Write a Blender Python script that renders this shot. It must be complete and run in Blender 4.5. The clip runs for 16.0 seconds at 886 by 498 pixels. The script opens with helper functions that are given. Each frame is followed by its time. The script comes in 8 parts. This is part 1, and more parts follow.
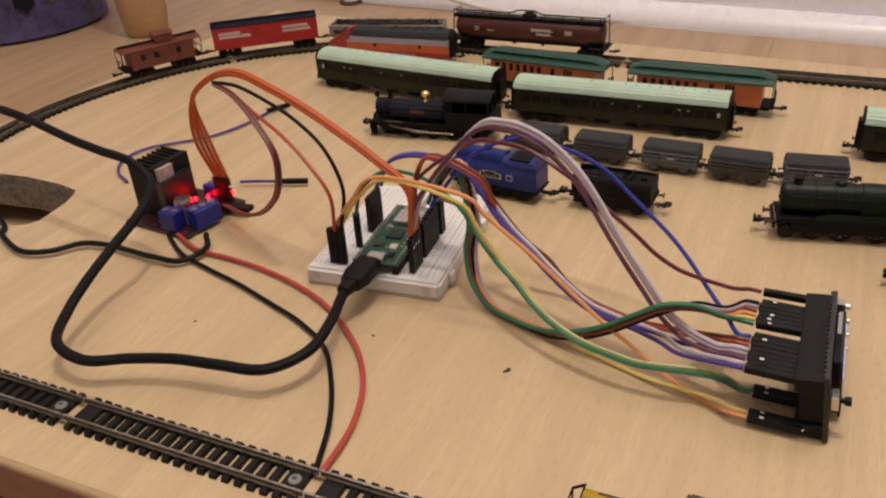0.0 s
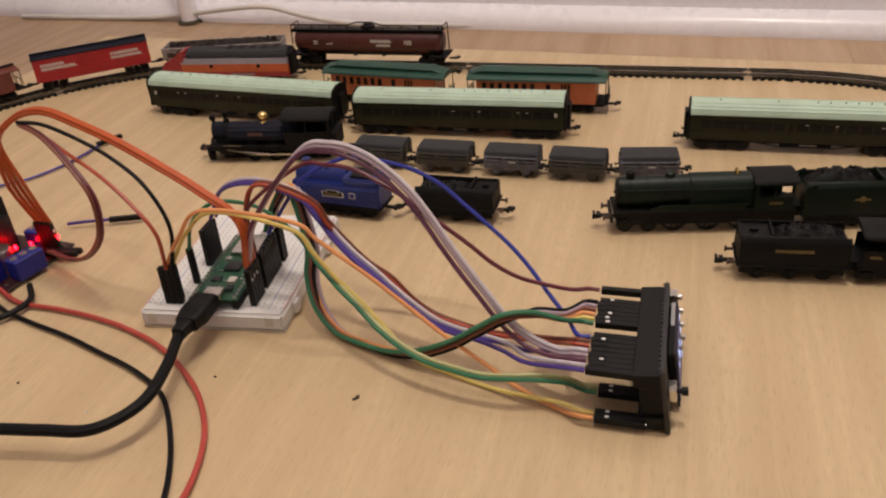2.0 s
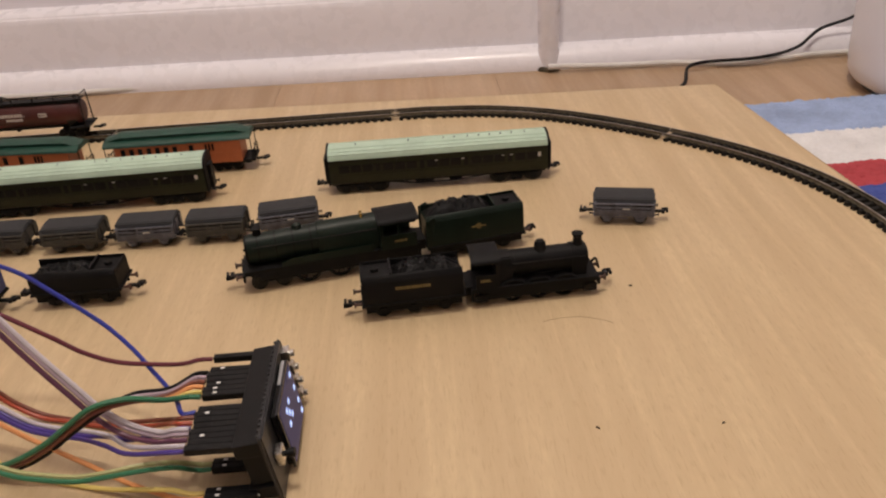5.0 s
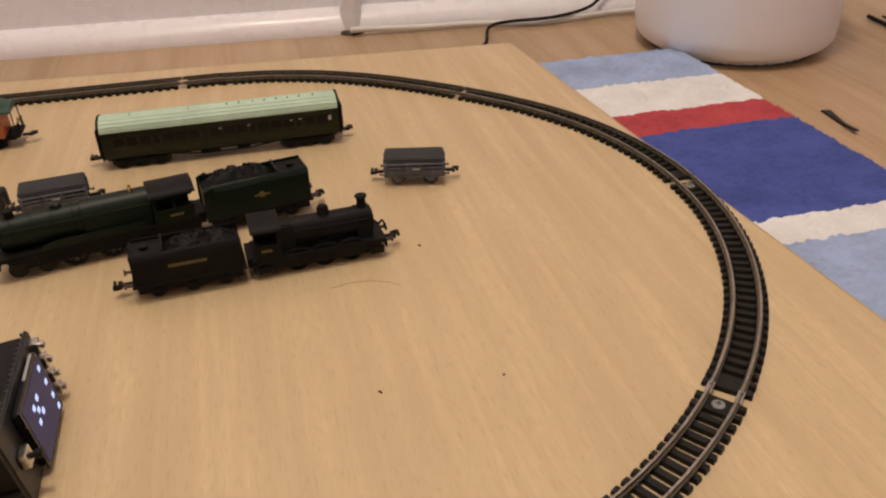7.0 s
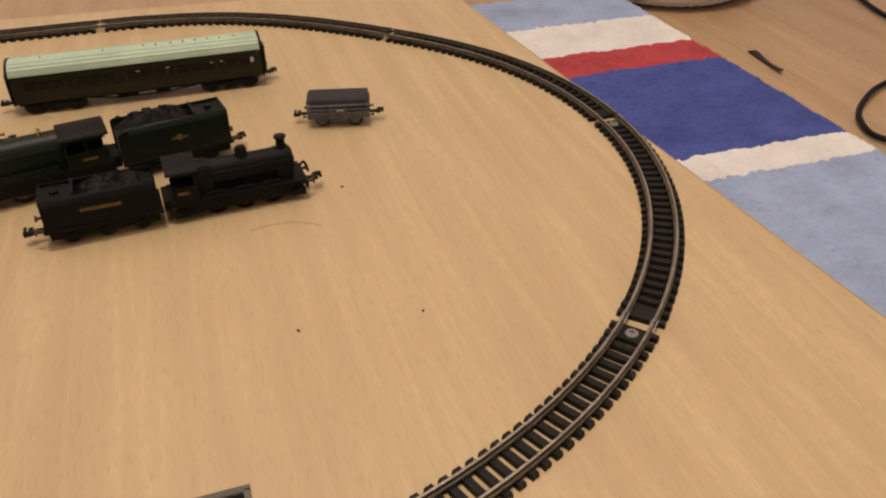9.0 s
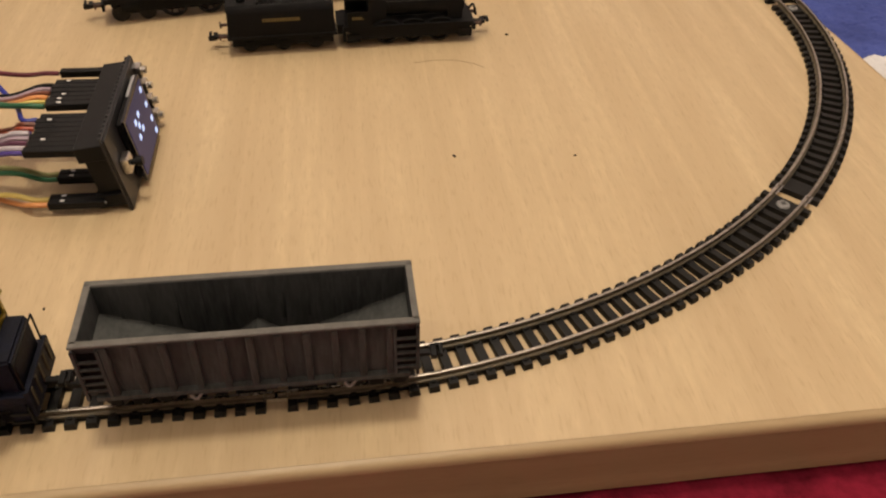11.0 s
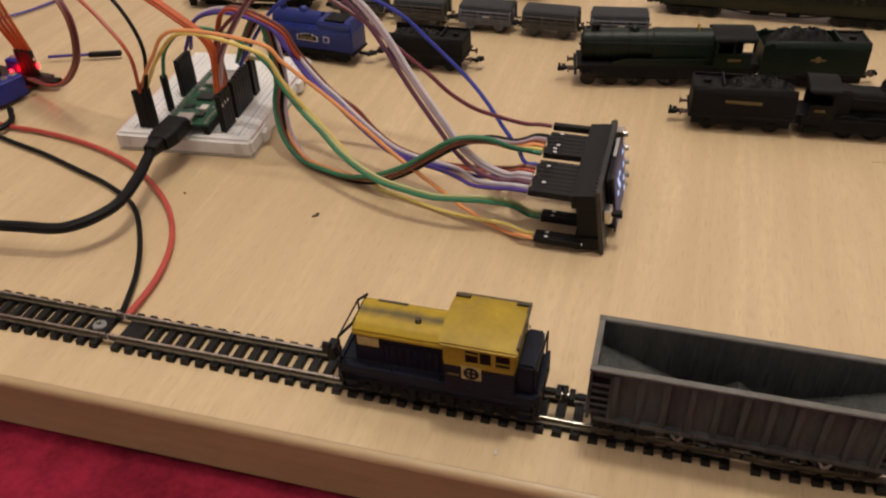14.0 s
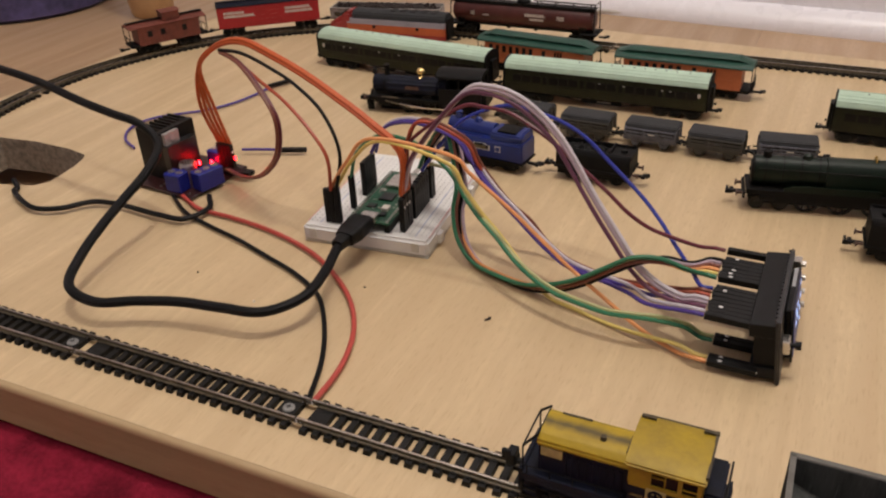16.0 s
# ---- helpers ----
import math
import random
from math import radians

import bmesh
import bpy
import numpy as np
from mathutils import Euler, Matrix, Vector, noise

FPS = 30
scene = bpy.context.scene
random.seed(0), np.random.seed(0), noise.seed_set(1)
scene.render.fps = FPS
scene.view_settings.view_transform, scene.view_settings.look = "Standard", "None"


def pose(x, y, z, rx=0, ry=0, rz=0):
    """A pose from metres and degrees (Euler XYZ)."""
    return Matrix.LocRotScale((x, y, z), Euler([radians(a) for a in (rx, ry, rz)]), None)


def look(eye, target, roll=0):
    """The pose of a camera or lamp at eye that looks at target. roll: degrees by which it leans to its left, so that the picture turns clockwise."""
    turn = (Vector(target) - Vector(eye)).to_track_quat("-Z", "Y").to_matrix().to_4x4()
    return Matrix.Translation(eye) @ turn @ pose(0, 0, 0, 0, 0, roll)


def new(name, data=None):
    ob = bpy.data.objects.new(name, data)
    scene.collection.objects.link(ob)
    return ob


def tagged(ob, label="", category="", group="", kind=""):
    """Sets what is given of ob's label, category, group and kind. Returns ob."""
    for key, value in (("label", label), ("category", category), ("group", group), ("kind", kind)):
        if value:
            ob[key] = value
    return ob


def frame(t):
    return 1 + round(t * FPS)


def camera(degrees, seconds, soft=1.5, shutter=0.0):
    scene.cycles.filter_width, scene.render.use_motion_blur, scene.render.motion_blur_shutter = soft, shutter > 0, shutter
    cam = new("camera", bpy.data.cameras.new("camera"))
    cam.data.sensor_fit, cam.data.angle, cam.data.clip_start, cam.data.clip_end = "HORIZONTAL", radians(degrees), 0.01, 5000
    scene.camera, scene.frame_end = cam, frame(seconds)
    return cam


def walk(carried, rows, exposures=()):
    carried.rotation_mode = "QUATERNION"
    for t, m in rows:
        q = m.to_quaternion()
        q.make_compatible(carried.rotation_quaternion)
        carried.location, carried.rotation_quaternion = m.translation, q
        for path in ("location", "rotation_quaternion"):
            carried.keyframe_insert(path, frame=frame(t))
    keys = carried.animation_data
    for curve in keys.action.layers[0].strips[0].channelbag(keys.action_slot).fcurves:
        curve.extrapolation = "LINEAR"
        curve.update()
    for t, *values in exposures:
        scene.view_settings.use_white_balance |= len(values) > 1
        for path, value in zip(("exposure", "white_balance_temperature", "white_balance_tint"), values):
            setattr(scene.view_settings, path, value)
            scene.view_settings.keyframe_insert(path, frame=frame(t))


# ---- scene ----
cam = camera(56.4, 16.0, soft=2.2)
PATH = [
    (0, (0.01346, 0.01842, 0.19572), (-0.7672, 1.5465, -0.8317), -4.05),
    (0.5, (0.01789, 0.02377, 0.19584), (-0.7009, 1.5827, -0.8304), -4.79),
    (1, (0.02162, 0.02844, 0.19646), (-0.6271, 1.6179, -0.8295), -5.28),
    (1.5, (0.0249, 0.03221, 0.19721), (-0.562, 1.6428, -0.8332), -5.17),
    (2, (0.02639, 0.0338, 0.19517), (-0.4956, 1.6651, -0.8374), -4.82),
    (2.5, (0.03658, 0.03773, 0.19547), (-0.4084, 1.6967, -0.8291), -4.73),
    (3, (0.04299, 0.03934, 0.19456), (-0.3277, 1.722, -0.821), -4.76),
    (3.5, (0.05247, 0.04423, 0.19492), (-0.2199, 1.7518, -0.8101), -5.02),
    (4, (0.05832, 0.04778, 0.19417), (-0.1026, 1.7761, -0.7994), -4.92),
    (4.5, (0.07454, 0.04685, 0.19427), (0.0062, 1.7973, -0.7707), -4.97),
    (5, (0.0823, 0.05005, 0.19178), (0.1204, 1.7956, -0.7837), -3.88),
    (5.2, (0.08477, 0.05225, 0.19058), (0.1731, 1.7907, -0.7942), -3.27),
    (7.5, (0.11489, 0.05484, 0.18138), (0.5685, 1.6816, -0.89), -1.56),
    (8, (0.12042, 0.05511, 0.17967), (0.6316, 1.6501, -0.9133), -1.16),
    (8.2, (0.1196, 0.0548, 0.17924), (0.6532, 1.6371, -0.9215), -0.61),
    (10.5, (0.11515, 0.03361, 0.16898), (0.4068, 1.546, -1.1068), 1.27),
    (11, (0.10022, 0.03073, 0.16496), (0.3065, 1.51, -1.1651), 2.20),
    (11.5, (0.09196, 0.03007, 0.16427), (0.2285, 1.498, -1.1872), 2.78),
    (12, (0.08391, 0.02865, 0.16517), (0.1285, 1.4989, -1.19), 2.29),
    (12.5, (0.07558, 0.02486, 0.16822), (-0.0185, 1.5041, -1.1746), 1.09),
    (13, (0.06331, 0.01958, 0.16963), (-0.1801, 1.5061, -1.146), 0.10),
    (13.5, (0.05403, 0.01389, 0.17372), (-0.3166, 1.5117, -1.0987), -1.15),
    (14, (0.04828, 0.00863, 0.18018), (-0.4386, 1.514, -1.0432), -2.32),
    (14.5, (0.04242, 0.0062, 0.18152), (-0.5495, 1.5146, -0.9908), -3.23),
    (15, (0.0356, 0.00125, 0.18694), (-0.63, 1.515, -0.9381), -3.10),
    (15.5, (0.03063, -0.00353, 0.19084), (-0.6993, 1.5185, -0.8818), -2.68),
    (16, (0.02892, -0.00522, 0.19319), (-0.7454, 1.5223, -0.8398), -2.76),
]
TONE = [(0.0, 0.07, 6600, 11), (1.5, 0.03, 6600, 12), (2.5, -0.03, 6650, 12.5), (3.5, -0.05, 6700, 14), (4.3, -0.05, 6700, 15), (5.2, -0.04, 6600, 11.5), (7.5, -0.09, 7250, 11.5), (8.2, -0.09, 7350, 11.5), (10.5, 0.03, 7550, 10), (11.5, 0.08, 7100, 7.5), (12.0, 0.09, 6900, 8.5), (14.0, 0.07, 6500, 7.5), (16.0, 0.05, 6300, 8.5)]
walk(cam, [(t, look(eye, target, roll)) for t, eye, target, roll in PATH], TONE)

# ---- light: one warm room lamp high by the wall, dim room around ----
world = bpy.data.worlds.new("world")
scene.world = world
world.use_nodes = True
world.node_tree.nodes["Background"].inputs[0].default_value = (1.0, 0.92, 0.84, 1)
world.node_tree.nodes["Background"].inputs[1].default_value = 0.08
lamp_data = bpy.data.lights.new("room_lamp", "POINT")
lamp_data.shadow_soft_size, lamp_data.energy = 0.09, 33.8
lamp_data.color = (1.0, 0.90, 0.78)
room_lamp = new("room_lamp", lamp_data)
room_lamp.matrix_world = pose(0.10, 0.32, 1.5)
second_data = bpy.data.lights.new("second_lamp", "POINT")
second_data.shadow_soft_size, second_data.energy = 0.035, 11.0
second_data.color = (1.0, 0.90, 0.78)
second_lamp = new("second_lamp", second_data)
second_lamp.matrix_world = pose(-0.28, -0.25, 1.55)


# ---- materials ----
def material(name, color, rough=0.5, metal=0.0, vary=0.12, scale=60.0, bump=0.0, bump_scale=400.0, second=None, spec=0.5,
             island=0.0, coords="Object", stretch=(1, 1, 1)):
    """A painted or moulded surface: two scales of colour noise and a fine relief."""
    m = bpy.data.materials.new(name)
    m.use_nodes = True
    n, l = m.node_tree.nodes, m.node_tree.links
    b = n["Principled BSDF"]
    b.inputs["Roughness"].default_value, b.inputs["Metallic"].default_value = rough, metal
    b.inputs["Specular IOR Level"].default_value = spec
    tc = n.new("ShaderNodeTexCoord")
    big, small = n.new("ShaderNodeTexNoise"), n.new("ShaderNodeTexNoise")
    big.inputs["Scale"].default_value, small.inputs["Scale"].default_value = scale, scale * 7
    big.inputs["Detail"].default_value, small.inputs["Detail"].default_value = 4, 3
    mix = n.new("ShaderNodeMix")
    mix.data_type = "RGBA"
    c2 = second or tuple(max(0.0, c * (1 - 2.2 * vary)) for c in color)
    mix.inputs[6].default_value, mix.inputs[7].default_value = (*color, 1), (*c2, 1)
    add = n.new("ShaderNodeMath")
    add.operation = "MULTIPLY_ADD"
    add.inputs[1].default_value = 0.4
    ramp = n.new("ShaderNodeMapRange")
    ramp.inputs[1].default_value, ramp.inputs[2].default_value = 0.5, 0.95
    mp = n.new("ShaderNodeMapping")
    mp.inputs["Scale"].default_value = stretch
    l.new(tc.outputs[coords], mp.inputs["Vector"])
    l.new(mp.outputs[0], big.inputs["Vector"])
    l.new(mp.outputs[0], small.inputs["Vector"])
    l.new(small.outputs[0], add.inputs[0])
    l.new(big.outputs[0], add.inputs[2])
    l.new(add.outputs[0], ramp.inputs[0])
    l.new(ramp.outputs[0], mix.inputs[0])
    out = mix.outputs[2]
    if island:
        info = n.new("ShaderNodeObjectInfo")
        hsv = n.new("ShaderNodeHueSaturation")
        span = n.new("ShaderNodeMapRange")
        span.inputs[3].default_value, span.inputs[4].default_value = 1 - island, 1 + island
        l.new(info.outputs["Random"], span.inputs[0])
        l.new(span.outputs[0], hsv.inputs["Value"])
        l.new(out, hsv.inputs["Color"])
        out = hsv.outputs[0]
    l.new(out, b.inputs["Base Color"])
    rr = n.new("ShaderNodeMapRange")
    rr.inputs[3].default_value, rr.inputs[4].default_value = max(0.03, rough - 0.1), min(1.0, rough + 0.1)
    l.new(small.outputs[0], rr.inputs[0])
    l.new(rr.outputs[0], b.inputs["Roughness"])
    if bump:
        grain, bp = n.new("ShaderNodeTexNoise"), n.new("ShaderNodeBump")
        grain.inputs["Scale"].default_value = bump_scale
        grain.inputs["Detail"].default_value = 3
        bp.inputs["Strength"].default_value, bp.inputs["Distance"].default_value = bump, 0.0005
        l.new(tc.outputs[coords], grain.inputs["Vector"])
        l.new(grain.outputs[0], bp.inputs["Height"])
        l.new(bp.outputs[0], b.inputs["Normal"])
    return m


def wood(name, light, dark, rough, along=1, planks=False):
    """Beech: pale ground, long soft streaks and short dark flecks along one axis."""
    m = bpy.data.materials.new(name)
    m.use_nodes = True
    n, l = m.node_tree.nodes, m.node_tree.links
    b = n["Principled BSDF"]
    tc = n.new("ShaderNodeTexCoord")

    def stretched(sx, sy, detail, seed):
        mp, tx = n.new("ShaderNodeMapping"), n.new("ShaderNodeTexNoise")
        mp.inputs["Scale"].default_value = (sx, sy, sx) if along == 1 else (sy, sx, sx)
        mp.inputs["Location"].default_value = (seed, seed * 1.7, 0)
        tx.inputs["Scale"].default_value, tx.inputs["Detail"].default_value = 1.0, detail
        l.new(tc.outputs["Object"], mp.inputs["Vector"])
        l.new(mp.outputs[0], tx.inputs["Vector"])
        return tx.outputs[0]

    def ranged(value, a, c, lo, hi):
        r = n.new("ShaderNodeMapRange")
        for i, v in enumerate((a, c, lo, hi)):
            r.inputs[i + 1].default_value = v
        l.new(value, r.inputs[0])
        return r.outputs[0]

    def mixed(fac, a, c, mode="MIX"):
        x = n.new("ShaderNodeMix")
        x.data_type, x.blend_type = "RGBA", mode
        for sock, v in ((0, fac), (6, a), (7, c)):
            if isinstance(v, tuple):
                x.inputs[sock].default_value = (*v, 1)
            elif isinstance(v, float):
                x.inputs[sock].default_value = v
            else:
                l.new(v, x.inputs[sock])
        return x.outputs[2]

    streak = ranged(stretched(66, 5.5, 4, 3.1), 0.38, 0.65, 0.0, 1.0)
    broad = ranged(stretched(9, 1.6, 3, 7.7), 0.3, 0.7, 0.0, 1.0)
    fleck = ranged(stretched(1150, 150, 2, 1.3), 0.55, 0.72, 0.0, 0.28)
    col = mixed(streak, light, tuple(0.47 * p + 0.53 * q for p, q in zip(light, dark)))
    col = mixed(ranged(broad, 0, 1, 0.0, 0.60), col, tuple(0.75 * p + 0.25 * q for p, q in zip(light, dark)))
    fine = ranged(stretched(240, 15, 3, 5.9), 0.40, 0.62, 0.0, 0.60)
    col = mixed(fine, col, tuple(0.55 * p + 0.45 * q for p, q in zip(light, dark)))
    pale = ranged(stretched(150, 2.6, 3, 12.6), 0.55, 0.70, 0.0, 0.45)
    col = mixed(pale, col, tuple(min(1.0, 1.07 * p) for p in light))
    mottle = ranged(stretched(430, 150, 4, 9.4), 0.36, 0.64, 0.0, 0.50)
    col = mixed(mottle, col, tuple(0.60 * p + 0.40 * q for p, q in zip(light, dark)))
    col = mixed(fleck, col, dark)
    if planks:
        tone, shade = n.new("ShaderNodeObjectInfo"), n.new("ShaderNodeHueSaturation")
        l.new(ranged(tone.outputs["Random"], 0, 1, 0.93, 1.06), shade.inputs["Value"])
        l.new(col, shade.inputs["Color"])
        col = shade.outputs[0]
    l.new(col, b.inputs["Base Color"])
    l.new(ranged(streak, 0, 1, rough - 0.06, rough + 0.08), b.inputs["Roughness"])
    bp = n.new("ShaderNodeBump")
    bp.inputs["Strength"].default_value, bp.inputs["Distance"].default_value = 0.12, 0.0002
    l.new(fleck, bp.inputs["Height"])
    l.new(bp.outputs[0], b.inputs["Normal"])
    return m


def glowing(name, color, strength):
    m = bpy.data.materials.new(name)
    m.use_nodes = True
    b = m.node_tree.nodes["Principled BSDF"]
    b.inputs["Base Color"].default_value = (*color, 1)
    b.inputs["Emission Color"].default_value, b.inputs["Emission Strength"].default_value = (*color, 1), strength
    return m


BEECH = wood("beech_veneer", (0.648, 0.503, 0.302), (0.36, 0.235, 0.125), 0.40)
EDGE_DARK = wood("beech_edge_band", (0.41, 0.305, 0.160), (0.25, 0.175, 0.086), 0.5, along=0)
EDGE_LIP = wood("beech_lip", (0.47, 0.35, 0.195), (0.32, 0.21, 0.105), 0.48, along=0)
LAMINATE = wood("floor_laminate", (0.50, 0.345, 0.21), (0.28, 0.17, 0.09), 0.38, along=1, planks=True)
WALL_WHITE = material("white_wall_paint", (0.87, 0.84, 0.89), 0.55, vary=0.03, scale=5, bump=0.15, bump_scale=150)
GLOSS_WHITE = material("white_gloss_paint", (0.88, 0.86, 0.91), 0.28, vary=0.03, scale=12)
CABLE_WHITE = material("white_cable", (0.72, 0.70, 0.67), 0.4, vary=0.05)
RED_PILE = material("red_rug_pile", (0.255, 0.015, 0.037), 0.95, vary=0.28, scale=70, bump=1.0, bump_scale=700, spec=0.1)
BLUE_PILE = material("deep_blue_pile", (0.080, 0.112, 0.37), 0.95, vary=0.16, scale=40, bump=1.0, bump_scale=800, spec=0.1)
PALE_BLUE_PILE = material("pale_blue_pile", (0.37, 0.47, 0.70), 0.95, vary=0.12, scale=40, bump=1.0, bump_scale=800, spec=0.1)
CREAM_PILE = material("cream_pile", (0.79, 0.79, 0.80), 0.95, vary=0.08, scale=40, bump=1.0, bump_scale=800, spec=0.1)
CORAL_PILE = material("coral_red_pile", (0.52, 0.085, 0.10), 0.95, vary=0.14, scale=40, bump=1.0, bump_scale=800, spec=0.1)
SLEEPER = material("black_sleeper_plastic", (0.0085, 0.0078, 0.007), 0.52, vary=0.2, scale=300, spec=0.27)
RAIL_SIDE = material("tarnished_rail_side", (0.15, 0.122, 0.080), 0.5, 0.4, vary=0.2, scale=200)
RAIL = material("nickel_silver_rail", (0.56, 0.51, 0.44), 0.27, 1.0, vary=0.18, scale=120)
STEEL = material("bright_steel", (0.62, 0.60, 0.57), 0.25, 1.0, vary=0.15, scale=300)
BLACK = material("black_plastic", (0.006, 0.006, 0.0065), 0.5, vary=0.15, scale=200, spec=0.22)
LOCO_BLACK = material("satin_black_paint", (0.0048, 0.0048, 0.0056), 0.55, vary=0.25, scale=150, second=(0.008, 0.0075, 0.007), bump=0.1, spec=0.14)
TYRE = material("blackened_metal", (0.02, 0.018, 0.016), 0.45, 0.4, vary=0.3, scale=300)
COAL = material("coal_load", (0.004, 0.004, 0.0045), 0.42, vary=0.3, scale=900, bump=0.9, bump_scale=1500, spec=0.2)


# ---- mesh helpers ----
def box(bm, c, s, rz=0.0, taper=(1, 1), ry=0.0):
    """A box with centre c and size s; taper shrinks its top."""
    m = Matrix.Translation(c) @ Euler((0, ry, rz)).to_matrix().to_4x4()
    v = []
    for z in (-0.5, 0.5):
        k = taper if z > 0 else (1, 1)
        for x, y in ((-0.5, -0.5), (0.5, -0.5), (0.5, 0.5), (-0.5, 0.5)):
            v.append(bm.verts.new(m @ Vector((x * s[0] * k[0], y * s[1] * k[1], z * s[2]))))
    for f in ((3, 2, 1, 0), (4, 5, 6, 7), (0, 1, 5, 4), (1, 2, 6, 5), (2, 3, 7, 6), (3, 0, 4, 7)):
        bm.faces.new([v[i] for i in f])


def rod(bm, p0, p1, r, seg=12, r1=None, caps=True):
    """A cylinder or cone from p0 to p1."""
    p0, p1 = Vector(p0), Vector(p1)
    q = (p1 - p0).to_track_quat("Z", "Y")
    rings = []
    for p, rad in ((p0, r), (p1, r if r1 is None else r1)):
        rings.append([bm.verts.new(p + q @ Vector((rad * math.cos(a), rad * math.sin(a), 0)))
                      for a in (2 * math.pi * i / seg for i in range(seg))])
    for i in range(seg):
        j = (i + 1) % seg
        bm.faces.new((rings[0][i], rings[0][j], rings[1][j], rings[1][i]))
    if caps:
        bm.faces.new(rings[0][::-1])
        bm.faces.new(rings[1])


def lathe(bm, profile, centre, seg=20):
    """A turned form about z from (radius, height) pairs."""
    c = Vector(centre)
    rings = [[bm.verts.new(c + Vector((r * math.cos(a), r * math.sin(a), z))) for a in (2 * math.pi * i / seg for i in range(seg))]
             for r, z in profile]
    for k in range(len(rings) - 1):
        for i in range(seg):
            j = (i + 1) % seg
            bm.faces.new((rings[k][i], rings[k][j], rings[k + 1][j], rings[k + 1][i]))
    bm.faces.new(rings[0][::-1])
    bm.faces.new(rings[-1])


def prism(bm, outline, x0, x1, axis="x"):
    """An outline of (y, z) pairs drawn out along x (or (x, z) pairs along y)."""
    def at(p, d):
        return (d, p[0], p[1]) if axis == "x" else (p[0], d, p[1])
    a = [bm.verts.new(at(p, x0)) for p in outline]
    b = [bm.verts.new(at(p, x1)) for p in outline]
    k = len(outline)
    for i in range(k):
        j = (i + 1) % k
        bm.faces.new((a[i], a[j], b[j], b[i]))
    bm.faces.new(a[::-1])
    bm.faces.new(b)


def smooth_line(points, per=8):
    """A Catmull-Rom line through the points."""
    p = [Vector(q) for q in points]
    p = [2 * p[0] - p[1]] + p + [2 * p[-1] - p[-2]]
    out = []
    for i in range(1, len(p) - 2):
        for k in range(per):
            t = k / per
            out.append(0.5 * (2 * p[i] + (p[i + 1] - p[i - 1]) * t + (2 * p[i - 1] - 5 * p[i] + 4 * p[i + 1] - p[i + 2]) * t * t
                              + (3 * p[i] - p[i - 1] - 3 * p[i + 1] + p[i + 2]) * t ** 3))
    return out + [p[-2]]


def tube(bm, points, r, seg=8, per=8, smooth=True):
    """A round cable along a smooth line."""
    line = smooth_line(points, per) if smooth else [Vector(q) for q in points]
    rings, up = [], Vector((0, 0, 1))
    for i, p in enumerate(line):
        d = (line[min(i + 1, len(line) - 1)] - line[max(i - 1, 0)]).normalized()
        side = d.cross(up)
        if side.length < 1e-4:
            side = d.cross(Vector((1, 0, 0)))
        side.normalize()
        up = side.cross(d).normalized()
        rings.append([bm.verts.new(p + r * (math.cos(a) * side + math.sin(a) * up)) for a in (2 * math.pi * k / seg for k in range(seg))])
    for a, b in zip(rings, rings[1:]):
        for i in range(seg):
            j = (i + 1) % seg
            bm.faces.new((a[i], a[j], b[j], b[i]))
    bm.faces.new(rings[0][::-1])
    bm.faces.new(rings[-1])


def soften(bm, width, segments=2, angle=30):
    bmesh.ops.recalc_face_normals(bm, faces=bm.faces)
    bm.normal_update()
    sharp = [e for e in bm.edges if len(e.link_faces) == 2 and e.calc_face_angle(0) > radians(angle)]
    bmesh.ops.bevel(bm, geom=sharp, offset=width, segments=segments, affect="EDGES", clamp_overlap=True)


def finish(bm, mats, shade=True):
    bmesh.ops.recalc_face_normals(bm, faces=bm.faces)
    me = bpy.data.meshes.new("mesh")
    bm.to_mesh(me)
    bm.free()
    for mt in mats if isinstance(mats, (list, tuple)) else [mats]:
        me.materials.append(mt)
    if shade:
        me.shade_smooth()
        me.set_sharp_from_angle(angle=radians(35))
    return me


def part(name, bm, mat, parent=None, label="", place=None):
    ob = new(name, finish(bm, mat))
    if parent is not None:
        ob.parent = parent
    if place is not None:
        ob.matrix_basis = place
    return tagged(ob, label)


def thing(name, m, label, category, group="", kind=""):
    ob = new(name)
    ob.empty_display_size = 0.005
    ob.matrix_basis = m
    return tagged(ob, label, category, group, kind)


def shared(name, me, parent, m):
    ob = new(name, me)
    ob.parent, ob.matrix_basis = parent, m
    return ob


def B():
    return bmesh.new()


# ---- structure: floor, wall, baseboard and the layout board ----
FLOOR = -0.033


def slab(name, c, s, mat, label, category, bev=0.0):
    bm = B()
    box(bm, (0, 0, 0), s)
    if bev:
        soften(bm, bev, 3)
    return tagged(part(name, bm, mat, place=pose(*c)), label, category, kind="structure")


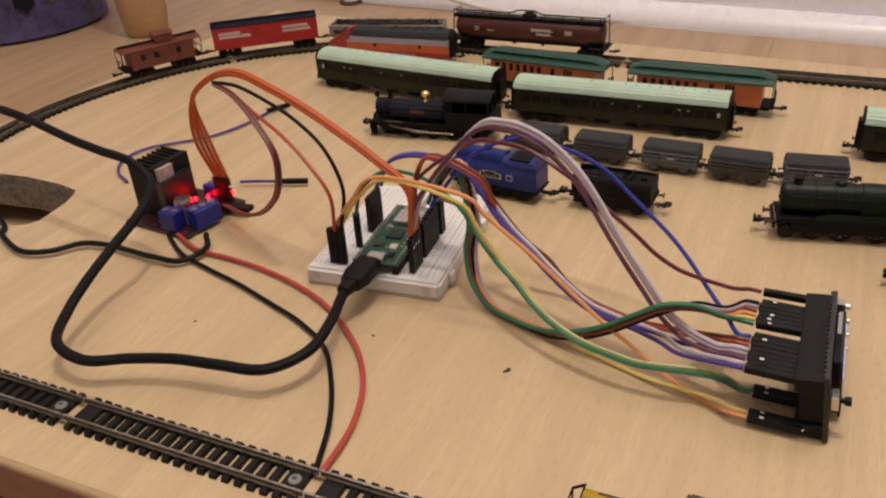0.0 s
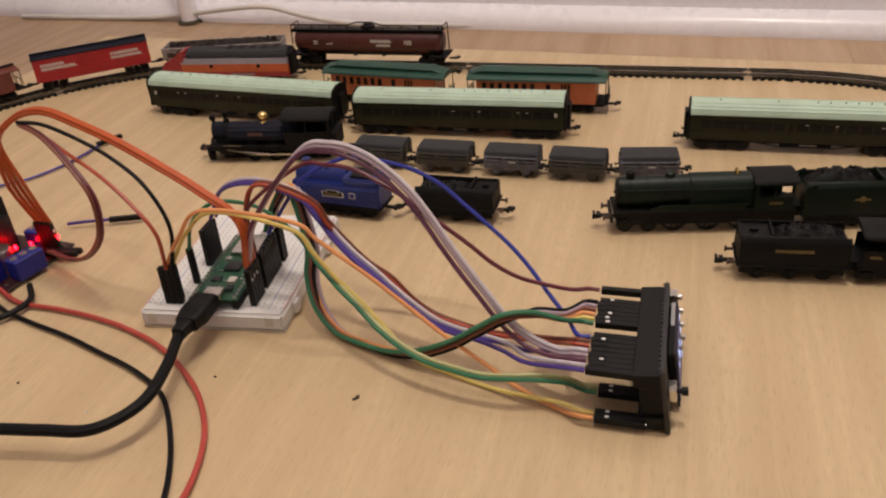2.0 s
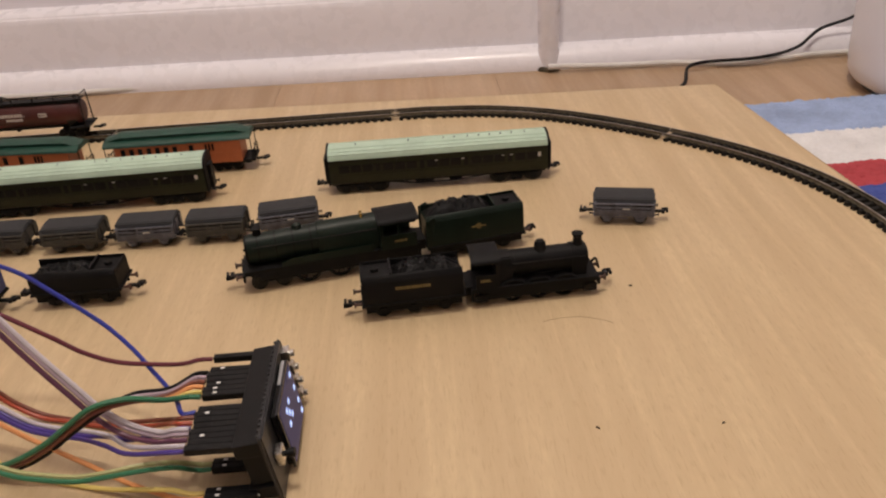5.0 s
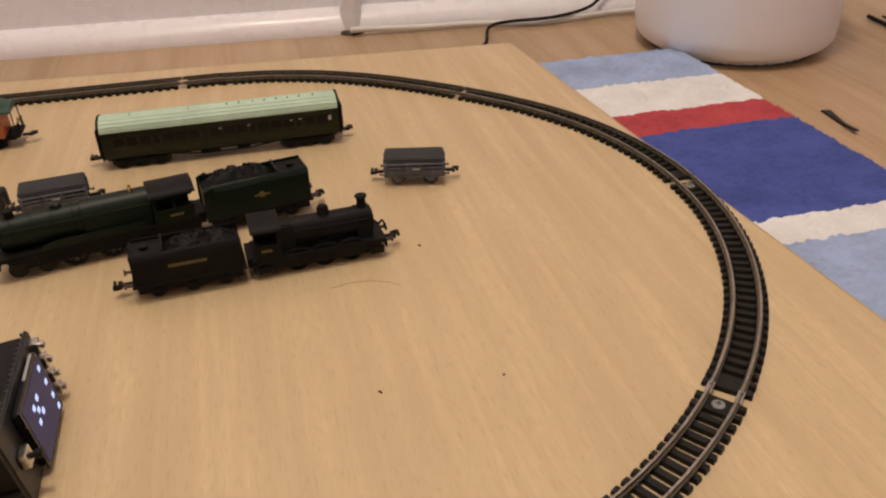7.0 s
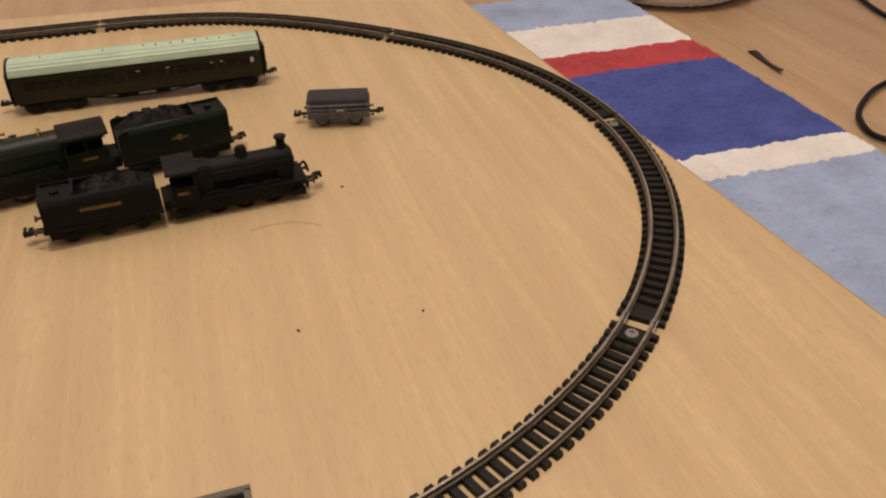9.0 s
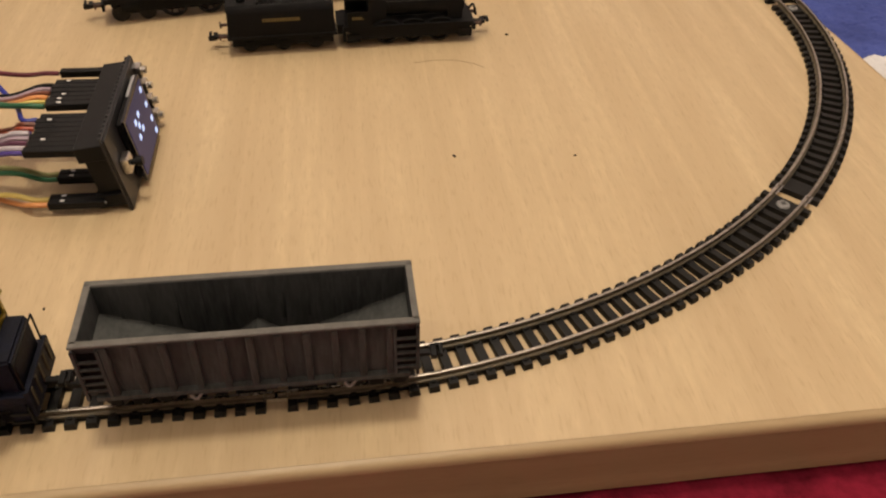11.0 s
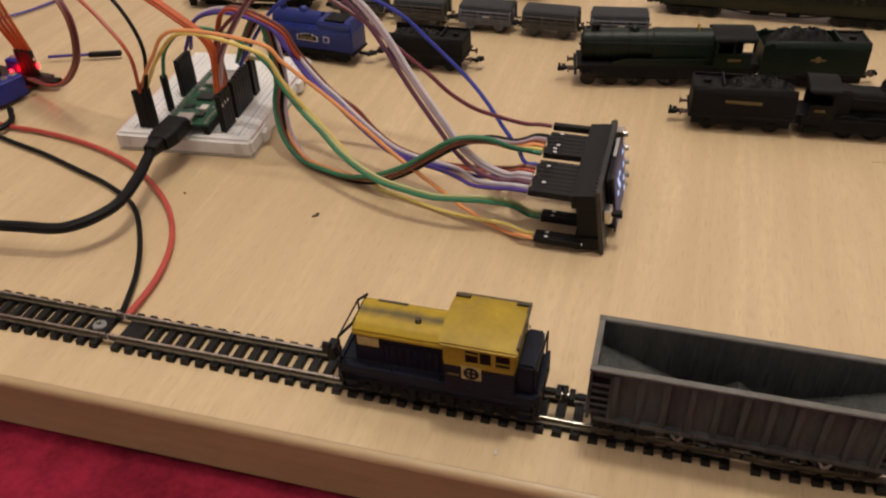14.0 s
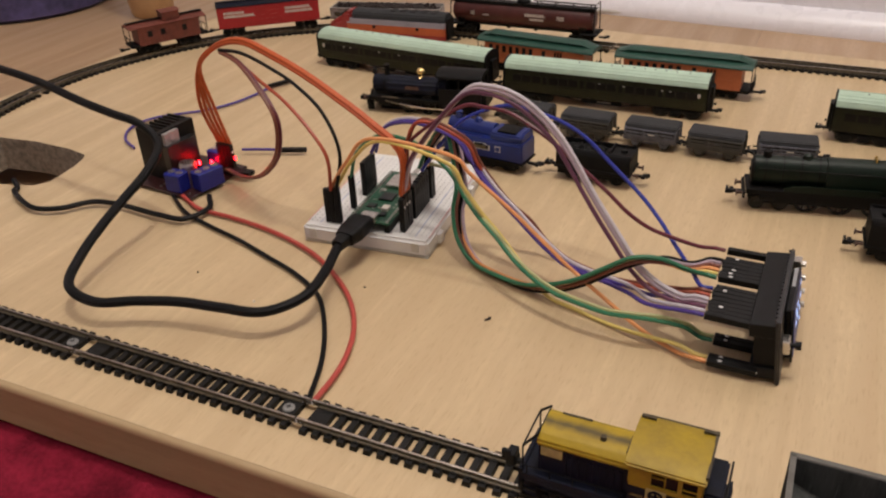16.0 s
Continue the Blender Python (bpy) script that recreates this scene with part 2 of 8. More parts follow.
bm = B()
box(bm, (0, 0, 0), (5.0, 4.0, 0.04))
floor = tagged(part("floor", bm, EDGE_DARK, place=pose(-0.2, -0.6, FLOOR - 0.0235)), "warm brown wood laminate floor in planks", "floor", kind="structure")
WALL_Y = 0.808
WALL_TURN = -3.8
wall_pose = pose(0, WALL_Y, 0, 0, 0, WALL_TURN)
bm = B()
box(bm, (0, 0.06, 1.15), (5.4, 0.1, 2.4))
part("wall_north", bm, WALL_WHITE, place=wall_pose)
tagged(bpy.data.objects["wall_north"], "white painted room wall behind the layout", "wall", kind="structure")
for nm, c, s in (("wall_south", (-0.2, -2.65, 1.15), (5.0, 0.1, 2.5)), ("wall_east", (2.35, -0.6, 1.15), (0.1, 4.3, 2.5)),
                 ("wall_west", (-2.75, -0.6, 1.15), (0.1, 4.3, 2.5))):
    slab(nm, c, s, WALL_WHITE, "plain white painted room wall", "wall")
slab("ceiling", (-0.2, -0.8, 2.43), (5.2, 4.4, 0.06), WALL_WHITE, "plain white ceiling", "ceiling")
bm = B()
prism(bm, [(0.012, FLOOR), (-0.014, FLOOR), (-0.014, 0.027), (-0.011, 0.033), (-0.005, 0.0362), (0.012, 0.038)], -2.6, 2.6)
soften(bm, 0.0015)
tagged(part("baseboard", bm, GLOSS_WHITE, place=wall_pose), "white gloss skirting board with a moulded top edge", "baseboard", kind="structure")
bm = B()
prism(bm, [(-0.014, FLOOR), (-0.034, FLOOR), (-0.034, FLOOR + 0.004), (-0.030, FLOOR + 0.013), (-0.022, FLOOR + 0.018), (-0.014, FLOOR + 0.019)], -2.6, 2.6)
tagged(part("trim", bm, GLOSS_WHITE, place=wall_pose), "white quadrant moulding along the foot of the skirting", "trim", kind="structure")

# the board: veneered top with a paler rounded lip and a darker edge band
OUTER = [(0.3293, 0.1452), (0.2930, 0.5995), (-0.4668, 0.652), (-0.5080, 0.1270)]
HOLE = [(-0.430, 0.300), (-0.400, 0.3035), (-0.372, 0.3025), (-0.3565, 0.2995), (-0.3535, 0.2955), (-0.3500, 0.286), (-0.3475, 0.266), (-0.352, 0.259),
        (-0.366, 0.2545), (-0.40, 0.250), (-0.430, 0.248)]
BOARD_T = 0.0212


def inset(loop, d):
    """The loop (counter-clockwise) drawn in by d."""
    out, k = [], len(loop)
    for i in range(k):
        p, q, r = Vector(loop[i - 1]), Vector(loop[i]), Vector(loop[(i + 1) % k])
        a, b = (q - p).normalized(), (r - q).normalized()
        na, nb = Vector((-a.y, a.x)), Vector((-b.y, b.x))
        mid = (na + nb).normalized()
        out.append(q + mid * d / max(0.3, mid.dot(na)))
    return out


def round_corners(loop, radius, seg=6):
    out, k = [], len(loop)
    for i in range(k):
        p, q, r = Vector(loop[i - 1]), Vector(loop[i]), Vector(loop[(i + 1) % k])
        s, e = q + (p - q).normalized() * radius, q + (r - q).normalized() * radius
        for j in range(seg + 1):
            t = j / seg
            out.append((1 - t) ** 2 * s + 2 * t * (1 - t) * q + t * t * e)
    return out


def fill_between(outer, inner, z):
    bm = B()
    for loop in (outer, inner):
        vs = [bm.verts.new((p[0], p[1], z)) for p in loop]
        for i in range(len(vs)):
            bm.edges.new((vs[i - 1], vs[i]))
    bmesh.ops.triangle_fill(bm, edges=bm.edges[:], use_beauty=True)
    return bm


def ring_band(bm, loop, steps):
    rings = [[bm.verts.new((p.x, p.y, z)) for p in inset(loop, d)] for d, z in steps]
    for a, b in zip(rings, rings[1:]):
        for i in range(len(a)):
            bm.faces.new((a[i - 1], a[i], b[i], b[i - 1]))


BOARD_LOOP = round_corners(OUTER, 0.004)
board = thing("layout_board", pose(0, 0, 0), "pale beech veneered chipboard layout board lying on the rugs", "board", kind="structure")
part("veneer_top", fill_between(inset(BOARD_LOOP, 0.0024), HOLE, 0.0), BEECH, board)
bm = B()
ring_band(bm, BOARD_LOOP, [(0.0030, -0.0008), (0.0024, -0.0001), (0.0011, -0.0003), (0.0004, -0.0009), (0.0001, -0.0017), (0.0, -0.0026), (0.0003, -0.0030)])
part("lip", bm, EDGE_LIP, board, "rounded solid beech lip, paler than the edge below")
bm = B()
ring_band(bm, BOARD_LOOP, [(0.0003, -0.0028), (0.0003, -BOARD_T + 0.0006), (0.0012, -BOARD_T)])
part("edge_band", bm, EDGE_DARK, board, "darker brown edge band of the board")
CHIP = material("chipboard_core", (0.42, 0.35, 0.27), 0.85, vary=0.3, scale=300, second=(0.14, 0.12, 0.10), bump=1.0, bump_scale=900)
bm = B()
a = [bm.verts.new((x, y, 0)) for x, y in HOLE]
b = [bm.verts.new((x, y, -BOARD_T)) for x, y in HOLE]
for i in range(len(a)):
    bm.faces.new((a[i - 1], a[i], b[i], b[i - 1]))
part("cut_edge", bm, CHIP, board, "rough grey chipboard core in the cable cut-out")
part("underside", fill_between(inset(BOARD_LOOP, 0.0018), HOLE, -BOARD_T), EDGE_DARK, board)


def carpet(name, corners, nx, ny, pile, mat_of, mats, label, seed):
    """A soft rug: a grid between four corners with an uneven pile, sides turned down to the floor."""
    bm = B()
    noise.seed_set(seed)
    c = [Vector(p) for p in corners]
    grid = []
    for j in range(ny + 1):
        v = j / ny
        row = []
        for i in range(nx + 1):
            u = i / nx
            p = (c[0] * (1 - u) + c[1] * u) * (1 - v) + (c[3] * (1 - u) + c[2] * u) * v
            edge = min(u, 1 - u, v, 1 - v) == 0
            q = Vector((p.x * 260, p.y * 260, 3.3))
            h = pile * (0.84 + 0.10 * noise.noise(q) + 0.09 * noise.noise(q * 3.1))
            wob = 0.0006 * noise.noise(Vector((p.x * 90, p.y * 90, 7)))
            row.append(bm.verts.new((p.x + wob, p.y + 0.0006 * noise.noise(Vector((p.x * 90, p.y * 90, 1))), FLOOR + (0 if edge else h))))
        grid.append(row)
    for j in range(ny):
        for i in range(nx):
            f = bm.faces.new((grid[j][i], grid[j][i + 1], grid[j + 1][i + 1], grid[j + 1][i]))
            f.material_index = mat_of((i + 0.5) / nx, (j + 0.5) / ny)
    ob = part(name, bm, mats)
    return tagged(ob, label, "rug")


def stripe(u, v):
    y = 0.17 + 0.446 * v
    for top, k in ((0.338, 1), (0.361, 2), (0.472, 0), (0.504, 3), (0.555, 2), (0.70, 1)):
        if y < top + 0.0004 * math.sin(u * 37) + 0.0003 * math.sin(u * 113):
            return k
    return 1


carpet("striped_rug", [(0.16, 0.17, 0), (0.451, 0.17, 0), (0.434, 0.616, 0), (0.16, 0.616, 0)], 180, 420, 0.0115, stripe,
       [BLUE_PILE, PALE_BLUE_PILE, CREAM_PILE, CORAL_PILE], "thick rug in blue, cream and red stripes under the board", 3)
carpet("red_rug", [(-0.95, -0.12, 0), (0.60, -0.12, 0), (0.45, 0.165, 0), (-0.95, 0.22, 0)], 330, 100, 0.0125, lambda u, v: 0, [RED_PILE],
       "deep red pile rug in front of the board", 5)

# ---- the oval of track ----
CL, RL = Vector((-0.2588, 0.3712)), 0.2112
CR, RR = Vector((0.0930, 0.3722)), 0.2080
RAIL_TOP = 0.0040
_d = CR - CL
_tilt = math.atan2(_d.y, _d.x)
_lean = math.asin((RL - RR) / _d.length)
N_NEAR = Vector((math.sin(_tilt + _lean), -math.cos(_tilt + _lean)))
N_FAR = Vector((-math.sin(_tilt - _lean), math.cos(_tilt - _lean)))
P0, P1 = CL + RL * N_NEAR, CR + RR * N_NEAR
P2, P3 = CR + RR * N_FAR, CL + RL * N_FAR
A_R0, A_R1 = math.atan2(N_NEAR.y, N_NEAR.x), math.atan2(N_FAR.y, N_FAR.x)
LEN = [(P1 - P0).length, RR * (A_R1 - A_R0), (P3 - P2).length, RL * (2 * math.pi - (A_R1 - A_R0))]
TOTAL = sum(LEN)


def bell(a, centre, width):
    return math.exp(-((a - centre) / width) ** 2)


def track_point(s):
    """The middle of the track at s metres along the oval, from the near left tangent point, anticlockwise; hand-laid, so not a true circle."""
    s %= TOTAL
    if s < LEN[0]:
        return P0 + (P1 - P0) * s / LEN[0] + Vector((0, 0.0005 + 0.0015 * s / LEN[0]))
    s -= LEN[0]
    if s < LEN[1]:
        a = A_R0 + s / RR
        r = RR - 0.0125 * bell(a, 0.84, 0.48) + 0.0023 * bell(a, -0.23, 0.35) - 0.0040 * bell(a, -1.20, 0.45)
        return CR + r * Vector((math.cos(a), math.sin(a)))
    s -= LEN[1]
    if s < LEN[2]:
        return P2 + (P3 - P2) * s / LEN[2]
    s -= LEN[2]
    a = A_R1 + s / RL
    return CL + (RL - 0.0005 * s / LEN[3]) * Vector((math.cos(a), math.sin(a)))


def on_track(s):
    """Place and heading on the oval."""
    return track_point(s), (track_point(s + 0.002) - track_point(s - 0.002)).normalized()


def sweep(bm, s0, s1, section, steps):
    """A section of (across, up) pairs carried along the oval."""
    rings = []
    for i in range(steps + 1):
        p, d = on_track(s0 + (s1 - s0) * i / steps)
        n = Vector((d.y, -d.x))
        rings.append([bm.verts.new((p.x + n.x * u, p.y + n.y * u, z)) for u, z in section])
    k = len(section)
    for a, b in zip(rings, rings[1:]):
        for i in range(k):
            bm.faces.new((a[i], a[(i + 1) % k], b[(i + 1) % k], b[i]))
    bm.faces.new(rings[0])
    bm.faces.new(rings[-1][::-1])


def rail_section(u):
    h = RAIL_TOP
    return [(u - 0.0010, 0.0019), (u + 0.0010, 0.0019), (u + 0.0009, 0.0023), (u + 0.0002, 0.0025), (u + 0.0002, h - 0.0006), (u + 0.0004, h - 0.0004),
            (u + 0.0004, h - 0.0001), (u + 0.0002, h), (u - 0.0002, h), (u - 0.0004, h - 0.0001), (u - 0.0004, h - 0.0004),
            (u - 0.0002, h - 0.0006), (u - 0.0002, 0.0025), (u - 0.0009, 0.0023)]


def sleeper_mesh():
    bm = B()
    box(bm, (0, 0, 0.00095), (0.0028, 0.0162, 0.0019), taper=(0.86, 0.97))
    for y in (-0.0062, -0.0035, 0.0035, 0.0062):
        box(bm, (0, y, 0.0021), (0.0013, 0.0007, 0.0007))
    return finish(bm, SLEEPER)


def plate_mesh(hole):
    bm = B()
    box(bm, (0, 0, 0.00095), (0.0075, 0.0105, 0.0019), taper=(0.95, 0.97))
    for x in (-0.0024, 0.0024):
        for y in (-0.0066, 0.0066):
            box(bm, (x, y, 0.00095), (0.0026, 0.0032, 0.0019), taper=(0.86, 0.95))
    return finish(bm, SLEEPER)


SCREW_ZINC = material("dull_zinc_screw", (0.34, 0.34, 0.33), 0.5, 0.5, vary=0.2, scale=300)
HOLE_GREY = material("dark_screw_recess", (0.05, 0.05, 0.05), 0.6, vary=0.2, scale=300)


def screw_mesh():
    bm = B()
    lathe(bm, [(0.0022, 0.0017), (0.0022, 0.0021), (0.0018, 0.0025), (0.0005, 0.0026)], (0, 0, 0), 20)
    for r in (0, math.pi / 2):
        box(bm, (0, 0, 0.0026), (0.0020, 0.0005, 0.0002), rz=r)
    me = finish(bm, [SCREW_ZINC, HOLE_GREY])
    for f in me.polygons:
        f.material_index = 1 if f.center.z > 0.00262 or max(abs(f.center.x), abs(f.center.y)) < 0.0003 else 0
    return me


SLEEPER_ME, PLATE_ME, SCREW_ME = sleeper_mesh(), plate_mesh(True), screw_mesh()


def s_near(x):
    return (x - P0.x) / (P1.x - P0.x) * LEN[0]


def s_right(deg):
    return LEN[0] + RR * (radians(deg) - A_R0)


def s_far(x):
    return LEN[0] + LEN[1] + (P2.x - x) / (P2.x - P3.x) * LEN[2]


def s_left(deg):
    return LEN[0] + LEN[1] + LEN[2] + RL * (radians(deg) - A_R1)


def heading(s, z=0.0, extra=0.0):
    p, d = on_track(s)
    return pose(p.x, p.y, z, 0, 0, math.degrees(math.atan2(d.y, d.x)) + extra)


JOINTS = [s_near(-0.2125), s_near(-0.1122), s_near(0.0785), s_right(-44), s_right(-1), s_right(45), s_far(0.068), s_far(-0.12),
          s_left(92), s_left(137), s_left(182), s_left(227)]
JOINTS.append(JOINTS[0] + TOTAL)
SCREWED = {1, 0, 2, 3, 4, 9, 11, 12}
for i, (s0, s1) in enumerate(zip(JOINTS, JOINTS[1:])):
    straight = i in (0, 1, 6, 7)
    track = thing("track_section", pose(0, 0, 0), ("straight" if straight else "curved") + " model railway track with silver rails on black plastic sleepers",
                  "model track", "track sections of the oval")
    a, b = s0 + 0.0026, s1 - 0.0026
    steps = 2 if straight else 18
    for u in (-0.00485, 0.00485):
        bm = B()
        sweep(bm, s0 + 0.0004, s1 - 0.0004, rail_section(u), steps)
        ob = part("rail", bm, [RAIL, RAIL_SIDE], track)
        for f in ob.data.polygons:
            f.material_index = 0 if f.normal.z > 0.35 and f.center.z > RAIL_TOP - 0.0004 else 1
        bm = B()
        sweep(bm, a, b, [(u - 0.0008, 0), (u + 0.0008, 0), (u + 0.0008, 0.0013), (u - 0.0008, 0.0013)], steps)
        part("web", bm, SLEEPER, track)
        bm = B()
        sweep(bm, s1 - 0.0032, s1 + 0.0032, [(u - 0.0012, 0.0017), (u + 0.0012, 0.0017), (u + 0.0011, 0.0026), (u - 0.0011, 0.0026)], 2)
        part("rail_joiner", bm, STEEL, track)
    for s in (a + 0.0037, b - 0.0037):
        shared("end_plate", PLATE_ME, track, heading(s))
    if (i + 1) in SCREWED:
        shared("screw", SCREW_ME, track, heading(b - 0.0037))
    first, last = a + 0.0109, b - 0.0109
    count = max(2, round((last - first) / 0.00496) + 1)
    for k in range(count):
        shared("sleeper", SLEEPER_ME, track, heading(first + (last - first) * k / (count - 1)))

# ---- paints of the models ----
COACH_GLASS = material("brown_tinted_coach_glaze", (0.011, 0.009, 0.010), 0.4, vary=0.3, scale=200, spec=0.2)
OLIVE = material("olive_green_coach_paint", (0.022, 0.0255, 0.0095), 0.42, vary=0.25, scale=90, second=(0.013, 0.013, 0.008), spec=0.25)
MINT = material("pale_green_roof_paint", (0.47, 0.62, 0.49), 0.55, vary=0.08, scale=60)
WINDOW = material("dark_window_glaze", (0.008, 0.009, 0.010), 0.35, vary=0.1, spec=0.2)
WAGON_GREY = material("grey_wagon_plastic", (0.135, 0.14, 0.175), 0.5, vary=0.15, scale=250, second=(0.06, 0.06, 0.07))
WAGON_DARK = material("weathered_dark_grey", (0.066, 0.062, 0.054), 0.55, vary=0.2, scale=250, second=(0.036, 0.035, 0.033))
TARP = material("grey_load_cover", (0.025, 0.026, 0.029), 0.8, vary=0.12, scale=200, bump=0.3, bump_scale=500)
LOCO_GREEN = material("dark_green_loco_paint", (0.0055, 0.014, 0.0085), 0.42, vary=0.2, scale=120, spec=0.22)
LOCO_BLUE = material("bright_blue_loco_paint", (0.005, 0.020, 0.165), 0.35, vary=0.12, scale=120)
NAVY = material("navy_blue_paint", (0.0070, 0.0095, 0.024), 0.6, vary=0.25, scale=200, second=(0.0055, 0.006, 0.009), bump=0.15, bump_scale=900, spec=0.18)
YELLOW = material("weathered_yellow_paint", (0.38, 0.26, 0.012), 0.5, vary=0.15, scale=80, second=(0.24, 0.16, 0.018), bump=0.1, bump_scale=900, spec=0.35)
SOOTY_YELLOW = material("sooty_yellow_paint", (0.41, 0.28, 0.012), 0.5, vary=0.15, scale=60, second=(0.27, 0.185, 0.018), bump=0.1, bump_scale=900, spec=0.35)


def soot_streak(m, width, colour):
    """Exhaust soot along the middle of a hood, with an uneven edge."""
    n, l = m.node_tree.nodes, m.node_tree.links
    b = n["Principled BSDF"]
    paint = b.inputs["Base Color"].links[0].from_socket
    tc, xyz, tx = n.new("ShaderNodeTexCoord"), n.new("ShaderNodeSeparateXYZ"), n.new("ShaderNodeTexNoise")
    tx.inputs["Scale"].default_value = 260
    l.new(tc.outputs["Object"], xyz.inputs[0])
    l.new(tc.outputs["Object"], tx.inputs["Vector"])
    away, add, rng, mix = n.new("ShaderNodeMath"), n.new("ShaderNodeMath"), n.new("ShaderNodeMapRange"), n.new("ShaderNodeMix")
    away.operation, add.operation, add.inputs[1].default_value = "ABSOLUTE", "MULTIPLY_ADD", width * 0.9
    l.new(xyz.outputs[1], away.inputs[0])
    l.new(tx.outputs[0], add.inputs[0])
    l.new(away.outputs[0], add.inputs[2])
    for i, v in enumerate((width * 0.6, width * 1.5, 0.85, 0.0)):
        rng.inputs[i + 1].default_value = v
    l.new(add.outputs[0], rng.inputs[0])
    mix.data_type = "RGBA"
    mix.inputs[7].default_value = (*colour, 1)
    l.new(rng.outputs[0], mix.inputs[0])
    l.new(paint, mix.inputs[6])
    l.new(mix.outputs[2], b.inputs["Base Color"])


soot_streak(SOOTY_YELLOW, 0.0026, (0.07, 0.055, 0.03))
UNDER = material("grimy_underframe", (0.012, 0.0115, 0.013), 0.8, vary=0.2, scale=300, second=(0.010, 0.009, 0.008), spec=0.1)
PALE_YELLOW = material("pale_yellow_print", (0.50, 0.42, 0.16), 0.55, vary=0.15, scale=400)
GRIME = material("dusty_grime", (0.085, 0.065, 0.035), 0.8, vary=0.3, scale=200)
HOPPER = material("weathered_grey_steel", (0.080, 0.084, 0.080), 0.75, vary=0.25, scale=90, second=(0.031, 0.033, 0.033), bump=0.25, bump_scale=900, spec=0.3, stretch=(2.2, 1, 0.35))
HOPPER_RIM = material("dusty_rim", (0.138, 0.130, 0.116), 0.7, vary=0.15, scale=200)
ORE = material("dark_brown_lumps", (0.034, 0.022, 0.018), 0.75, vary=0.35, scale=300, second=(0.012, 0.010, 0.010), bump=0.5, bump_scale=900, spec=0.3)
TANK_BROWN = material("tank_car_brown", (0.085, 0.022, 0.019), 0.4, vary=0.2, scale=80, second=(0.050, 0.014, 0.012), spec=0.35)
OXIDE = material("caboose_red_brown", (0.17, 0.04, 0.025), 0.55, vary=0.2, scale=150)
BOX_RED = material("boxcar_red", (0.36, 0.012, 0.018), 0.4, vary=0.1, scale=100)
GOND = material("dusty_pale_gondola", (0.36, 0.34, 0.32), 0.6, vary=0.18, scale=200, second=(0.2, 0.17, 0.15))
ORANGE = material("orange_coach_paint", (0.50, 0.145, 0.055), 0.45, vary=0.1, scale=100)
ROOF_GREEN = material("dark_green_roof_paint", (0.010, 0.060, 0.040), 0.45, vary=0.12, scale=100)
FUNIT_ORANGE = material("orange_diesel_paint", (0.55, 0.12, 0.04), 0.42, vary=0.1, scale=100)
FUNIT_RED = material("maroon_red_diesel_paint", (0.33, 0.03, 0.03), 0.42, vary=0.1, scale=100)
FUNIT_GREY = material("grey_diesel_band", (0.34, 0.32, 0.37), 0.45, vary=0.1, scale=100)
BRASS = material("polished_brass", (0.85, 0.64, 0.26), 0.24, 1.0, vary=0.1)
LETTER = material("cream_lettering", (0.62, 0.58, 0.52), 0.6, vary=0.1, scale=600)
GOLD_LETTER = material("gold_lettering", (0.20, 0.14, 0.04), 0.5, vary=0.2, scale=600)
RUST = material("rusty_buffer", (0.10, 0.045, 0.03), 0.6, vary=0.3, scale=400)
HEADLIGHT = glowing("headlight_glow", (1.0, 0.82, 0.6), 14.0)


# ---- parts that the models share ----
def wheelset_mesh(r, flange=0.0005):
    bm = B()
    for y in (-0.0040, 0.0040):
        k = 1 if y > 0 else -1
        rod(bm, (0, y, r), (0, y + k * 0.0012, r), r, 18)
        rod(bm, (0, y - k * 0.0004, r), (0, y, r), r + flange, 18)
        rod(bm, (0, y + k * 0.0012, r), (0, y + k * 0.0016, r), r * 0.35, 10)
    rod(bm, (0, -0.0055, r), (0, 0.0055, r), 0.0005, 8)
    return finish(bm, TYRE)


def driver_mesh(r):
    """A spoked driving wheel pair."""
    bm = B()
    for k in (-1, 1):
        y = 0.0041 * k
        seg = 24
        for i in range(seg):
            a0, a1 = 2 * math.pi * i / seg, 2 * math.pi * (i + 1) / seg
            q = []
            for rr, yy in ((r, y), (r, y + k * 0.0013), (r * 0.84, y + k * 0.0013), (r * 0.84, y)):
                q.append([Vector((rr * math.cos(a), yy, r + rr * math.sin(a))) for a in (a0, a1)])
            for m in range(4):
                n2 = (m + 1) % 4
                bm.faces.new([bm.verts.new(v) for v in (q[m][0], q[m][1], q[n2][1], q[n2][0])])
        for i in range(10):
            a = 2 * math.pi * i / 10
            rod(bm, (0, y + k * 0.0007, r), (r * 0.86 * math.cos(a), y + k * 0.0007, r + r * 0.86 * math.sin(a)), 0.00028, 5)
        rod(bm, (0, y, r), (0, y + k * 0.0016, r), r * 0.22, 10)
    rod(bm, (0, -0.0045, r), (0, 0.0045, r), 0.0006, 8)
    bmesh.ops.remove_doubles(bm, verts=bm.verts, dist=1e-6)
    return finish(bm, TYRE)


def coupler_mesh():
    """A boxy hook coupling that points along +x from its origin."""
    bm = B()
    box(bm, (0.0018, 0, 0), (0.0042, 0.0018, 0.0011))
    box(bm, (0.0046, 0, 0.0002), (0.0016, 0.0042, 0.0014))
    box(bm, (0.0060, 0.0016, 0.0002), (0.0024, 0.0009, 0.0018))
    box(bm, (0.0064, -0.0004, 0.0007), (0.0010, 0.0032, 0.0013))
    soften(bm, 0.00015, 1)
    return finish(bm, BLACK)


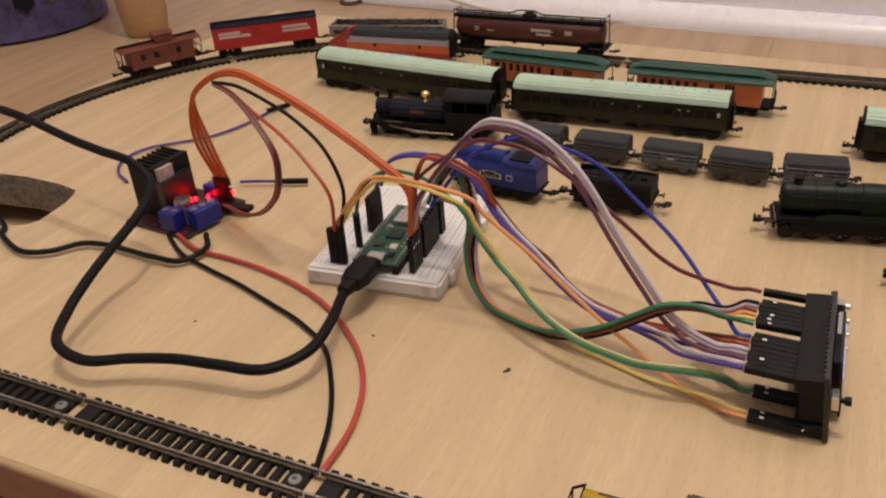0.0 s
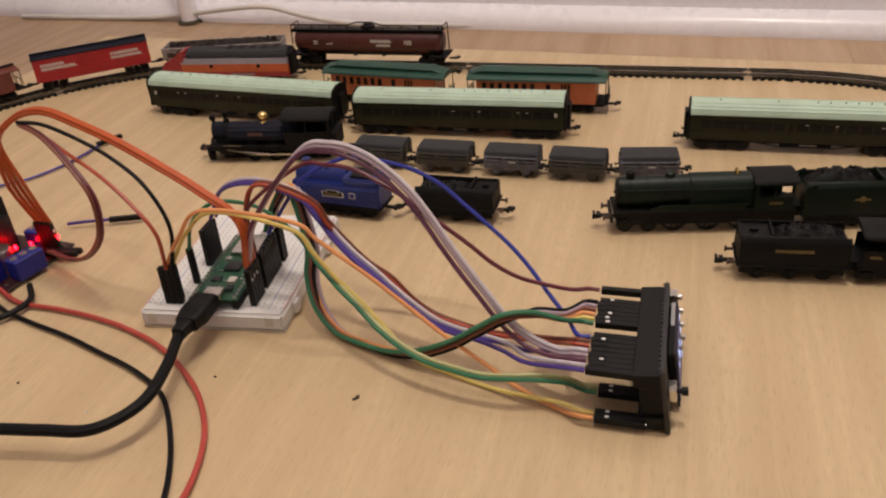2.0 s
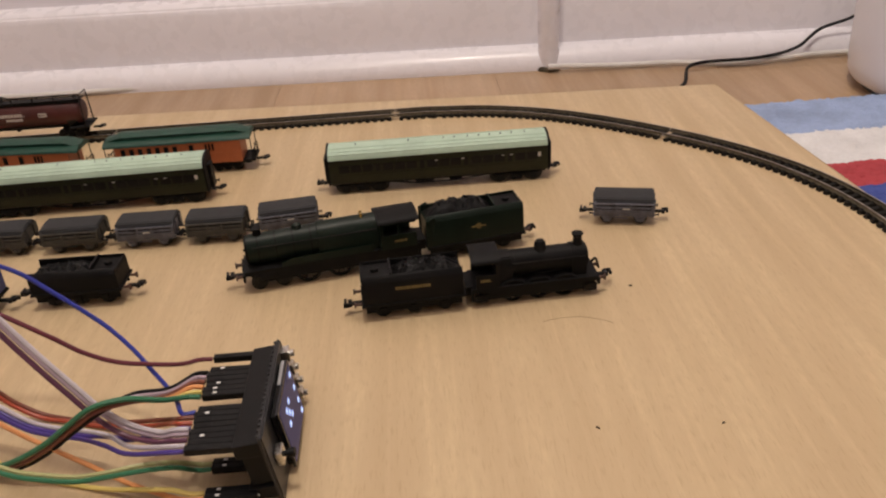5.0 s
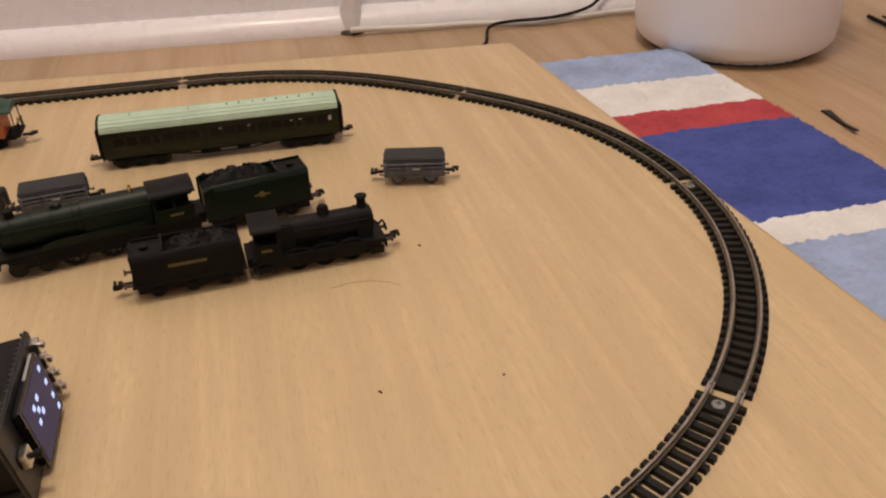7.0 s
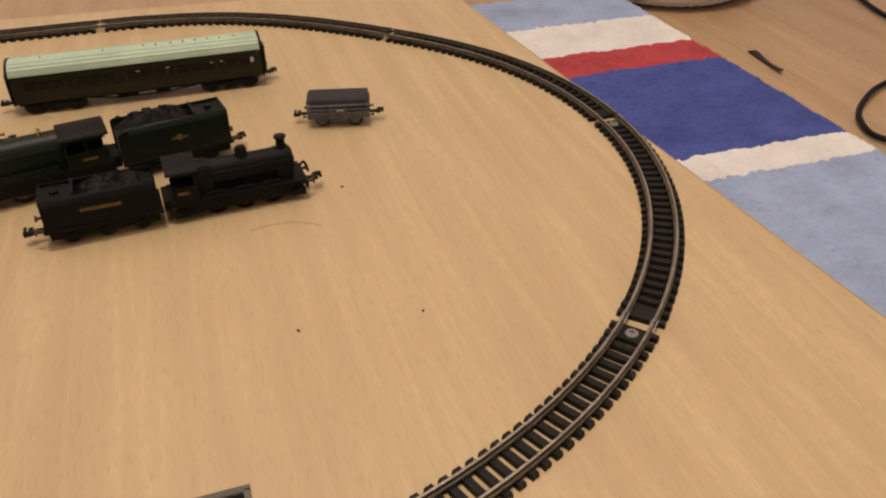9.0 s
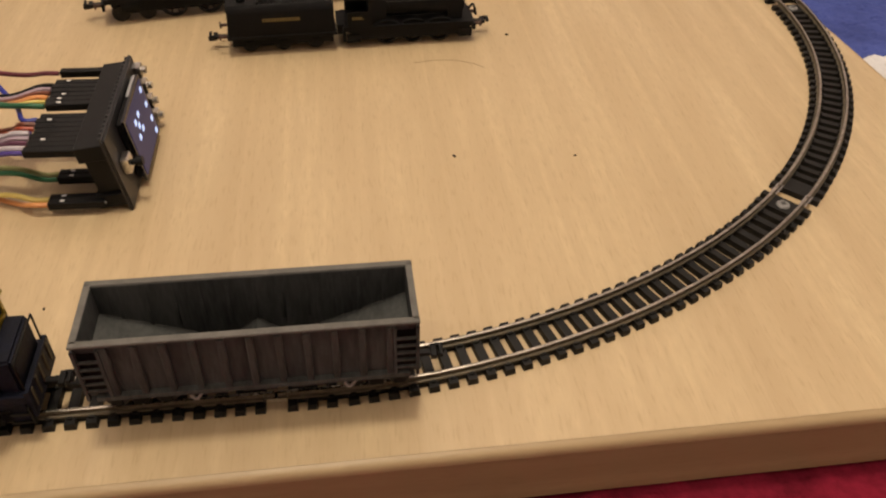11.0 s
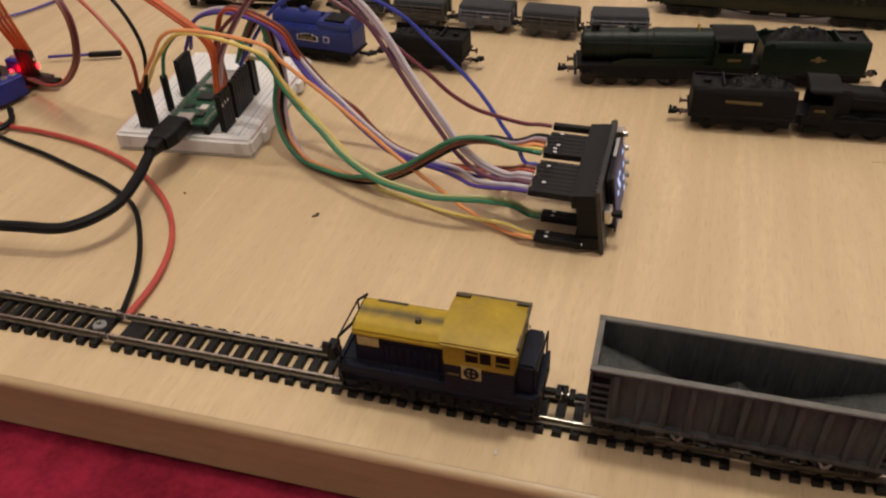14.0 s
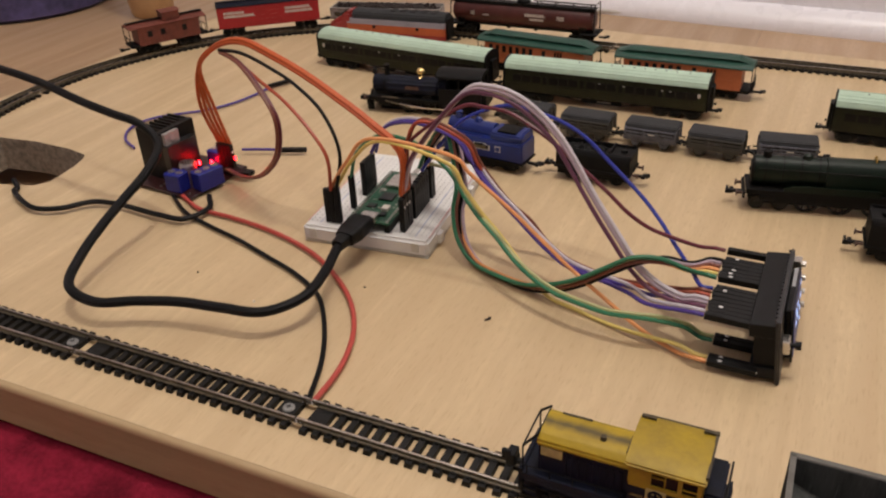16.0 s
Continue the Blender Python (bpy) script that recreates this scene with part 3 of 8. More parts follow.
def bogie_mesh(w, span, r):
    bm = B()
    for y in (-w / 2, w / 2):
        box(bm, (0, y, r + 0.0008), (span + 0.0042, 0.0008, 0.0018))
        for x in (-span / 2, span / 2):
            box(bm, (x, y * 1.04, r), (0.0026, 0.0012, 0.0026))
        box(bm, (0, y * 1.03, r - 0.0002), (0.0034, 0.0011, 0.0026), taper=(1.3, 1))
        for x in (-0.0011, 0, 0.0011):
            rod(bm, (x, y * 1.08, r - 0.0014), (x, y * 1.08, r + 0.0008), 0.00035, 6)
    box(bm, (0, 0, r + 0.0014), (0.0034, w, 0.0014))
    soften(bm, 0.00012, 1)
    return finish(bm, LOCO_BLACK)


WHEEL_ME = {r: wheelset_mesh(r) for r in (0.0028, 0.0031)}
DRIVER_ME = {r: driver_mesh(r) for r in (0.0048, 0.0056)}
COUPLER_ME = coupler_mesh()
BOGIE_ME = bogie_mesh(0.0112, 0.0112, 0.0028)


def wheelset(parent, x, r=0.0028):
    return shared("wheelset", WHEEL_ME[r], parent, pose(x, 0, 0))


def driver(parent, x, r):
    return shared("driving_wheelset", DRIVER_ME[r], parent, pose(x, 0, 0))


def coupler(parent, x, z=0.0046, drop=0):
    return shared("coupling", COUPLER_ME, parent, pose(x, 0, z, 0, 0, 0 if x > 0 else 180))


def bogie(parent, x):
    bg = shared("bogie", BOGIE_ME, parent, pose(x, 0, 0))
    for dx in (-0.0056, 0.0056):
        shared("wheelset", WHEEL_ME[0.0028], bg, pose(dx, 0, 0))
    return bg


def bars(parent, rows, side, y, mat, h=0.0009, name="lettering"):
    """Writing too small to read, or a company name, as plain bars on a side: rows of (x0, x1, z)."""
    for x0, x1, z in rows:
        bm = B()
        x = x0
        step = h * 0.95
        box(bm, ((x0 + x1) / 2, y * side, z - h * 0.42), (x1 - x0, 0.0002, h * 0.16))
        while x + step * 0.75 <= x1 + 1e-6:
            box(bm, (x + step * 0.36, y * side, z), (step * 0.72, 0.00024, h))
            x += step
        ob = part(name, bm, mat, parent)
    return ob


def along(p, q):
    """The pose of a model that stands with its middle between p (rear) and q (front)."""
    p, q = Vector(p), Vector(q)
    m, d = (p + q) / 2, q - p
    return pose(m.x, m.y, 0, 0, 0, math.degrees(math.atan2(d.y, d.x)))


# ---- passenger coach ----
def coach(m, label, length=0.121):
    t = thing("passenger_coach", m, label, "model coach", "olive passenger coaches")
    h, w = length / 2, 0.0090
    bm = B()
    prism(bm, [(-w + 0.0004, 0.0062), (-w, 0.0085), (-w, 0.0150), (-w + 0.0005, 0.0205), (w - 0.0005, 0.0205), (w, 0.0150), (w, 0.0085), (w - 0.0004, 0.0062)], -h, h)
    soften(bm, 0.0003, 1)
    part("body", bm, OLIVE, t)
    bm = B()
    arc = [((w + 0.0003) * math.cos(a), 0.0204 + 0.0052 * math.sin(a) ** 0.8) for a in (math.pi * i / 14 for i in range(15))]
    prism(bm, arc, -h + 0.0006, h - 0.0006)
    roof = part("roof", bm, MINT, t, "pale mint green curved roof with fine ribs")
    for y in (-0.0083, -0.0066, -0.0040, 0.0040, 0.0066, 0.0083):
        a = math.acos(y / (w + 0.0003))
        bm = B()
        rod(bm, (-h + 0.0010, y, 0.0204 + 0.0052 * math.sin(a) ** 0.8), (h - 0.0010, y, 0.0204 + 0.0052 * math.sin(a) ** 0.8), 0.00032, 6)
        part("rib", bm, MINT, roof)
    bm = B()
    rod(bm, (0, 0, -0.0004), (0, 0, 0.0007), 0.0004, 8, 0.0003)
    vent = finish(bm, WAGON_GREY)
    for f in (0.13, 0.37, 0.53, 0.58, 0.64, 0.69, 0.74, 0.79, 0.84, 0.90):
        shared("ventilator", vent, roof, pose(-h + f * length, -0.0004, 0.0256))
    for k in (-1, 1):
        bm = B()
        prism(bm, [(yy * 1.02, z + 0.0004) for yy, z in arc] + [(-w * 1.02, 0.006), (w * 1.02, 0.006)], k * h - 0.0005, k * h + 0.0006)
        end = part("end_wall", bm, LOCO_BLACK, t, "black coach end")
        bm = B()
        box(bm, (k * (h + 0.0014), 0, 0.0130), (0.0020, 0.0068, 0.0140))
        soften(bm, 0.0003, 1)
        part("gangway", bm, BLACK, end)
        for y in (-0.0060, 0.0060):
            bm = B()
            rod(bm, (k * (h + 0.0004), y, 0.0064), (k * (h + 0.0030), y, 0.0064), 0.0005, 8)
            rod(bm, (k * (h + 0.0030), y, 0.0064), (k * (h + 0.0035), y, 0.0064), 0.0010, 12)
            part("buffer", bm, BLACK, end)
    bm = B()
    box(bm, (0, 0, 0.0150), (0.0056, 0.0003, 0.0042))
    pane = finish(bm, COACH_GLASS)
    bm = B()
    box(bm, (0, 0, 0.0148), (0.0024, 0.0003, 0.0046))
    narrow = finish(bm, COACH_GLASS)
    bm = B()
    box(bm, (0, 0, 0), (0.0016, 0.0003, 0.0004))
    vane = finish(bm, LETTER)
    for side in (-1, 1):
        x, i = -h + 0.0060, 0
        while x < h - 0.0105:
            door = i % 4 == 3
            half = 0.0012 if door else 0.0028
            shared("window", narrow if door else pane, t, pose(x + half, side * (w + 0.00002), 0))
            x, i = x + 2 * half + (0.0016 if door or i % 4 == 2 else 0.0007), i + 1
        for f in (0.49, 0.61, 0.79, 0.83):
            shared("window_vane", vane, t, pose(-h + f * length, side * (w + 0.00012), 0.0165))
        bm = B()
        for i in range(5):
            x = -h + 0.012 + i * (length - 0.024) / 4
            for dx in (-0.0016, 0.0016):
                box(bm, (x + dx, side * (w + 0.00006), 0.0125), (0.00018, 0.00016, 0.0110))
        box(bm, (0, side * (w + 0.0001), 0.0115), (length - 0.002, 0.0002, 0.00025))
        part("beading", bm, OLIVE, t)
        bm = B()
        box(bm, (h - 0.0050, side * (w + 0.0001), 0.0155), (0.0016, 0.0002, 0.0024))
        part("notice", bm, LETTER, t, "small white notice panel")
        bm = B()
        box(bm, (0, side * 0.0072, 0.0056), (length - 0.003, 0.0007, 0.0012))
        for s2 in (-1, 1):
            rod(bm, (s2 * 0.012, side * 0.0072, 0.0034), (s2 * 0.026, side * 0.0072, 0.0052), 0.0004, 6)
        rod(bm, (-0.012, side * 0.0072, 0.0034), (0.012, side * 0.0072, 0.0034), 0.0004, 6)
        part("truss_rod", bm, LOCO_BLACK, t)
    for x, l in ((-0.008, 0.010), (0.009, 0.007)):
        bm = B()
        box(bm, (x, 0, 0.0045), (l, 0.0120, 0.0026))
        soften(bm, 0.0003, 1)
        part("underfloor_box", bm, LOCO_BLACK, t)
    for k in (-1, 1):
        bogie(t, k * (h - 0.0175)).scale = (1.65, 1.35, 1.2)
        coupler(t, k * (h + 0.0006))
    return t


# ---- small open wagon ----
def wagon(m, label, dark=False, load=0.0020):
    t = thing("open_wagon", m, label, "model wagon", "small grey open wagons")
    mat = WAGON_DARK if dark else WAGON_GREY
    L, w, z0, z1 = 0.0285, 0.0076, 0.0066, 0.0124
    for side in (-1, 1):
        for i in range(3):
            bm = B()
            hh = (z1 - z0) / 3
            box(bm, (0, side * w, z0 + hh * (i + 0.5)), (L, 0.0010, hh * (0.50 if i else 0.72)))
            soften(bm, 0.00012, 1)
            part("plank", bm, mat, t)
        bm = B()
        for x in (-L / 2 + 0.0006, -0.0035, 0.0035, L / 2 - 0.0006):
            box(bm, (x, side * (w + 0.0006), (z0 + z1) / 2 - 0.0003), (0.0009, 0.0007, z1 - z0 - 0.0006))
        part("stanchion", bm, mat, t)
        bm = B()
        box(bm, (0, side * 0.0070, 0.0056), (L + 0.0006, 0.0010, 0.0017))
        for x in (-0.0078, 0.0078):
            prism(bm, [(x - 0.0030, 0.0050), (x + 0.0030, 0.0050), (x + 0.0015, 0.0018), (x - 0.0015, 0.0018)], side * 0.0066 - 0.0004, side * 0.0066 + 0.0004, "y")
            box(bm, (x, side * 0.0072, 0.0030), (0.0020, 0.0010, 0.0016))
        rod(bm, (-0.0050, side * 0.0070, 0.0042), (0.0020, side * 0.0070, 0.0036), 0.0003, 6)
        part("solebar", bm, mat, t)
        bm = B()
        box(bm, (0.001, side * (w + 0.0011), z0 + 0.0028), (0.0034, 0.0002, 0.0007))
        part("number_plate", bm, LETTER if not dark else mat, t)
    for k in (-1, 1):
        bm = B()
        box(bm, (k * (L / 2 - 0.0005), 0, (z0 + z1) / 2), (0.0010, 2 * w, z1 - z0))
        for y in (-0.0035, 0.0035):
            box(bm, (k * (L / 2 + 0.0002), y, (z0 + z1) / 2 - 0.0004), (0.0010, 0.0009, z1 - z0 + 0.001))
        part("end_wall", bm, mat, t)
        coupler(t, k * L / 2)
        for y in (-0.0050, 0.0050):
            bm = B()
            rod(bm, (k * L / 2, y, 0.0052), (k * (L / 2 + 0.0020), y, 0.0052), 0.0004, 8)
            rod(bm, (k * (L / 2 + 0.0020), y, 0.0052), (k * (L / 2 + 0.0024), y, 0.0052), 0.0009, 10)
            part("buffer", bm, BLACK, t)
    bm = B()
    box(bm, (0, 0, z0), (L - 0.001, 2 * w - 0.001, 0.0008))
    part("floor", bm, mat, t)
    bm = B()
    box(bm, (0, 0, (z0 + z1) / 2), (L - 0.0018, 2 * w - 0.0014, z1 - z0 - 0.0008))
    part("liner", bm, LOCO_BLACK, t)
    bm = B()
    prism(bm, [(-w + 0.0002, z1 - 0.0004), (-w + 0.0003, z1 + 0.0008), (-w + 0.0014, z1 + 0.0017), (0, z1 + 0.0021), (w - 0.0014, z1 + 0.0017), (w - 0.0003, z1 + 0.0008), (w - 0.0002, z1 - 0.0004)],
          -L / 2 - 0.0001, L / 2 + 0.0001)
    soften(bm, 0.0006, 2, 20)
    part("load_cover", bm, TARP, t, "dark grey rounded load cover")
    for x in (-0.0078, 0.0078):
        wheelset(t, x, 0.0031)
    return t


# ---- tender ----
def coal_heap(bm, x0, x1, w, z, h, seed, nx=16, ny=9):
    rows = []
    for i in range(nx + 1):
        row = []
        for j in range(ny):
            u, v = i / nx, j / (ny - 1) * 2 - 1
            env = max(0.0, (1 - abs(v) ** 2.5)) * min(1.0, 5 * u, 5 * (1 - u))
            lump = 0.0016 * noise.noise(Vector((i * 1.7 + seed, j * 1.9, 0))) + 0.0010 * noise.noise(Vector((i * 4.1, j * 4.7, seed)))
            row.append(bm.verts.new((x0 + (x1 - x0) * u, v * w, z + h * env + lump * (0.3 + env))))
        rows.append(row)
    for i in range(nx):
        for j in range(ny - 1):
            bm.faces.new((rows[i][j], rows[i + 1][j], rows[i + 1][j + 1], rows[i][j + 1]))


def tender_parts(t, x0, x1, paint, top, seed, text, emblem=False, heap=0.0050):
    """The body, coal, frames and wheels of a tender between x0 (rear) and x1 (front)."""
    L, xm, w = x1 - x0, (x0 + x1) / 2, 0.0084
    bm = B()
    prism(bm, [(-w, 0.0070), (-w, top - 0.0022), (-w + 0.0008, top - 0.0010), (-w + 0.0016, top), (-w + 0.0022, top), (-w + 0.0024, top - 0.003),
               (w - 0.0024, top - 0.003), (w - 0.0022, top), (w - 0.0016, top), (w - 0.0008, top - 0.0010), (w, top - 0.0022), (w, 0.0070)], x0 + 0.0008, x1 - 0.0008)
    soften(bm, 0.0002, 1)
    part("tank", bm, paint, t)
    bm = B()
    box(bm, (x0 + 0.0011, 0, (top + 0.0060) / 2), (0.0008, 2 * w, top - 0.0070), taper=(1, 0.86))
    box(bm, (x0 + L * 0.30, 0, top - 0.0010), (0.0008, 2 * w - 0.003, 0.0034), taper=(1, 0.9))
    part("bulkhead", bm, paint, t)
    bm = B()
    box(bm, (x0 + L * 0.155, 0, top - 0.0016), (L * 0.29, 2 * w - 0.0044, 0.0012))
    rod(bm, (x0 + L * 0.15, 0, top - 0.0011), (x0 + L * 0.15, 0, top + 0.0002), 0.0016, 14)
    soften(bm, 0.0002, 1)
    part("rear_deck", bm, LOCO_BLACK, t)
    bm = B()
    coal_heap(bm, x0 + L * 0.31, x1 - 0.0015, w - 0.0018, top - 0.0024, heap, seed, 26, 13)
    part("coal", bm, COAL, t, "lumpy shiny black coal load")
    bm = B()
    box(bm, (xm, 0, 0.0066), (L, 0.0178, 0.0010))
    for side in (-1, 1):
        box(bm, (xm, side * 0.0068, 0.0045), (L - 0.003, 0.0008, 0.0032))
        for f in (-0.30, 0, 0.30):
            box(bm, (xm + f * L, side * 0.0074, 0.0034), (0.0028, 0.0009, 0.0030))
            rod(bm, (xm + f * L - 0.0026, side * 0.0075, 0.0056), (xm + f * L + 0.0026, side * 0.0075, 0.0056), 0.0004, 6)
    soften(bm, 0.00012, 1)
    part("frame", bm, LOCO_BLACK, t)
    for f in (-0.30, 0, 0.30):
        wheelset(t, xm + f * L, 0.0031)
    for side in (-1, 1):
        if text:
            bars(t, [(xm - text / 2, xm + text / 2, 0.0128)], side, w + 0.0001, GOLD_LETTER, 0.0011)
        if emblem:
            bm = B()
            rod(bm, (xm - 0.001, side * (w + 0.00005), 0.0135), (xm - 0.001, side * (w + 0.0002), 0.0135), 0.0013, 14)
            for k in (-1, 1):
                box(bm, (xm - 0.001 + k * 0.0021, side * (w + 0.0001), 0.0133), (0.0022, 0.0002, 0.0006))
            part("emblem", bm, GOLD_LETTER, t)
    for y in (-0.0052, 0.0052):
        bm = B()
        rod(bm, (x0, y, 0.0062), (x0 - 0.0024, y, 0.0062), 0.0006, 8)
        rod(bm, (x0 - 0.0024, y, 0.0062), (x0 - 0.0030, y, 0.0062), 0.0012, 12)
        part("buffer", bm, RUST, t)
    coupler(t, x0, 0.0042).matrix_basis = pose(x0, 0, 0.0042, 0, 0, 180)


# ---- steam engines ----
def boiler_parts(t, xf, xb, r, zc, paint, taper=1.0, band=5):
    bm = B()
    rod(bm, (xb, 0, zc), (xf, 0, zc), r, 28, r * taper)
    boiler = part("boiler", bm, paint, t)
    bm = B()
    for i in range(band):
        x = xb + (xf - xb) * (i + 0.4) / band
        k = r + (r * taper - r) * (i + 0.4) / band
        rod(bm, (x - 0.00025, 0, zc), (x + 0.00025, 0, zc), k + 0.00012, 28)
    part("boiler_band", bm, LOCO_BLACK, boiler)
    bm = B()
    s = 1 if xf > xb else -1
    rod(bm, (xf, 0, zc), (xf + s * 0.0006, 0, zc), r * taper * 0.96, 24)
    rod(bm, (xf + s * 0.0006, 0, zc), (xf + s * 0.0011, 0, zc), r * taper * 0.72, 24)
    rod(bm, (xf + s * 0.0011, 0, zc), (xf + s * 0.0018, 0, zc), 0.0006, 8)
    part("smokebox_door", bm, LOCO_BLACK, t)


def cab_parts(t, x0, x1, w, z0, z1, paint, roof, windows=1):
    """A cab with side sheets, window openings, spectacle plate and a curved roof. x1 is its front."""
    xm, L = (x0 + x1) / 2, x1 - x0
    zs = z0 + (z1 - z0) * 0.52
    for side in (-1, 1):
        bm = B()
        box(bm, (xm, side * w, (z0 + zs) / 2), (L, 0.0006, zs - z0))
        box(bm, (x1 - 0.0007, side * w, (zs + z1) / 2), (0.0014, 0.0006, z1 - zs))
        if windows:
            box(bm, (xm - 0.0004, side * w, (zs + z1) / 2), (0.0008, 0.0006, z1 - zs))
        box(bm, (xm, side * w, z1 - 0.0005), (L, 0.0006, 0.0010))
        part("cab_side", bm, paint, t)
    bm = B()
    box(bm, (x1 - 0.0004, 0, (z0 + zs) / 2), (0.0006, 2 * w, zs - z0))
    box(bm, (x1 - 0.0004, 0, (zs + z1) / 2), (0.0006, 0.0040, z1 - zs))
    for side in (-1, 1):
        box(bm, (x1 - 0.0004, side * (w - 0.0008), (zs + z1) / 2), (0.0006, 0.0016, z1 - zs))
    part("cab_front", bm, paint, t)
    bm = B()
    arc = [((w + 0.0006) * math.cos(a), z1 - 0.0002 + 0.0022 * math.sin(a)) for a in (math.pi * i / 12 for i in range(13))]
    prism(bm, arc, x0 - 0.0014, x1 + 0.0006)
    part("cab_roof", bm, roof, t)


def running_gear(t, xs, r, x_cyl, zc=0.0052):
    for side in (-1, 1):
        bm = B()
        y = side * 0.0066
        box(bm, ((xs[0] + xs[-1]) / 2, y, r - 0.0012), (abs(xs[-1] - xs[0]) + 0.002, 0.0005, 0.0009))
        part("coupling_rod", bm, STEEL, t)
        bm = B()
        rod(bm, (x_cyl, y + side * 0.0004, zc), (xs[len(xs) // 2], y + side * 0.0004, r - 0.0010), 0.00035, 6)
        box(bm, (x_cyl - 0.004 * (1 if x_cyl > 0 else -1), y + side * 0.0003, zc + 0.0010), (0.0070, 0.0005, 0.0004))
        part("connecting_rod", bm, STEEL, t)
        bm = B()
        rod(bm, (x_cyl - 0.0035, side * 0.0066, zc), (x_cyl + 0.0035, side * 0.0066, zc), 0.0021, 16)
        box(bm, (x_cyl, side * 0.0058, zc + 0.0018), (0.0066, 0.0026, 0.0024))
        soften(bm, 0.0002, 1)
        part("cylinder", bm, LOCO_BLACK, t)
    for x in xs:
        driver(t, x, r)


def fall_plate(t, x0, x1, z0, z1):
    """The plate and drawbar that close the gap to the tender."""
    bm = B()
    box(bm, ((x0 + x1) / 2, 0, z1), (x1 - x0, 0.0130, 0.0007))
    box(bm, ((x0 + x1) / 2, 0, (z0 + z1) / 2), (x1 - x0, 0.0110, z1 - z0 - 0.0008))
    for side in (-1, 1):
        box(bm, (x1, side * 0.0070, (z0 + z1) / 2 - 0.001), (0.0012, 0.0020, z1 - z0 + 0.001))
    part("fall_plate", bm, LOCO_BLACK, t)


def footplate(t, x0, x1, z, w=0.0084, drop=True):
    bm = B()
    box(bm, ((x0 + x1) / 2, 0, z), (x1 - x0, 2 * w, 0.0009))
    for side in (-1, 1):
        box(bm, ((x0 + x1) / 2, side * (w - 0.0003), z - 0.0008), (x1 - x0, 0.0006, 0.0010))
    box(bm, ((x0 + x1) / 2, 0, z - 0.0022), (x1 - x0 - 0.004, 0.0076, 0.0036))
    box(bm, ((x0 + x1) / 2, 0, z - 0.0055), (x1 - x0 - 0.010, 0.0058, 0.0034))
    part("footplate", bm, LOCO_BLACK, t)


def front_end(t, x, z, s=1):
    bm = B()
    box(bm, (x, 0, z), (0.0010, 0.0168, 0.0026))
    part("buffer_beam", bm, LOCO_BLACK, t)
    for y in (-0.0055, 0.0055):
        bm = B()
        rod(bm, (x, y, z), (x + s * 0.0026, y, z), 0.0007, 8)
        rod(bm, (x + s * 0.0026, y, z), (x + s * 0.0032, y, z), 0.0013, 14)
        part("buffer", bm, RUST, t)
    shared("coupling", COUPLER_ME, t, pose(x, 0, z - 0.0016, 0, 0, 0 if s > 0 else 180))


def express_engine(m):
    """Large green engine with its tender; the engine's front is towards +x."""
    t = thing("express_locomotive", m, "dark green express steam locomotive with six driving wheels", "model locomotive")
    footplate(t, -0.034, 0.036, 0.0090)
    boiler_parts(t, 0.0335, 0.0060, 0.0062, 0.0152, LOCO_GREEN, 0.93, 4)
    bm = B()
    arc = [(-0.0066, 0.0095), (-0.0068, 0.0150)] + [(0.0066 * math.cos(math.pi - a), 0.0160 + 0.0058 * math.sin(a)) for a in (math.pi * i / 12 for i in range(1, 12))] + [(0.0068, 0.0150), (0.0066, 0.0095)]
    prism(bm, arc, -0.0180, 0.0062)
    soften(bm, 0.0003, 1)
    part("firebox", bm, LOCO_GREEN, t)
    cab_parts(t, -0.0326, -0.0180, 0.0082, 0.0090, 0.0200, LOCO_GREEN, LOCO_BLACK)
    fall_plate(t, -0.0365, -0.0335, 0.0050, 0.0096)
    bm = B()
    lathe(bm, [(0.0019, 0.0205), (0.0017, 0.0212), (0.0016, 0.0226), (0.0020, 0.0230), (0.0019, 0.0234)], (0.0290, 0, 0), 18)
    part("chimney", bm, LOCO_BLACK, t)
    bm = B()
    lathe(bm, [(0.0024, 0.0205), (0.0021, 0.0214), (0.0018, 0.0224), (0.0010, 0.0229), (0.0003, 0.0230)], (0.0135, 0, 0), 18)
    part("dome", bm, LOCO_GREEN, t)
    bm = B()
    for y in (-0.0014, 0.0014):
        rod(bm, (-0.0120, y, 0.0216), (-0.0120, y, 0.0232), 0.0006, 8)
    part("safety_valve", bm, BRASS, t)
    for side in (-1, 1):
        bm = B()
        prism(bm, [(-0.0150, 0.0094), (0.0215, 0.0094), (0.0215, 0.0108), (0.0170, 0.0122), (-0.0150, 0.0122)], side * 0.0080 - 0.0003, side * 0.0080 + 0.0003, "y")
        part("splasher", bm, LOCO_GREEN, t)
        bars(t, [(-0.0286, -0.0236, 0.0122)], side, 0.0086, GOLD_LETTER, 0.0009, "number")
        bm = B()
        rod(bm, (-0.0170, side * 0.0066, 0.0178), (0.0320, side * 0.0058, 0.0178), 0.00022, 6)
        part("handrail", bm, TYRE, t)
    running_gear(t, [-0.0145, -0.0015, 0.0115], 0.0056, 0.0270, 0.0066)
    for side in (-1, 1):
        bm = B()
        box(bm, (-0.0020, side * 0.0074, 0.0066), (0.0620, 0.0007, 0.0048))
        box(bm, (-0.0265, side * 0.0074, 0.0050), (0.0120, 0.0008, 0.0040))
        part("valance", bm, LOCO_BLACK, t)
    for x in (0.0215, 0.0310):
        wheelset(t, x, 0.0028)
    front_end(t, 0.0365, 0.0068)
    return t


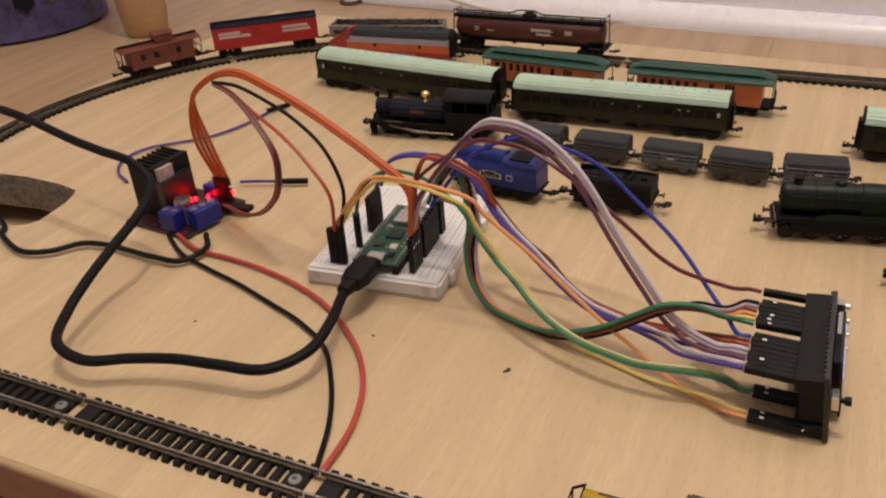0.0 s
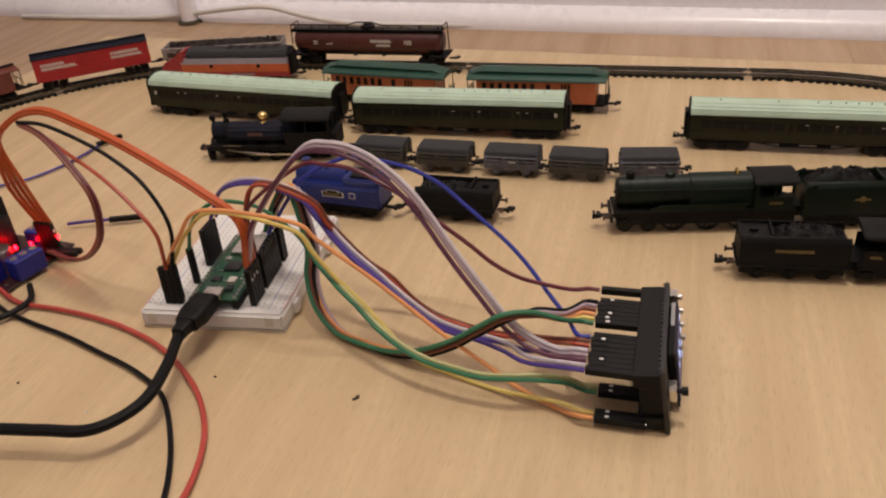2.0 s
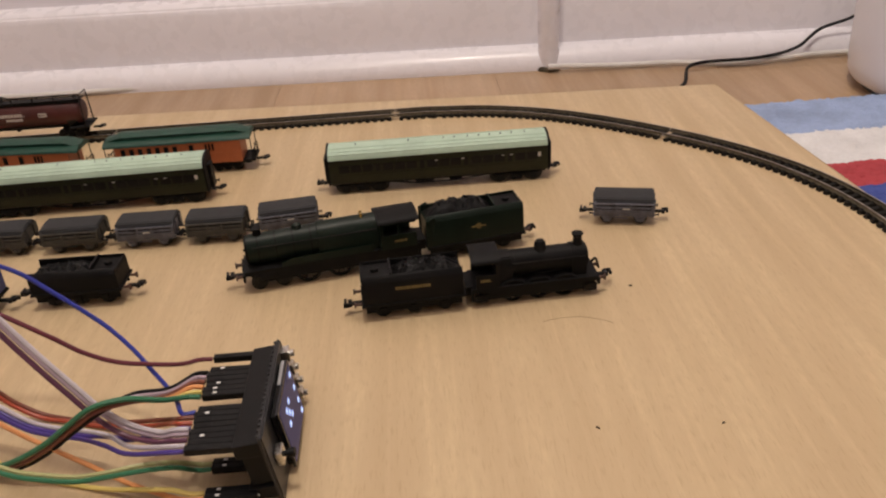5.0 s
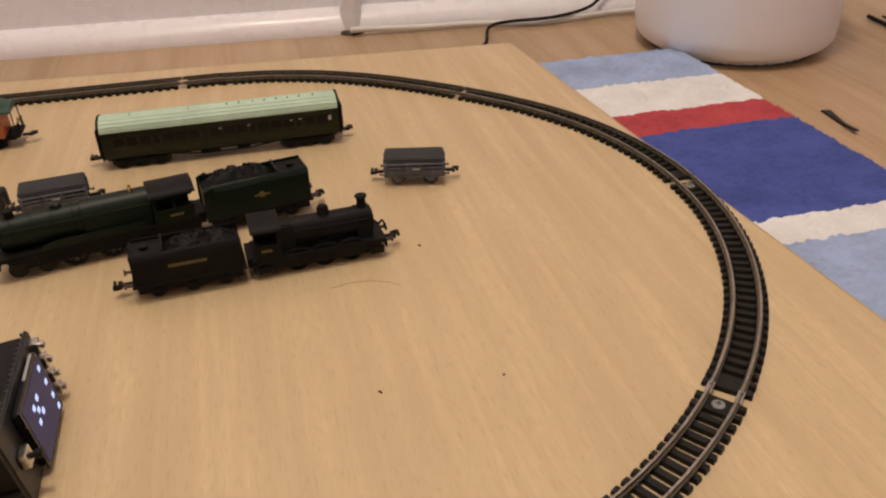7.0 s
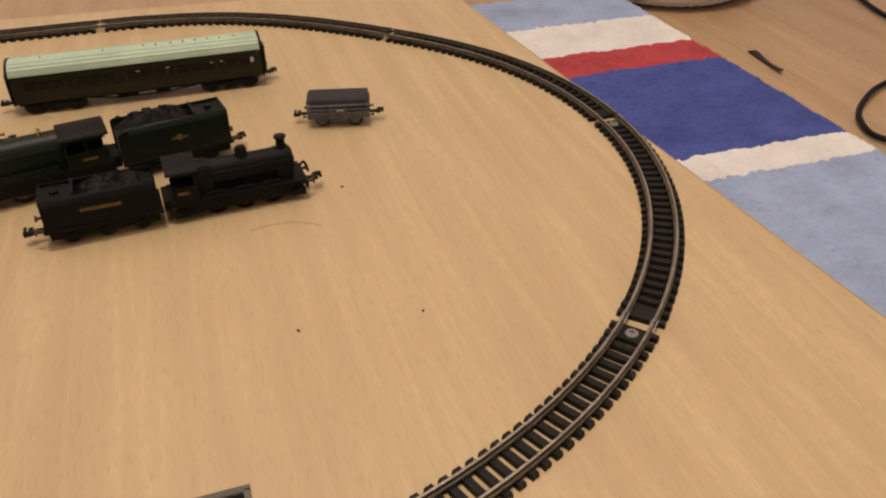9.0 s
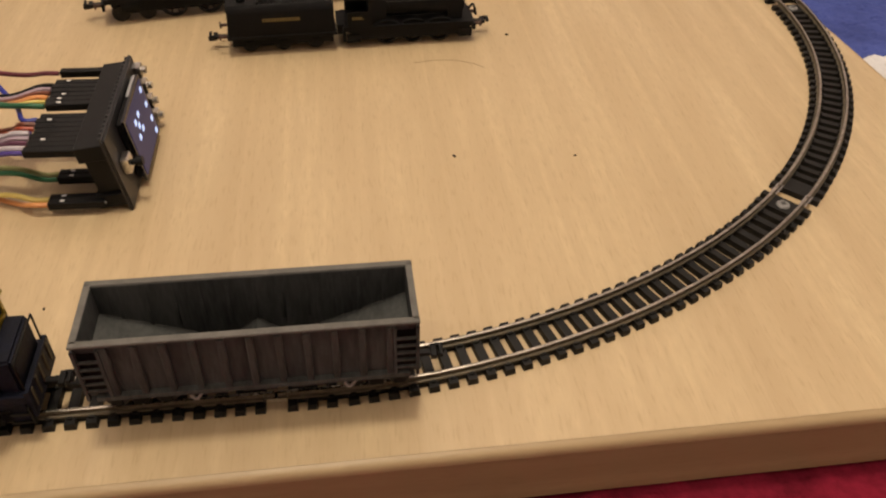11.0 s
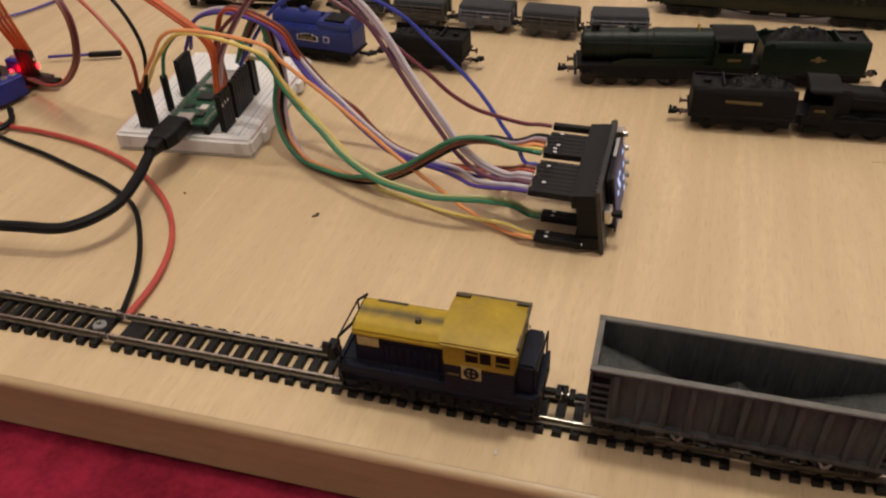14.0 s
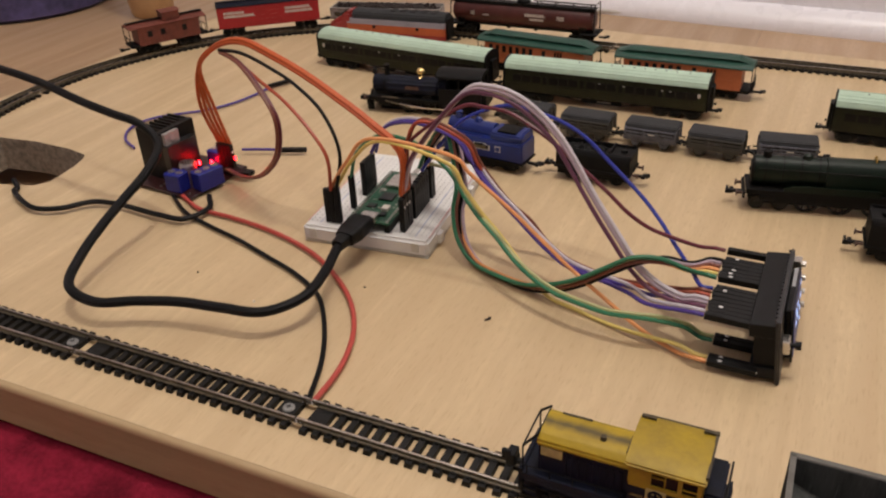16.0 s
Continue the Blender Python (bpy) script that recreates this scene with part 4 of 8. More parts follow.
def express_tender(m):
    t = thing("locomotive_tender", m, "dark green tender heaped with coal behind the express", "model tender", "coal tenders")
    tender_parts(t, -0.0225, 0.0225, LOCO_GREEN, 0.0205, 4.0, 0, True)
    bm = B()
    for side in (-1, 1):
        prism(bm, [(0.0215, 0.0070), (0.0225, 0.0070), (0.0225, 0.0190), (0.0190, 0.0205), (0.0180, 0.0200)], side * 0.0084 - 0.0003, side * 0.0084 + 0.0003, "y")
    part("front_plate", bm, LOCO_GREEN, t)
    return t


def goods_engine(m):
    """Small black engine, front towards +x."""
    t = thing("goods_locomotive", m, "small black goods steam locomotive with a tall chimney", "model locomotive")
    footplate(t, -0.024, 0.0245, 0.0082)
    boiler_parts(t, 0.0205, -0.0090, 0.0052, 0.0146, LOCO_BLACK, 1.0, 5)
    bm = B()
    prism(bm, [(-0.0054, 0.0086), (-0.0054, 0.0146)] + [(0.0054 * math.cos(math.pi - a), 0.0148 + 0.0054 * math.sin(a)) for a in (math.pi * i / 12 for i in range(1, 12))] + [(0.0054, 0.0146), (0.0054, 0.0086)], 0.0150, 0.0205)
    part("smokebox", bm, LOCO_BLACK, t)
    bm = B()
    prism(bm, [(-0.0056, 0.0086), (-0.0056, 0.0150), (-0.0040, 0.0190), (0, 0.0202), (0.0040, 0.0190), (0.0056, 0.0150), (0.0056, 0.0086)], -0.0140, -0.0080)
    soften(bm, 0.0005, 2)
    part("firebox", bm, LOCO_BLACK, t)
    cab_parts(t, -0.0225, -0.0135, 0.0080, 0.0086, 0.0200, LOCO_BLACK, LOCO_BLACK, 0)
    fall_plate(t, -0.0262, -0.0238, 0.0044, 0.0088)
    bm = B()
    lathe(bm, [(0.0026, 0.0192), (0.0018, 0.0204), (0.0016, 0.0234), (0.0023, 0.0239), (0.0023, 0.0245), (0.0016, 0.0247)], (0.0180, 0, 0), 18)
    part("chimney", bm, LOCO_BLACK, t)
    bm = B()
    lathe(bm, [(0.0030, 0.0190), (0.0023, 0.0200), (0.0022, 0.0220), (0.0016, 0.0230), (0.0006, 0.0234)], (0.0035, 0, 0), 18)
    part("dome", bm, LOCO_BLACK, t)
    for side in (-1, 1):
        for x in (-0.0080, 0.0020, 0.0120):
            bm = B()
            pts = [(x + 0.0044 * math.cos(a), 0.0082 + 0.0019 * math.sin(a)) for a in (math.pi * i / 10 for i in range(11))]
            prism(bm, pts, side * 0.0062 - 0.0010, side * 0.0062 + 0.0010, "y")
            part("splasher", bm, LOCO_BLACK, t)
        bars(t, [(-0.0208, -0.0166, 0.0122)], side, 0.0084, GOLD_LETTER, 0.0010, "number")
        bm = B()
        rod(bm, (-0.0080, side * 0.0054, 0.0168), (0.0200, side * 0.0054, 0.0168), 0.0002, 6)
        part("handrail", bm, TYRE, t)
    for x in (-0.0080, 0.0020, 0.0120):
        driver(t, x, 0.0048)
    for side in (-1, 1):
        bm = B()
        box(bm, (0.0020, side * 0.0064, 0.0036), (0.0215, 0.0005, 0.0008))
        part("coupling_rod", bm, TYRE, t)
    for side in (-1, 1):
        bm = B()
        box(bm, (0.0010, side * 0.0072, 0.0058), (0.0450, 0.0007, 0.0054))
        for x in (-0.0205, 0.0215):
            box(bm, (x, side * 0.0076, 0.0040), (0.0050, 0.0012, 0.0030))
        part("outside_frame", bm, LOCO_BLACK, t)
    bm = B()
    tube(bm, [(0.0240, 0.004, 0.0075), (0.0262, 0.004, 0.0100), (0.0270, 0.003, 0.0085), (0.0276, 0.003, 0.0060)], 0.0005, 6)
    part("brake_hose", bm, BLACK, t)
    front_end(t, 0.0248, 0.0064)
    return t


def goods_tender(m):
    t = thing("locomotive_tender", m, "black tender with coal and faint gold company lettering", "model tender", "coal tenders")
    tender_parts(t, -0.0200, 0.0200, LOCO_BLACK, 0.0178, 9.0, 0.0135, heap=0.0032)
    return t


def loose_tender(m):
    t = thing("locomotive_tender", m, "plain black tender coupled behind the blue engine", "model tender", "coal tenders")
    tender_parts(t, -0.0190, 0.0190, LOCO_BLACK, 0.0152, 14.0, 0, heap=0.0016)
    coupler(t, 0.0190, 0.0042)
    return t


def blue_engine(m):
    """Blue engine with a big smooth casing and side tanks; cab towards +x."""
    t = thing("tank_locomotive", m, "bright blue toy tank locomotive with white-lined side plates", "model locomotive")
    bm = B()
    prism(bm, [(-0.0078, 0.0058), (-0.0078, 0.0142), (-0.0066, 0.0156), (0.0066, 0.0156), (0.0078, 0.0142), (0.0078, 0.0058)], -0.0200, 0.0200)
    soften(bm, 0.0006, 2)
    part("side_tank", bm, LOCO_BLUE, t)
    bm = B()
    rod(bm, (-0.0190, 0, 0.0156), (0.0040, 0, 0.0156), 0.0046, 24)
    part("boiler", bm, LOCO_BLUE, t)
    bm = B()
    prism(bm, [(-0.0072, 0.0150), (-0.0072, 0.0180), (-0.0040, 0.0192), (0.0040, 0.0192), (0.0072, 0.0180), (0.0072, 0.0150)], 0.0040, 0.0195)
    soften(bm, 0.0006, 2)
    cab = part("cab", bm, LOCO_BLUE, t)
    # The cab is solid; a black plate paints in the shade of its opening.
    bm = B()
    box(bm, (0.0118, -0.0010, 0.0190), (0.0092, 0.0100, 0.0008))
    part("cab_opening_shade", bm, LOCO_BLACK, cab, "black plate standing for the shaded open cab top")
    bm = B()
    lathe(bm, [(0.0020, 0.0195), (0.0016, 0.0206), (0.0016, 0.0226), (0.0020, 0.0230)], (-0.0150, 0, 0), 16)
    part("chimney", bm, LOCO_BLUE, t)
    bm = B()
    lathe(bm, [(0.0022, 0.0192), (0.0020, 0.0208), (0.0012, 0.0217), (0.0003, 0.0220)], (-0.0050, 0, 0), 16)
    part("dome", bm, LOCO_BLUE, t)
    for side in (-1, 1):
        y = side * 0.0079
        bm = B()
        box(bm, (-0.0010, y, 0.0108), (0.0100, 0.0003, 0.0024))
        box(bm, (-0.0010, y, 0.0121), (0.0060, 0.0003, 0.0012))
        plate = part("name_plate", bm, LETTER, t, "white-edged dark name plate")
        bm = B()
        box(bm, (-0.0010, y * 1.02, 0.0110), (0.0088, 0.0003, 0.0018))
        box(bm, (-0.0010, y * 1.02, 0.0120), (0.0048, 0.0003, 0.0012))
        part("panel", bm, LOCO_BLACK, plate)
        bars(plate, [(-0.0045, 0.0026, 0.0110)], side, 0.0082, GOLD_LETTER, 0.0012)
        bm = B()
        box(bm, (0.0080, y, 0.0110), (0.0028, 0.0003, 0.0026))
        plate = part("number_plate", bm, LETTER, t)
        bm = B()
        box(bm, (0.0080, y * 1.02, 0.0110), (0.0020, 0.0003, 0.0018))
        part("panel", bm, LOCO_BLUE, plate)
        bm = B()
        box(bm, (0, side * 0.0062, 0.0040), (0.0360, 0.0008, 0.0030))
        for x in (-0.015, -0.005, 0.005, 0.015):
            box(bm, (x, side * 0.0068, 0.0034), (0.0028, 0.0010, 0.0034))
        box(bm, (0, side * 0.0070, 0.0026), (0.0260, 0.0004, 0.0006))
        part("side_frame", bm, LOCO_BLACK, t)
    bm = B()
    box(bm, (0, 0, 0.0054), (0.0405, 0.0162, 0.0010))
    part("footplate", bm, LOCO_BLACK, t)
    for x in (-0.0110, 0.0, 0.0110):
        driver(t, x, 0.0048).scale = (0.8, 0.8, 0.8)
    for k in (-1, 1):
        coupler(t, k * 0.0200, 0.0042)
    return t


def switcher_engine(m):
    """Old black and dark blue engine with a brass dome; front towards -x."""
    t = thing("saddle_locomotive", m, "old black and navy steam locomotive with polished brass dome", "model locomotive")
    footplate(t, -0.0330, 0.0350, 0.0078)
    boiler_parts(t, -0.0310, 0.0120, 0.0044, 0.0132, NAVY, 1.0, 4)
    bm = B()
    prism(bm, [(-0.0066, 0.0100), (-0.0070, 0.0140), (-0.0056, 0.0160), (-0.0020, 0.0170), (0.0020, 0.0170), (0.0056, 0.0160), (0.0070, 0.0140), (0.0066, 0.0100)], -0.0230, 0.0080)
    soften(bm, 0.0012, 3)
    tank = part("saddle_tank", bm, NAVY, t, "dark blue saddle tank")
    bm = B()
    box(bm, (-0.0070, -0.0070, 0.0135), (0.0078, 0.0004, 0.0016))
    box(bm, (-0.0070, 0.0070, 0.0135), (0.0078, 0.0004, 0.0016))
    part("name_plate", bm, RUST, tank)
    cab_parts(t, 0.0090, 0.0330, 0.0082, 0.0082, 0.0205, LOCO_BLACK, LOCO_BLACK)
    bm = B()
    lathe(bm, [(0.0017, 0.0175), (0.0012, 0.0190), (0.0013, 0.0212), (0.0018, 0.0220), (0.0017, 0.0226)], (-0.0240, 0, 0), 18)
    part("chimney", bm, LOCO_BLACK, t)
    bm = B()
    lathe(bm, [(0.0024, 0.0168), (0.0015, 0.0176), (0.0015, 0.0183)] + [(0.0025 * math.cos(a), 0.0200 + 0.0020 * math.sin(a)) for a in (-0.9 + 2.4 * i / 10 for i in range(11))], (-0.0036, 0, 0), 24)
    part("dome", bm, BRASS, t, "polished brass steam dome")
    bm = B()
    box(bm, (-0.0312, 0, 0.0192), (0.0020, 0.0026, 0.0026))
    rod(bm, (-0.0322, 0, 0.0192), (-0.0327, 0, 0.0192), 0.0011, 14)
    soften(bm, 0.0002, 1)
    part("headlamp", bm, LOCO_BLACK, t)
    bm = B()
    box(bm, (-0.0336, 0, 0.0046), (0.0024, 0.0150, 0.0030))
    for y in (-0.0062, 0.0062):
        box(bm, (-0.0328, y, 0.0028), (0.0036, 0.0022, 0.0036))
    soften(bm, 0.0003, 1)
    part("front_step", bm, LOCO_BLACK, t)
    bm = B()
    for y in (-0.0050, 0.0050):
        rod(bm, (-0.0325, y, 0.0085), (-0.0300, y * 0.5, 0.0150), 0.0004, 6)
    part("smokebox_stay", bm, LOCO_BLACK, t)
    running_gear(t, [-0.0100, 0.0010, 0.0120], 0.0048, -0.0240, 0.0056)
    front_end(t, -0.0338, 0.0064, -1)
    for side in (-1, 1):
        bm = B()
        rod(bm, (-0.0230, side * 0.0084, 0.0066), (-0.0080, side * 0.0084, 0.0040), 0.0004, 8)
        rod(bm, (-0.0250, side * 0.0086, 0.0086), (-0.0150, side * 0.0086, 0.0086), 0.0003, 8)
        part("slide_bar", bm, RAIL_SIDE, t, "tarnished steel slide bar")
    bm = B()
    box(bm, (0.0345, 0, 0.0100), (0.0030, 0.0150, 0.0080))
    soften(bm, 0.0004, 1)
    part("bunker", bm, LOCO_BLACK, t)
    coupler(t, 0.0350)
    return t


# ---- orange saloon with a green clerestory roof ----
def saloon(m, label):
    t = thing("saloon_coach", m, label, "model coach", "orange saloon coaches")
    h, w = 0.0365, 0.0086
    bm = B()
    prism(bm, [(-w, 0.0066), (-w, 0.0205), (w, 0.0205), (w, 0.0066)], -h, h)
    soften(bm, 0.0003, 1)
    part("body", bm, ORANGE, t)
    bm = B()
    low = [(-w - 0.0010, 0.0202), (-w - 0.0008, 0.0210), (-0.0052, 0.0234), (0.0052, 0.0234), (w + 0.0008, 0.0210), (w + 0.0010, 0.0202)]
    prism(bm, low, -h - 0.0062, h + 0.0062)
    soften(bm, 0.0008, 2, 20)
    roof = part("roof", bm, ROOF_GREEN, t, "dark green curved roof with a raised clerestory")
    bm = B()
    prism(bm, [(-0.0046, 0.0230), (-0.0046, 0.0248), (-0.0054, 0.0250), (-0.0030, 0.0262), (0.0030, 0.0262), (0.0054, 0.0250), (0.0046, 0.0248), (0.0046, 0.0230)], -h + 0.0030, h - 0.0030)
    for k in (-1, 1):
        before = set(bm.verts)
        prism(bm, [(-0.0046, 0.0230), (-0.0046, 0.0248), (-0.0054, 0.0250), (-0.0030, 0.0262), (0.0030, 0.0262), (0.0054, 0.0250), (0.0046, 0.0248), (0.0046, 0.0230)], k * (h - 0.0030), k * (h + 0.0058))
        for v in bm.verts:
            if v not in before and abs(v.co.x) > h:
                v.co.z = 0.0222 + (v.co.z - 0.0230) * 0.25
    part("clerestory", bm, ROOF_GREEN, roof)
    bm = B()
    box(bm, (0, 0, 0), (0.0026, 0.0003, 0.0046))
    soften(bm, 0.0002, 1)
    pane = finish(bm, WINDOW)
    bm = B()
    box(bm, (0, 0, 0), (0.0012, 0.0003, 0.0040))
    slot = finish(bm, WINDOW)
    for side in (-1, 1):
        for i in range(7):
            shared("window", pane, t, pose(-h + 0.0050 + i * 0.0050, side * (w + 0.00006), 0.0165))
        shared("window", pane, t, pose(0.0080, side * (w + 0.00006), 0.0165))
        for i in range(3):
            shared("window", slot, t, pose(0.0165 + i * 0.0020, side * (w + 0.00006), 0.0168))
        bm = B()
        box(bm, (0, side * (w + 0.0001), 0.0128), (2 * h, 0.0003, 0.0004))
        box(bm, (0, side * (w + 0.0001), 0.0196), (2 * h, 0.0003, 0.0006))
        part("moulding", bm, ORANGE, t)
        bm = B()
        box(bm, (0, side * 0.0072, 0.0056), (2 * h + 0.010, 0.0008, 0.0014))
        for x in (-0.010, 0.010):
            box(bm, (x, side * 0.0066, 0.0046), (0.0080, 0.0018, 0.0024))
        part("underframe", bm, LOCO_BLACK, t)
    for k in (-1, 1):
        bm = B()
        box(bm, (k * (h + 0.0036), 0, 0.0066), (0.0072, 0.0160, 0.0012))
        for y in (-0.0072, -0.0036, 0.0036, 0.0072):
            rod(bm, (k * (h + 0.0066), y, 0.0070), (k * (h + 0.0066), y, 0.0128), 0.0003, 6)
        rod(bm, (k * (h + 0.0066), -0.0072, 0.0128), (k * (h + 0.0066), 0.0072, 0.0128), 0.0003, 6)
        rod(bm, (k * (h + 0.0066), -0.0012, 0.0070), (k * (h + 0.0066), -0.0012, 0.0150), 0.0003, 6)
        for y in (-0.0074, 0.0074):
            rod(bm, (k * (h + 0.0058), y, 0.0070), (k * (h + 0.0058), y, 0.0203), 0.0003, 6)
        part("end_platform", bm, LOCO_BLACK, t, "black end platform with railings")
        bogie(t, k * (h - 0.010))
        coupler(t, k * (h + 0.0070))
    return t


def diesel(m):
    """Streamlined diesel in red, orange and grey; nose towards -x."""
    t = thing("diesel_locomotive", m, "streamlined diesel locomotive in red, orange and grey bands", "model locomotive")
    x0, x1, w = -0.0330, 0.0480, 0.0088
    for nm, z0, z1, k0, k1, mat in (("lower_band", 0.0050, 0.0085, 1.0, 1.0, FUNIT_RED), ("side_band", 0.0085, 0.0142, 1.0, 1.0, FUNIT_ORANGE),
                                    ("upper_band", 0.0142, 0.0182, 1.0, 0.95, FUNIT_GREY)):
        bm = B()
        prism(bm, [(-w * k0, z0), (-w * k1, z1), (w * k1, z1), (w * k0, z0)], x0, x1)
        part(nm, bm, mat, t)
    bm = B()
    prism(bm, [(-w * 0.95, 0.0182), (-w * 0.80, 0.0222), (-w * 0.45, 0.0240), (w * 0.45, 0.0240), (w * 0.80, 0.0222), (w * 0.95, 0.0182)], x0 + 0.004, x1)
    soften(bm, 0.0008, 2, 15)
    part("roof", bm, TARP, t, "dark grey roof")
    bm = B()
    for i in range(5):
        box(bm, (0.004 + i * 0.0085, 0, 0.0240), (0.0044, 0.0070, 0.0006))
    part("roof_fan", bm, LOCO_BLACK, t)
    bm = B()
    prof = [(-0.0490, 0.0052), (-0.0500, 0.0100), (-0.0480, 0.0140), (-0.0440, 0.0160), (-0.0400, 0.0165), (-0.0372, 0.0205), (-0.0340, 0.0226), (-0.0285, 0.0234), (-0.0285, 0.0052)]
    prism(bm, prof, -w * 0.98, w * 0.98, "y")
    soften(bm, 0.0022, 4, 40)
    part("nose", bm, FUNIT_RED, t, "rounded red nose and cab")
    bm = B()
    box(bm, (-0.0392, -0.0032, 0.0192), (0.0006, 0.0046, 0.0030), ry=-0.45)
    box(bm, (-0.0392, 0.0032, 0.0192), (0.0006, 0.0046, 0.0030), ry=-0.45)
    part("windscreen", bm, WINDOW, t)
    for side in (-1, 1):
        for x in (-0.010, 0.026):
            bm = B()
            rod(bm, (x, side * (w - 0.0003), 0.0128), (x, side * (w + 0.0003), 0.0128), 0.0014, 14)
            part("porthole", bm, WINDOW, t)
        bars(t, [(0.004, 0.022, 0.0068)], side, w + 0.0001, FUNIT_GREY, 0.0012)
    bm = B()
    box(bm, (x1 + 0.0012, 0, 0.0130), (0.0026, 0.0120, 0.0160))
    soften(bm, 0.0005, 1)
    part("end_door", bm, LOCO_BLACK, t)
    bm = B()
    box(bm, (0.004, 0, 0.0040), (0.0200, 0.0140, 0.0034))
    soften(bm, 0.0006, 1)
    part("fuel_tank", bm, LOCO_BLACK, t)
    for k in (-0.0270, 0.0310):
        bogie(t, k)
    coupler(t, x1 + 0.002)
    coupler(t, -0.0490)
    return t

# ---- the standing models ----
def scaled(t, x, y, z):
    t.scale = (x, y, z)
    return t


coach(along((-0.1725, 0.4790), (-0.3120, 0.4915)), "olive green passenger coach with pale mint roof, angled slightly", 0.1365)
coach(along((-0.1605, 0.4730), (-0.0340, 0.4755)), "olive green passenger coach with pale mint roof", 0.1255)
coach(along((0.0322, 0.4712), (0.1520, 0.4712)), "olive green passenger coach standing apart, pale mint roof", 0.1195)
for (x0, y0), (x1, y1), dark, label in (
        ((-0.1455, 0.4275), (-0.1130, 0.4265), True, "small dark grey open wagon with covered load"),
        ((-0.1085, 0.4255), (-0.0765, 0.4250), True, "small dark grey open wagon with covered load"),
        ((-0.0715, 0.4250), (-0.0395, 0.4245), False, "small blue-grey open wagon with covered load"),
        ((-0.0365, 0.4240), (-0.0055, 0.4235), True, "small dark grey open wagon with covered load"),
        ((-0.0020, 0.4250), (0.0300, 0.4290), False, "small blue-grey open wagon with covered load"),
        ((0.1650, 0.4135), (0.1955, 0.4065), False, "small blue-grey open wagon standing alone")):
    wagon(along((x0, y0), (x1, y1)), label, dark)
scaled(express_engine(along((0.0785, 0.3883), (0.0020, 0.3736))), 1.13, 1.0, 1.20)
scaled(express_tender(along((0.1280, 0.3983), (0.0803, 0.3891))), 1.05, 1.0, 1.12)
scaled(goods_engine(along((0.0985, 0.3478), (0.1525, 0.3514))), 1.10, 1.0, 1.08)
scaled(goods_tender(along((0.0526, 0.3442), (0.0970, 0.3476))), 1.08, 1.0, 1.15)
scaled(blue_engine(along((-0.1560, 0.3738), (-0.1072, 0.3694))), 1.18, 1.0, 1.18)
scaled(loose_tender(along((-0.0518, 0.3738), (-0.0936, 0.3742))), 1.05, 1.0, 1.18)
scaled(switcher_engine(along((-0.2330, 0.4235), (-0.1590, 0.4330))), 1.10, 1.05, 1.26)
saloon(along((-0.1010, 0.5150), (-0.0150, 0.5145)), "orange saloon coach with dark green clerestory roof")
saloon(along((-0.2020, 0.5215), (-0.1105, 0.5130)), "orange saloon coach with dark green clerestory roof")
diesel(along((-0.3390, 0.5470), (-0.2400, 0.5555)))


# ---- the train on the oval ----
def on_rails(s):
    return heading(s, RAIL_TOP, 180)


